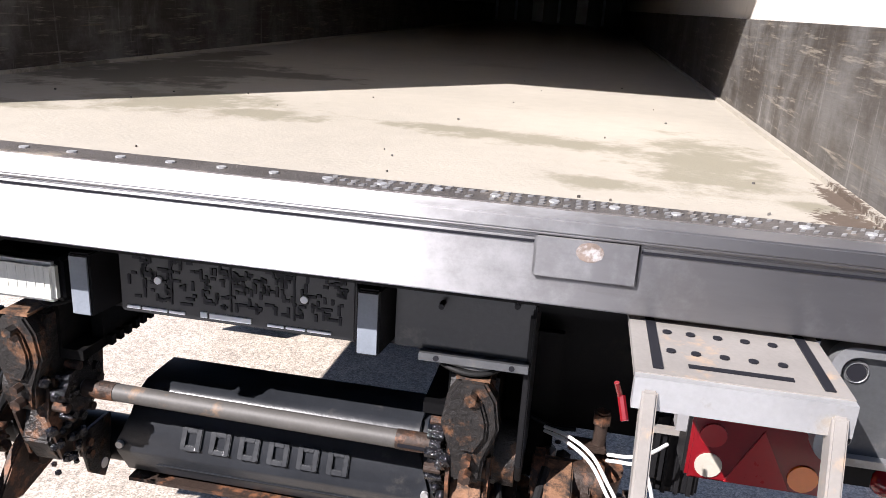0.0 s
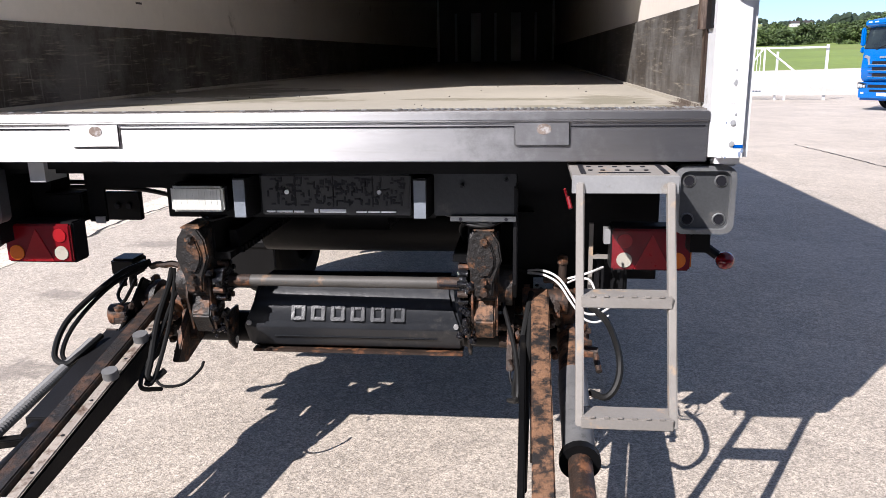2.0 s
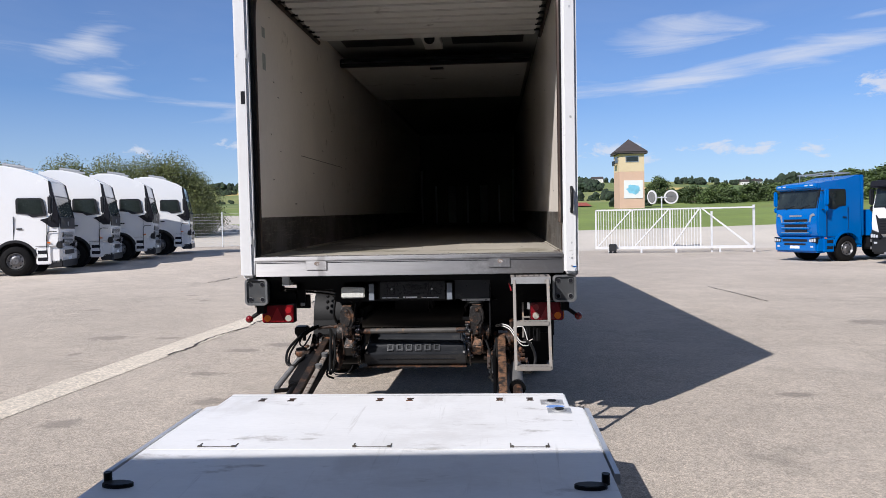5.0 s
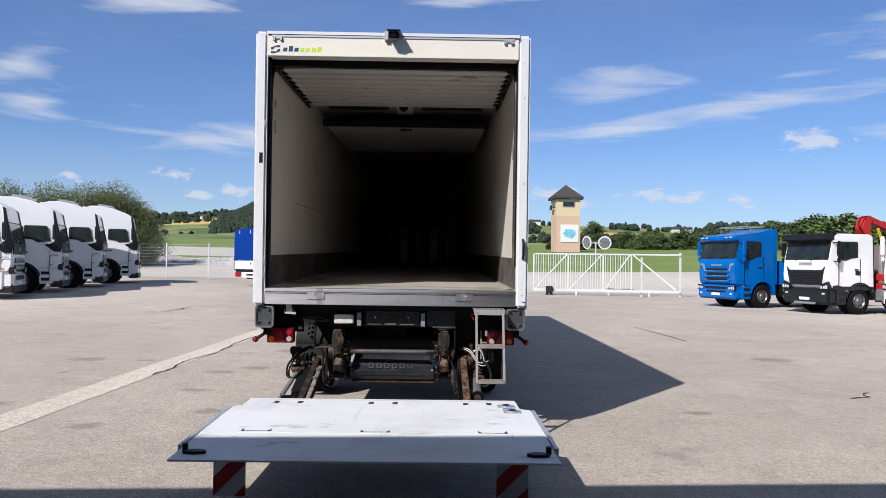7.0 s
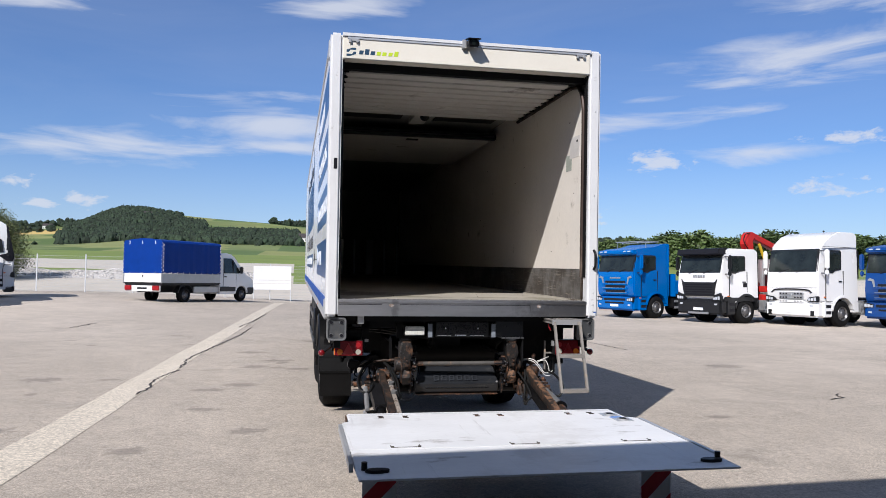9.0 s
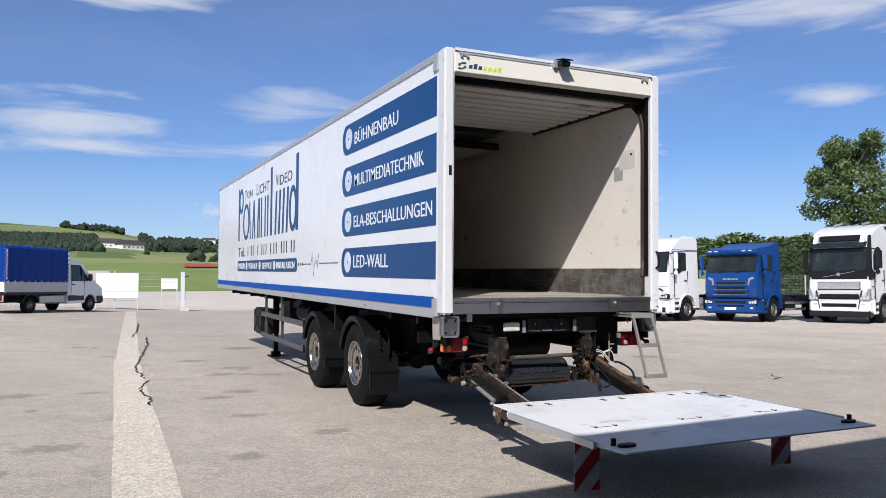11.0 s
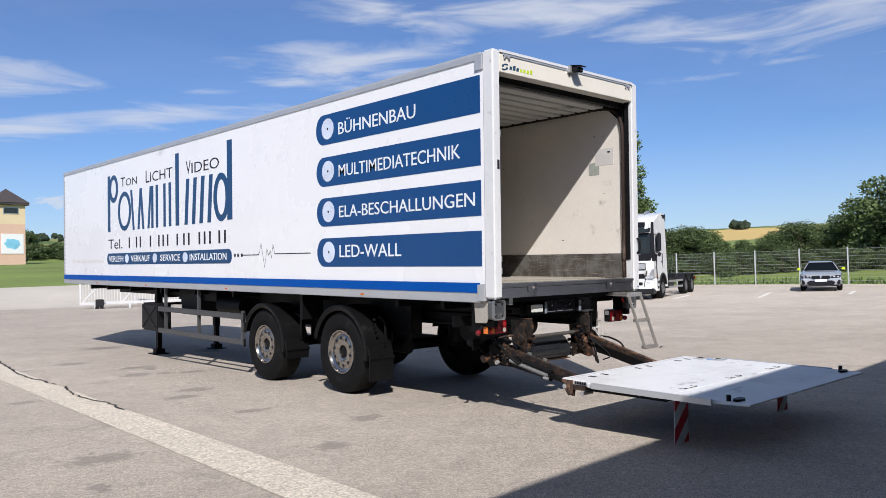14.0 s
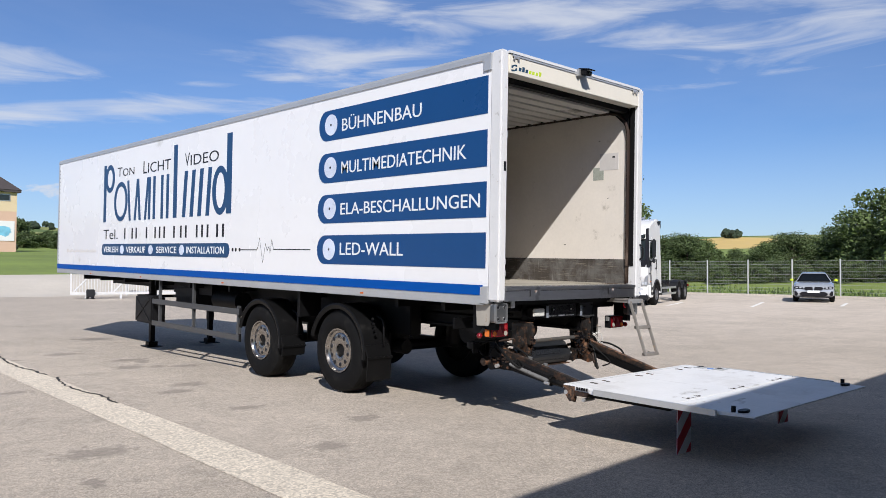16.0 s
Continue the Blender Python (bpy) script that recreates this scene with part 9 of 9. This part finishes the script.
def house(x, y, rz, w, d, h, roof_h, roof_m, z=None):
    hs = thing("farm_house", pose(x, y, ground_z(x, y) if z is None else z, 0, 0, rz), "distant white farm house with a pitched roof", "house", "farm houses on the hills")
    part("wall", boxes((-w / 2, w / 2, -d / 2, d / 2, -3, h)), M_HOUSE, hs)
    bm = bmesh.new()
    prism(bm, [(-d / 2 - 0.6, h), (0, h + roof_h), (d / 2 + 0.6, h)], "x", -w / 2 - 0.6, w / 2 + 0.6)
    part("roof", bm, roof_m, hs)
    for k in range(int(w / 4)):
        for z_ in (1.2, 4.0):
            if z_ + 1.2 < h:
                part("window", boxes((-w / 2 + 1.3 + k * 4, -w / 2 + 2.5 + k * 4, -d / 2 - 0.06, -d / 2, z_, z_ + 1.3)), M_GLASSDK, hs)


def polar(az, r):
    return r * math.sin(radians(az)), r * math.cos(radians(az)) - 6


for az, r, rz, w, d, h, rh, rmm, zz in ((17.6, 1350, 0, 13, 9, 5, 4, M_ROOFDK, None), (18.4, 1380, 30, 16, 9, 5, 4, M_ROOFDK, None), (7.6, 1300, 0, 18, 10, 5, 4, M_ROOFDK, None), (-16.4, 1380, 0, 14, 9, 5, 4, M_ROOFDK, None), (-10.2, 1290, 20, 12, 8, 4, 3, M_ROOFDK, None), (0.9, 700, 0, 18, 10, 4, 4, M_ROOFDK, None), (2.2, 690, 30, 20, 10, 4, 4, M_ROOFDK, None)):
    house(*polar(az, r), rz, w, d, h, rh, rmm, zz)
# red sports court across the meadow
COURT = (4.9, 7.1, 202, 80)
M_COURT = mat("brick_red_court", (0.36, 0.075, 0.04), 0.85, vary=0.1, scale=0.2)
on_ground("court", [polar(COURT[0], COURT[2]), polar(COURT[1], COURT[2])], COURT[3], M_COURT, "flat brick red sports court in the meadow", "court", lift=0.25)
# heap of pale rubble beyond the fence
M_RUBBLE = mat("pale_crushed_stone", (0.58, 0.55, 0.52), 0.9, vary=0.2, island=0.3)
rnd = random.Random(4)


def bank_height(x_, y_):
    return 0.36 * math.exp(-((y_ - 60) / 2.6) ** 2) * (1 + 0.4 * math.sin(x_ * 0.7) + 0.2 * math.sin(x_ * 1.9))


bm = bmesh.new()
bank = [[bm.verts.new((x_, y_, ground_z(x_, y_) - 0.03 + bank_height(x_, y_) + 0.07 * noise.noise(Vector((x_ * 2.1, y_ * 2.1, 0))))) for x_ in [-38 + 0.4 * k for k in range(88)]] for y_ in [54.5 + 0.45 * k for k in range(25)]]
for p, q in zip(bank, bank[1:]):
    for k in range(len(p) - 1):
        bm.faces.new((p[k], p[k + 1], q[k + 1], q[k]))
for k in range(5200):
    x, y = rnd.uniform(-37, -4), 60 + rnd.gauss(0, 2.0)
    r = rnd.uniform(0.02, 0.06)
    for v in box(bm, x - r, x + r, y - r, y + r, 0, r * 1.3):
        v.co = (v.co.x + rnd.uniform(-0.5, 0.5) * r, v.co.y + rnd.uniform(-0.5, 0.5) * r, ground_z(x, y) + bank_height(x, y) + v.co.z + rnd.uniform(-0.4, 0.4) * r)
tagged(part("rubble_bank", bm, M_RUBBLE, None), "low bank of pale crushed stone behind the fence", "rubble", kind="stuff")


# ---- trees ----
M_BARK = mat("grey_brown_bark", (0.10, 0.075, 0.055), 0.9, vary=0.25, scale=6, bump=0.6, bump_scale=25)
M_LEAF = mat("mid_green_leaves", (0.092, 0.135, 0.038), 0.6, vary=0.2, scale=0.8, island=0.45)
M_LEAFDK = mat("deep_green_leaves", (0.066, 0.098, 0.03), 0.65, vary=0.2, scale=0.8, island=0.4)
M_LEAFLT = mat("pale_willow_leaves", (0.13, 0.15, 0.048), 0.6, vary=0.2, scale=0.8, island=0.4)
for m_ in (M_LEAF, M_LEAFDK, M_LEAFLT):
    m_.node_tree.nodes["Principled BSDF"].inputs["Subsurface Weight"].default_value = 0.0


def crown_mesh(lobes, count, size, seed):
    """Many small bent leaf sprays spread through the shells of some lobes (centre, radii)."""
    rng = np.random.default_rng(seed)
    vol = np.array([l[1][0] * l[1][1] * l[1][2] for l in lobes]) ** 0.67
    pick = rng.choice(len(lobes), count, p=vol / vol.sum())
    c, rad = np.array([l[0] for l in lobes])[pick], np.array([l[1] for l in lobes])[pick]
    d = rng.normal(size=(count, 3))
    d /= np.linalg.norm(d, axis=1)[:, None]
    p = c + d * rad * (rng.random(count) ** 0.35)[:, None] * rng.uniform(0.8, 1.12, (count, 1))
    a = rng.normal(size=(count, 3))
    a /= np.linalg.norm(a, axis=1)[:, None]
    n = d + 0.8 * rng.normal(size=(count, 3)) + [0, 0, 0.4]
    b = np.cross(n, a)
    b /= np.linalg.norm(b, axis=1)[:, None] + 1e-9
    s = size * rng.uniform(0.5, 1.3, (count, 1))
    q = np.stack([p - a * s, p + b * s * 0.55 + a * s * 0.1, p + a * s, p - b * s * 0.55 - a * s * 0.1], 1).reshape(-1, 3)
    idx = np.arange(count * 4).reshape(-1, 4)
    me = bpy.data.meshes.new("crown")
    me.from_pydata(q.tolist(), [], idx.tolist())
    return me


def tree(m, height, lobes, count, size, leaf, seed, label, group="", name="tree"):
    t = thing(name, m, label, "tree" if name == "tree" else "bush", group)
    rng = random.Random(seed)
    bm = bmesh.new()
    top = height * 0.75
    tube_pts = [(0, 0, -0.3), (0.05 * height * rng.uniform(-0.3, 0.3), 0.02 * height, height * 0.3), (0.0, 0.0, top)]
    cyl(bm, tube_pts[0], tube_pts[1], 0.022 * height, 0.017 * height, 10)
    cyl(bm, tube_pts[1], tube_pts[2], 0.017 * height, 0.004 * height, 8)
    for c, rad in lobes:
        base = Vector((0, 0, max(height * 0.2, c[2] - rad[2] * 1.3)))
        base.z = min(base.z, top * 0.9)
        cyl(bm, base, Vector(c), 0.009 * height, 0.003 * height, 6)
    part("trunk", bm, M_BARK, t)
    me = crown_mesh(lobes, count, size, seed)
    me.materials.append(leaf)
    cr = new("crown", me)
    cr.parent = t
    return t


def round_lobes(height, spread_, n, seed, low=0.25, shoulder=0.72):
    rng = random.Random(seed)
    out = []
    for k in range(n):
        u = (k + 0.5) / n
        z = height * (low + (0.92 - low) * u)
        wide = spread_ * math.sin(math.pi * min(1, 0.22 + shoulder * u)) ** 0.8
        a = rng.uniform(0, 6.28)
        q = wide * rng.uniform(0.25, 0.75)
        r = spread_ * rng.uniform(0.28, 0.46)
        out.append(((q * math.cos(a), q * math.sin(a), z), (r, r, r * rng.uniform(0.7, 0.95))))
    return out


# the airy tree behind the parked trucks
x, y = 44.4, 30.4
tree(pose(x, y, ground_z(x, y)), 12.3, [(c, (r[0] * 0.66, r[1] * 0.66, r[2] * 0.62)) for c, r in round_lobes(12.1, 3.6, 58, 23, 0.22, 0.60)], 24000, 0.12, M_LEAF, 23, "slender airy broadleaf tree with open crown behind the trucks")
kinds = [tree(pose(*polar(az, r), ground_z(*polar(az, r))), h, round_lobes(h, sp, n, sd, lw), ct, sz, lf, sd, lb, gr) for az, r, h, sp, n, sd, lw, ct, sz, lf, lb, gr in (
    (84, 70, 6.5, 3.4, 26, 31, 0.05, 9500, 0.13, M_LEAFDK, "dense deep green broadleaf tree in a hedge row", "tree row behind the fence"),
    (88, 66, 6.0, 3.0, 24, 32, 0.06, 9500, 0.13, M_LEAF, "bushy mid-green broadleaf tree in a hedge row", "tree row behind the fence"),
    (92, 68, 6.8, 3.6, 28, 33, 0.04, 9500, 0.13, M_LEAFDK, "broad dark green tree in a hedge row", "tree row behind the fence"),
    (-36, 66, 8.0, 4.6, 44, 34, 0.03, 26000, 0.10, M_LEAFLT, "broad pale green willow bush behind the white trucks", "willows behind the fence"))]
rnd = random.Random(77)
for k in range(68):
    az = 44 + k * 0.63 + rnd.uniform(-0.4, 0.4)
    r = rnd.uniform(59, 72)
    px, py = polar(az, r)
    s = rnd.uniform(0.38, 0.52) * (0.62 if 58.6 < az < 62.8 else 1)
    copy_thing(kinds[k % 3], pose(px, py, ground_z(px, py), 0, 0, rnd.uniform(0, 360)) @ Matrix.Diagonal((s * 1.5, s * 1.5, s, 1)))
for k in range(38):
    px, py = polar(48 + k * 1.05 + rnd.uniform(-0.4, 0.4), rnd.uniform(53, 58))
    s = rnd.uniform(0.2, 0.28)
    copy_thing(kinds[k % 3], pose(px, py, ground_z(px, py) - 0.1, 0, 0, rnd.uniform(0, 360)) @ Matrix.Diagonal((s * 1.6, s * 1.6, s, 1)))
for az, r, s in ((70.4, 60, 1.12), (72.6, 57, 1.15), (74.5, 59, 1.26), (68.7, 63, 0.86), (67.6, 66, 0.66), (77, 56, 1.24)):
    px, py = polar(az, r)
    copy_thing(kinds[1], pose(px, py, ground_z(px, py), 0, 0, az * 7) @ Matrix.Diagonal((s * 1.1, s * 1.1, s, 1)))
for az, r, s in ((-20.9, 64, 0.58), (-22.4, 62, 0.72), (-24.2, 62, 0.70), (-26.6, 60, 0.70), (-29.4, 62, 0.70), (-33, 60, 0.66)):
    px, py = polar(az, r)
    copy_thing(kinds[3], pose(px, py, ground_z(px, py), 0, 0, az * 11) @ Matrix.Diagonal((s, s, s, 1)))
# belt of trees at middle distance across the meadow
kinds += [tree(pose(*polar(12, 190), ground_z(*polar(12, 190))), 6.4, round_lobes(6.4, 3.4, 22, 41, 0.05), 3400, 0.26, M_LEAFDK, 41, "dense dark green tree in the belt across the meadow", "belt of trees"), tree(pose(*polar(24, 180), ground_z(*polar(24, 180))), 6.2, round_lobes(6.2, 3.2, 20, 42, 0.05), 3400, 0.26, M_LEAF, 42, "round mid-green tree in the belt across the meadow", "belt of trees")]
for k in range(70):
    az = 11.5 + k * 0.55 + rnd.uniform(-0.3, 0.3)
    r = rnd.uniform(165, 215) if az < 26 else rnd.uniform(120, 170)
    px, py = polar(az, r)
    s = rnd.uniform(0.55, 0.75) if az < 21 else rnd.uniform(0.8, 1.05)
    copy_thing(kinds[4 + k % 2], pose(px, py, ground_z(px, py) - 0.5, 0, 0, rnd.uniform(0, 360)) @ Matrix.Diagonal((s * 1.5, s * 1.5, s, 1)))


def far_wood(name, label, spots, leaf, conifer):
    """A wood on a far hill: many small crowns in one mesh. Spots: (azimuth range, range of distance, count, height)."""
    rng = random.Random(len(label))
    verts, faces = [], []
    for a0, a1, r0, r1, n, h in spots:
        for _ in range(n):
            az, r = rng.uniform(a0, a1), rng.uniform(r0, r1)
            x_, y_ = polar(az, r)
            z_ = ground_z(x_, y_) - 1
            hh = h * rng.uniform(0.7, 1.25)
            tall = conifer and rng.random() < 0.9
            blobs = [(x_, y_, z_, hh, hh * 0.2, ((0.1, 0.8), (0.3, 1.0), (0.62, 0.62), (0.86, 0.28)))]
            if not tall:
                blobs = []
                for _k in range(7):
                    a = rng.uniform(0, 6.28)
                    q = hh * rng.uniform(0.05, 0.30)
                    up = rng.uniform(0.0, 0.5)
                    blobs.append((x_ + q * math.cos(a), y_ + q * math.sin(a), z_ + hh * up * (1 - q / hh), hh * rng.uniform(0.35, 0.52), hh * rng.uniform(0.14, 0.24), ((0.05, 0.75), (0.3, 1.1), (0.6, 1.0), (0.88, 0.5))))
            for bx, by, bz, bh, bw, rings_ in blobs:
                base = len(verts)
                for zf, wf in rings_:
                    for q in range(7):
                        a = 2 * math.pi * q / 7 + rng.uniform(-0.3, 0.3)
                        rr = bw * wf * rng.uniform(0.65, 1.3)
                        verts.append((bx + rr * math.cos(a), by + rr * math.sin(a), bz + bh * (zf + rng.uniform(-0.06, 0.06))))
                verts.append((bx, by, bz + bh))
                for g in range(3):
                    for q in range(7):
                        i, j = base + g * 7 + q, base + g * 7 + (q + 1) % 7
                        faces.append((i, j, j + 7, i + 7))
                for q in range(7):
                    faces.append((base + 21 + q, base + 21 + (q + 1) % 7, base + 28))
    me = bpy.data.meshes.new(name)
    me.from_pydata(verts, [], faces)
    me.materials.append(leaf)
    return tagged(new(name, me), label, "woods", kind="stuff")


M_WOOD = mat("distant_wood_foliage", (0.022, 0.037, 0.019), 0.9, vary=0.35, scale=0.02, island=0.5)


def hill_wood(spots):
    """The closed canopy of a far wood: round crowns and some pointed ones, one low mesh."""
    rng = random.Random(6)
    verts, faces = [], []
    for a0, a1, r0, r1, n, h in spots:
        for _ in range(n):
            r = math.sqrt(rng.uniform(r0 * r0, r1 * r1))
            x_, y_ = polar(rng.uniform(a0, a1), r)
            hh = h * rng.uniform(0.6, 1.15)
            sharp = rng.random() < 0.22
            wide = hh * (0.24 if sharp else rng.uniform(0.38, 0.56))
            hh *= 1.25 if sharp else 1.0
            z_, base = ground_z(x_, y_) - 1, len(verts)
            for zf, wf in (((0.1, 1.0), (0.45, 0.75), (0.8, 0.32)) if sharp else ((0.15, 0.95), (0.5, 1.0), (0.85, 0.6))):
                for q in range(7):
                    a, rr = 2 * math.pi * q / 7 + rng.uniform(-0.3, 0.3), wide * wf * rng.uniform(0.7, 1.25)
                    verts.append((x_ + rr * math.cos(a), y_ + rr * math.sin(a), z_ + hh * (zf + rng.uniform(-0.07, 0.07))))
            verts.append((x_, y_, z_ + hh))
            for g in range(2):
                faces += [(base + g * 7 + q, base + g * 7 + (q + 1) % 7, base + g * 7 + 7 + (q + 1) % 7, base + g * 7 + 7 + q) for q in range(7)]
            faces += [(base + 14 + q, base + 14 + (q + 1) % 7, base + 21) for q in range(7)]
    me = bpy.data.meshes.new("hill_wood")
    me.from_pydata(verts, [], faces)
    me.materials.append(M_WOOD)
    return tagged(new("hill_wood", me), "dark mixed wood covering the far hill", "woods", kind="stuff")


hill_wood(((-15.9, -8.0, 500, 900, 3600, 5.2), (-15.4, -8.0, 880, 1480, 4200, 7.5), (-8.4, -6.0, 490, 900, 1300, 5.2), (-8.2, -6.4, 880, 1250, 900, 7.5), (-6.2, 0.2, 480, 960, 3400, 5.5)))
far_wood("skyline_trees", "small dark trees along the far skyline", ((-21, -15, 1400, 1500, 70, 15), (-2, 2, 1400, 1490, 40, 14), (3, 9, 1350, 1480, 45, 12), (13, 26, 1350, 1490, 120, 13), (20, 48, 900, 1400, 500, 20), (62.9, 63.9, 1195, 1225, 12, 15)), M_WOOD, False)
far_wood("field_hedges", "bushes and hedges between the fields", ((-21, -15, 420, 520, 10, 4), (-20, -16, 1050, 1250, 50, 9), (-12, 4, 430, 520, 16, 5), (3, 8, 700, 900, 90, 12), (6, 10, 250, 330, 12, 6), (9.0, 11.4, 150, 175, 10, 4)), M_WOOD, False)
# tufts of long grass along the fence lines
M_TUFT = mat("long_grass", (0.10, 0.15, 0.04), 0.8, vary=0.2, island=0.4)
rng = np.random.default_rng(12)
verts, faces = [], []
for k in range(5200):
    if k % 2:
        x_, y_ = 39.0 + rng.random() * 5, rng.uniform(-5, 40)
    else:
        x_, y_ = rng.uniform(-50, 45), 41.6 + rng.random() * 1.6
        if x_ < 24:
            continue
    z_ = ground_z(x_, y_)
    h_, a_ = rng.uniform(0.1, 0.32), rng.uniform(0, 6.28)
    i = len(verts)
    dx, dy = 0.06 * math.cos(a_), 0.06 * math.sin(a_)
    verts += [(x_ - dx, y_ - dy, z_), (x_ + dx, y_ + dy, z_), (x_ + dy * rng.uniform(-3, 3), y_ + dx * rng.uniform(-3, 3), z_ + h_)]
    faces.append((i, i + 1, i + 2))
me = bpy.data.meshes.new("long_grass")
me.from_pydata(verts, [], faces)
me.materials.append(M_TUFT)
tagged(new("long_grass", me), "long unmown grass along the fence", "grass", kind="stuff")
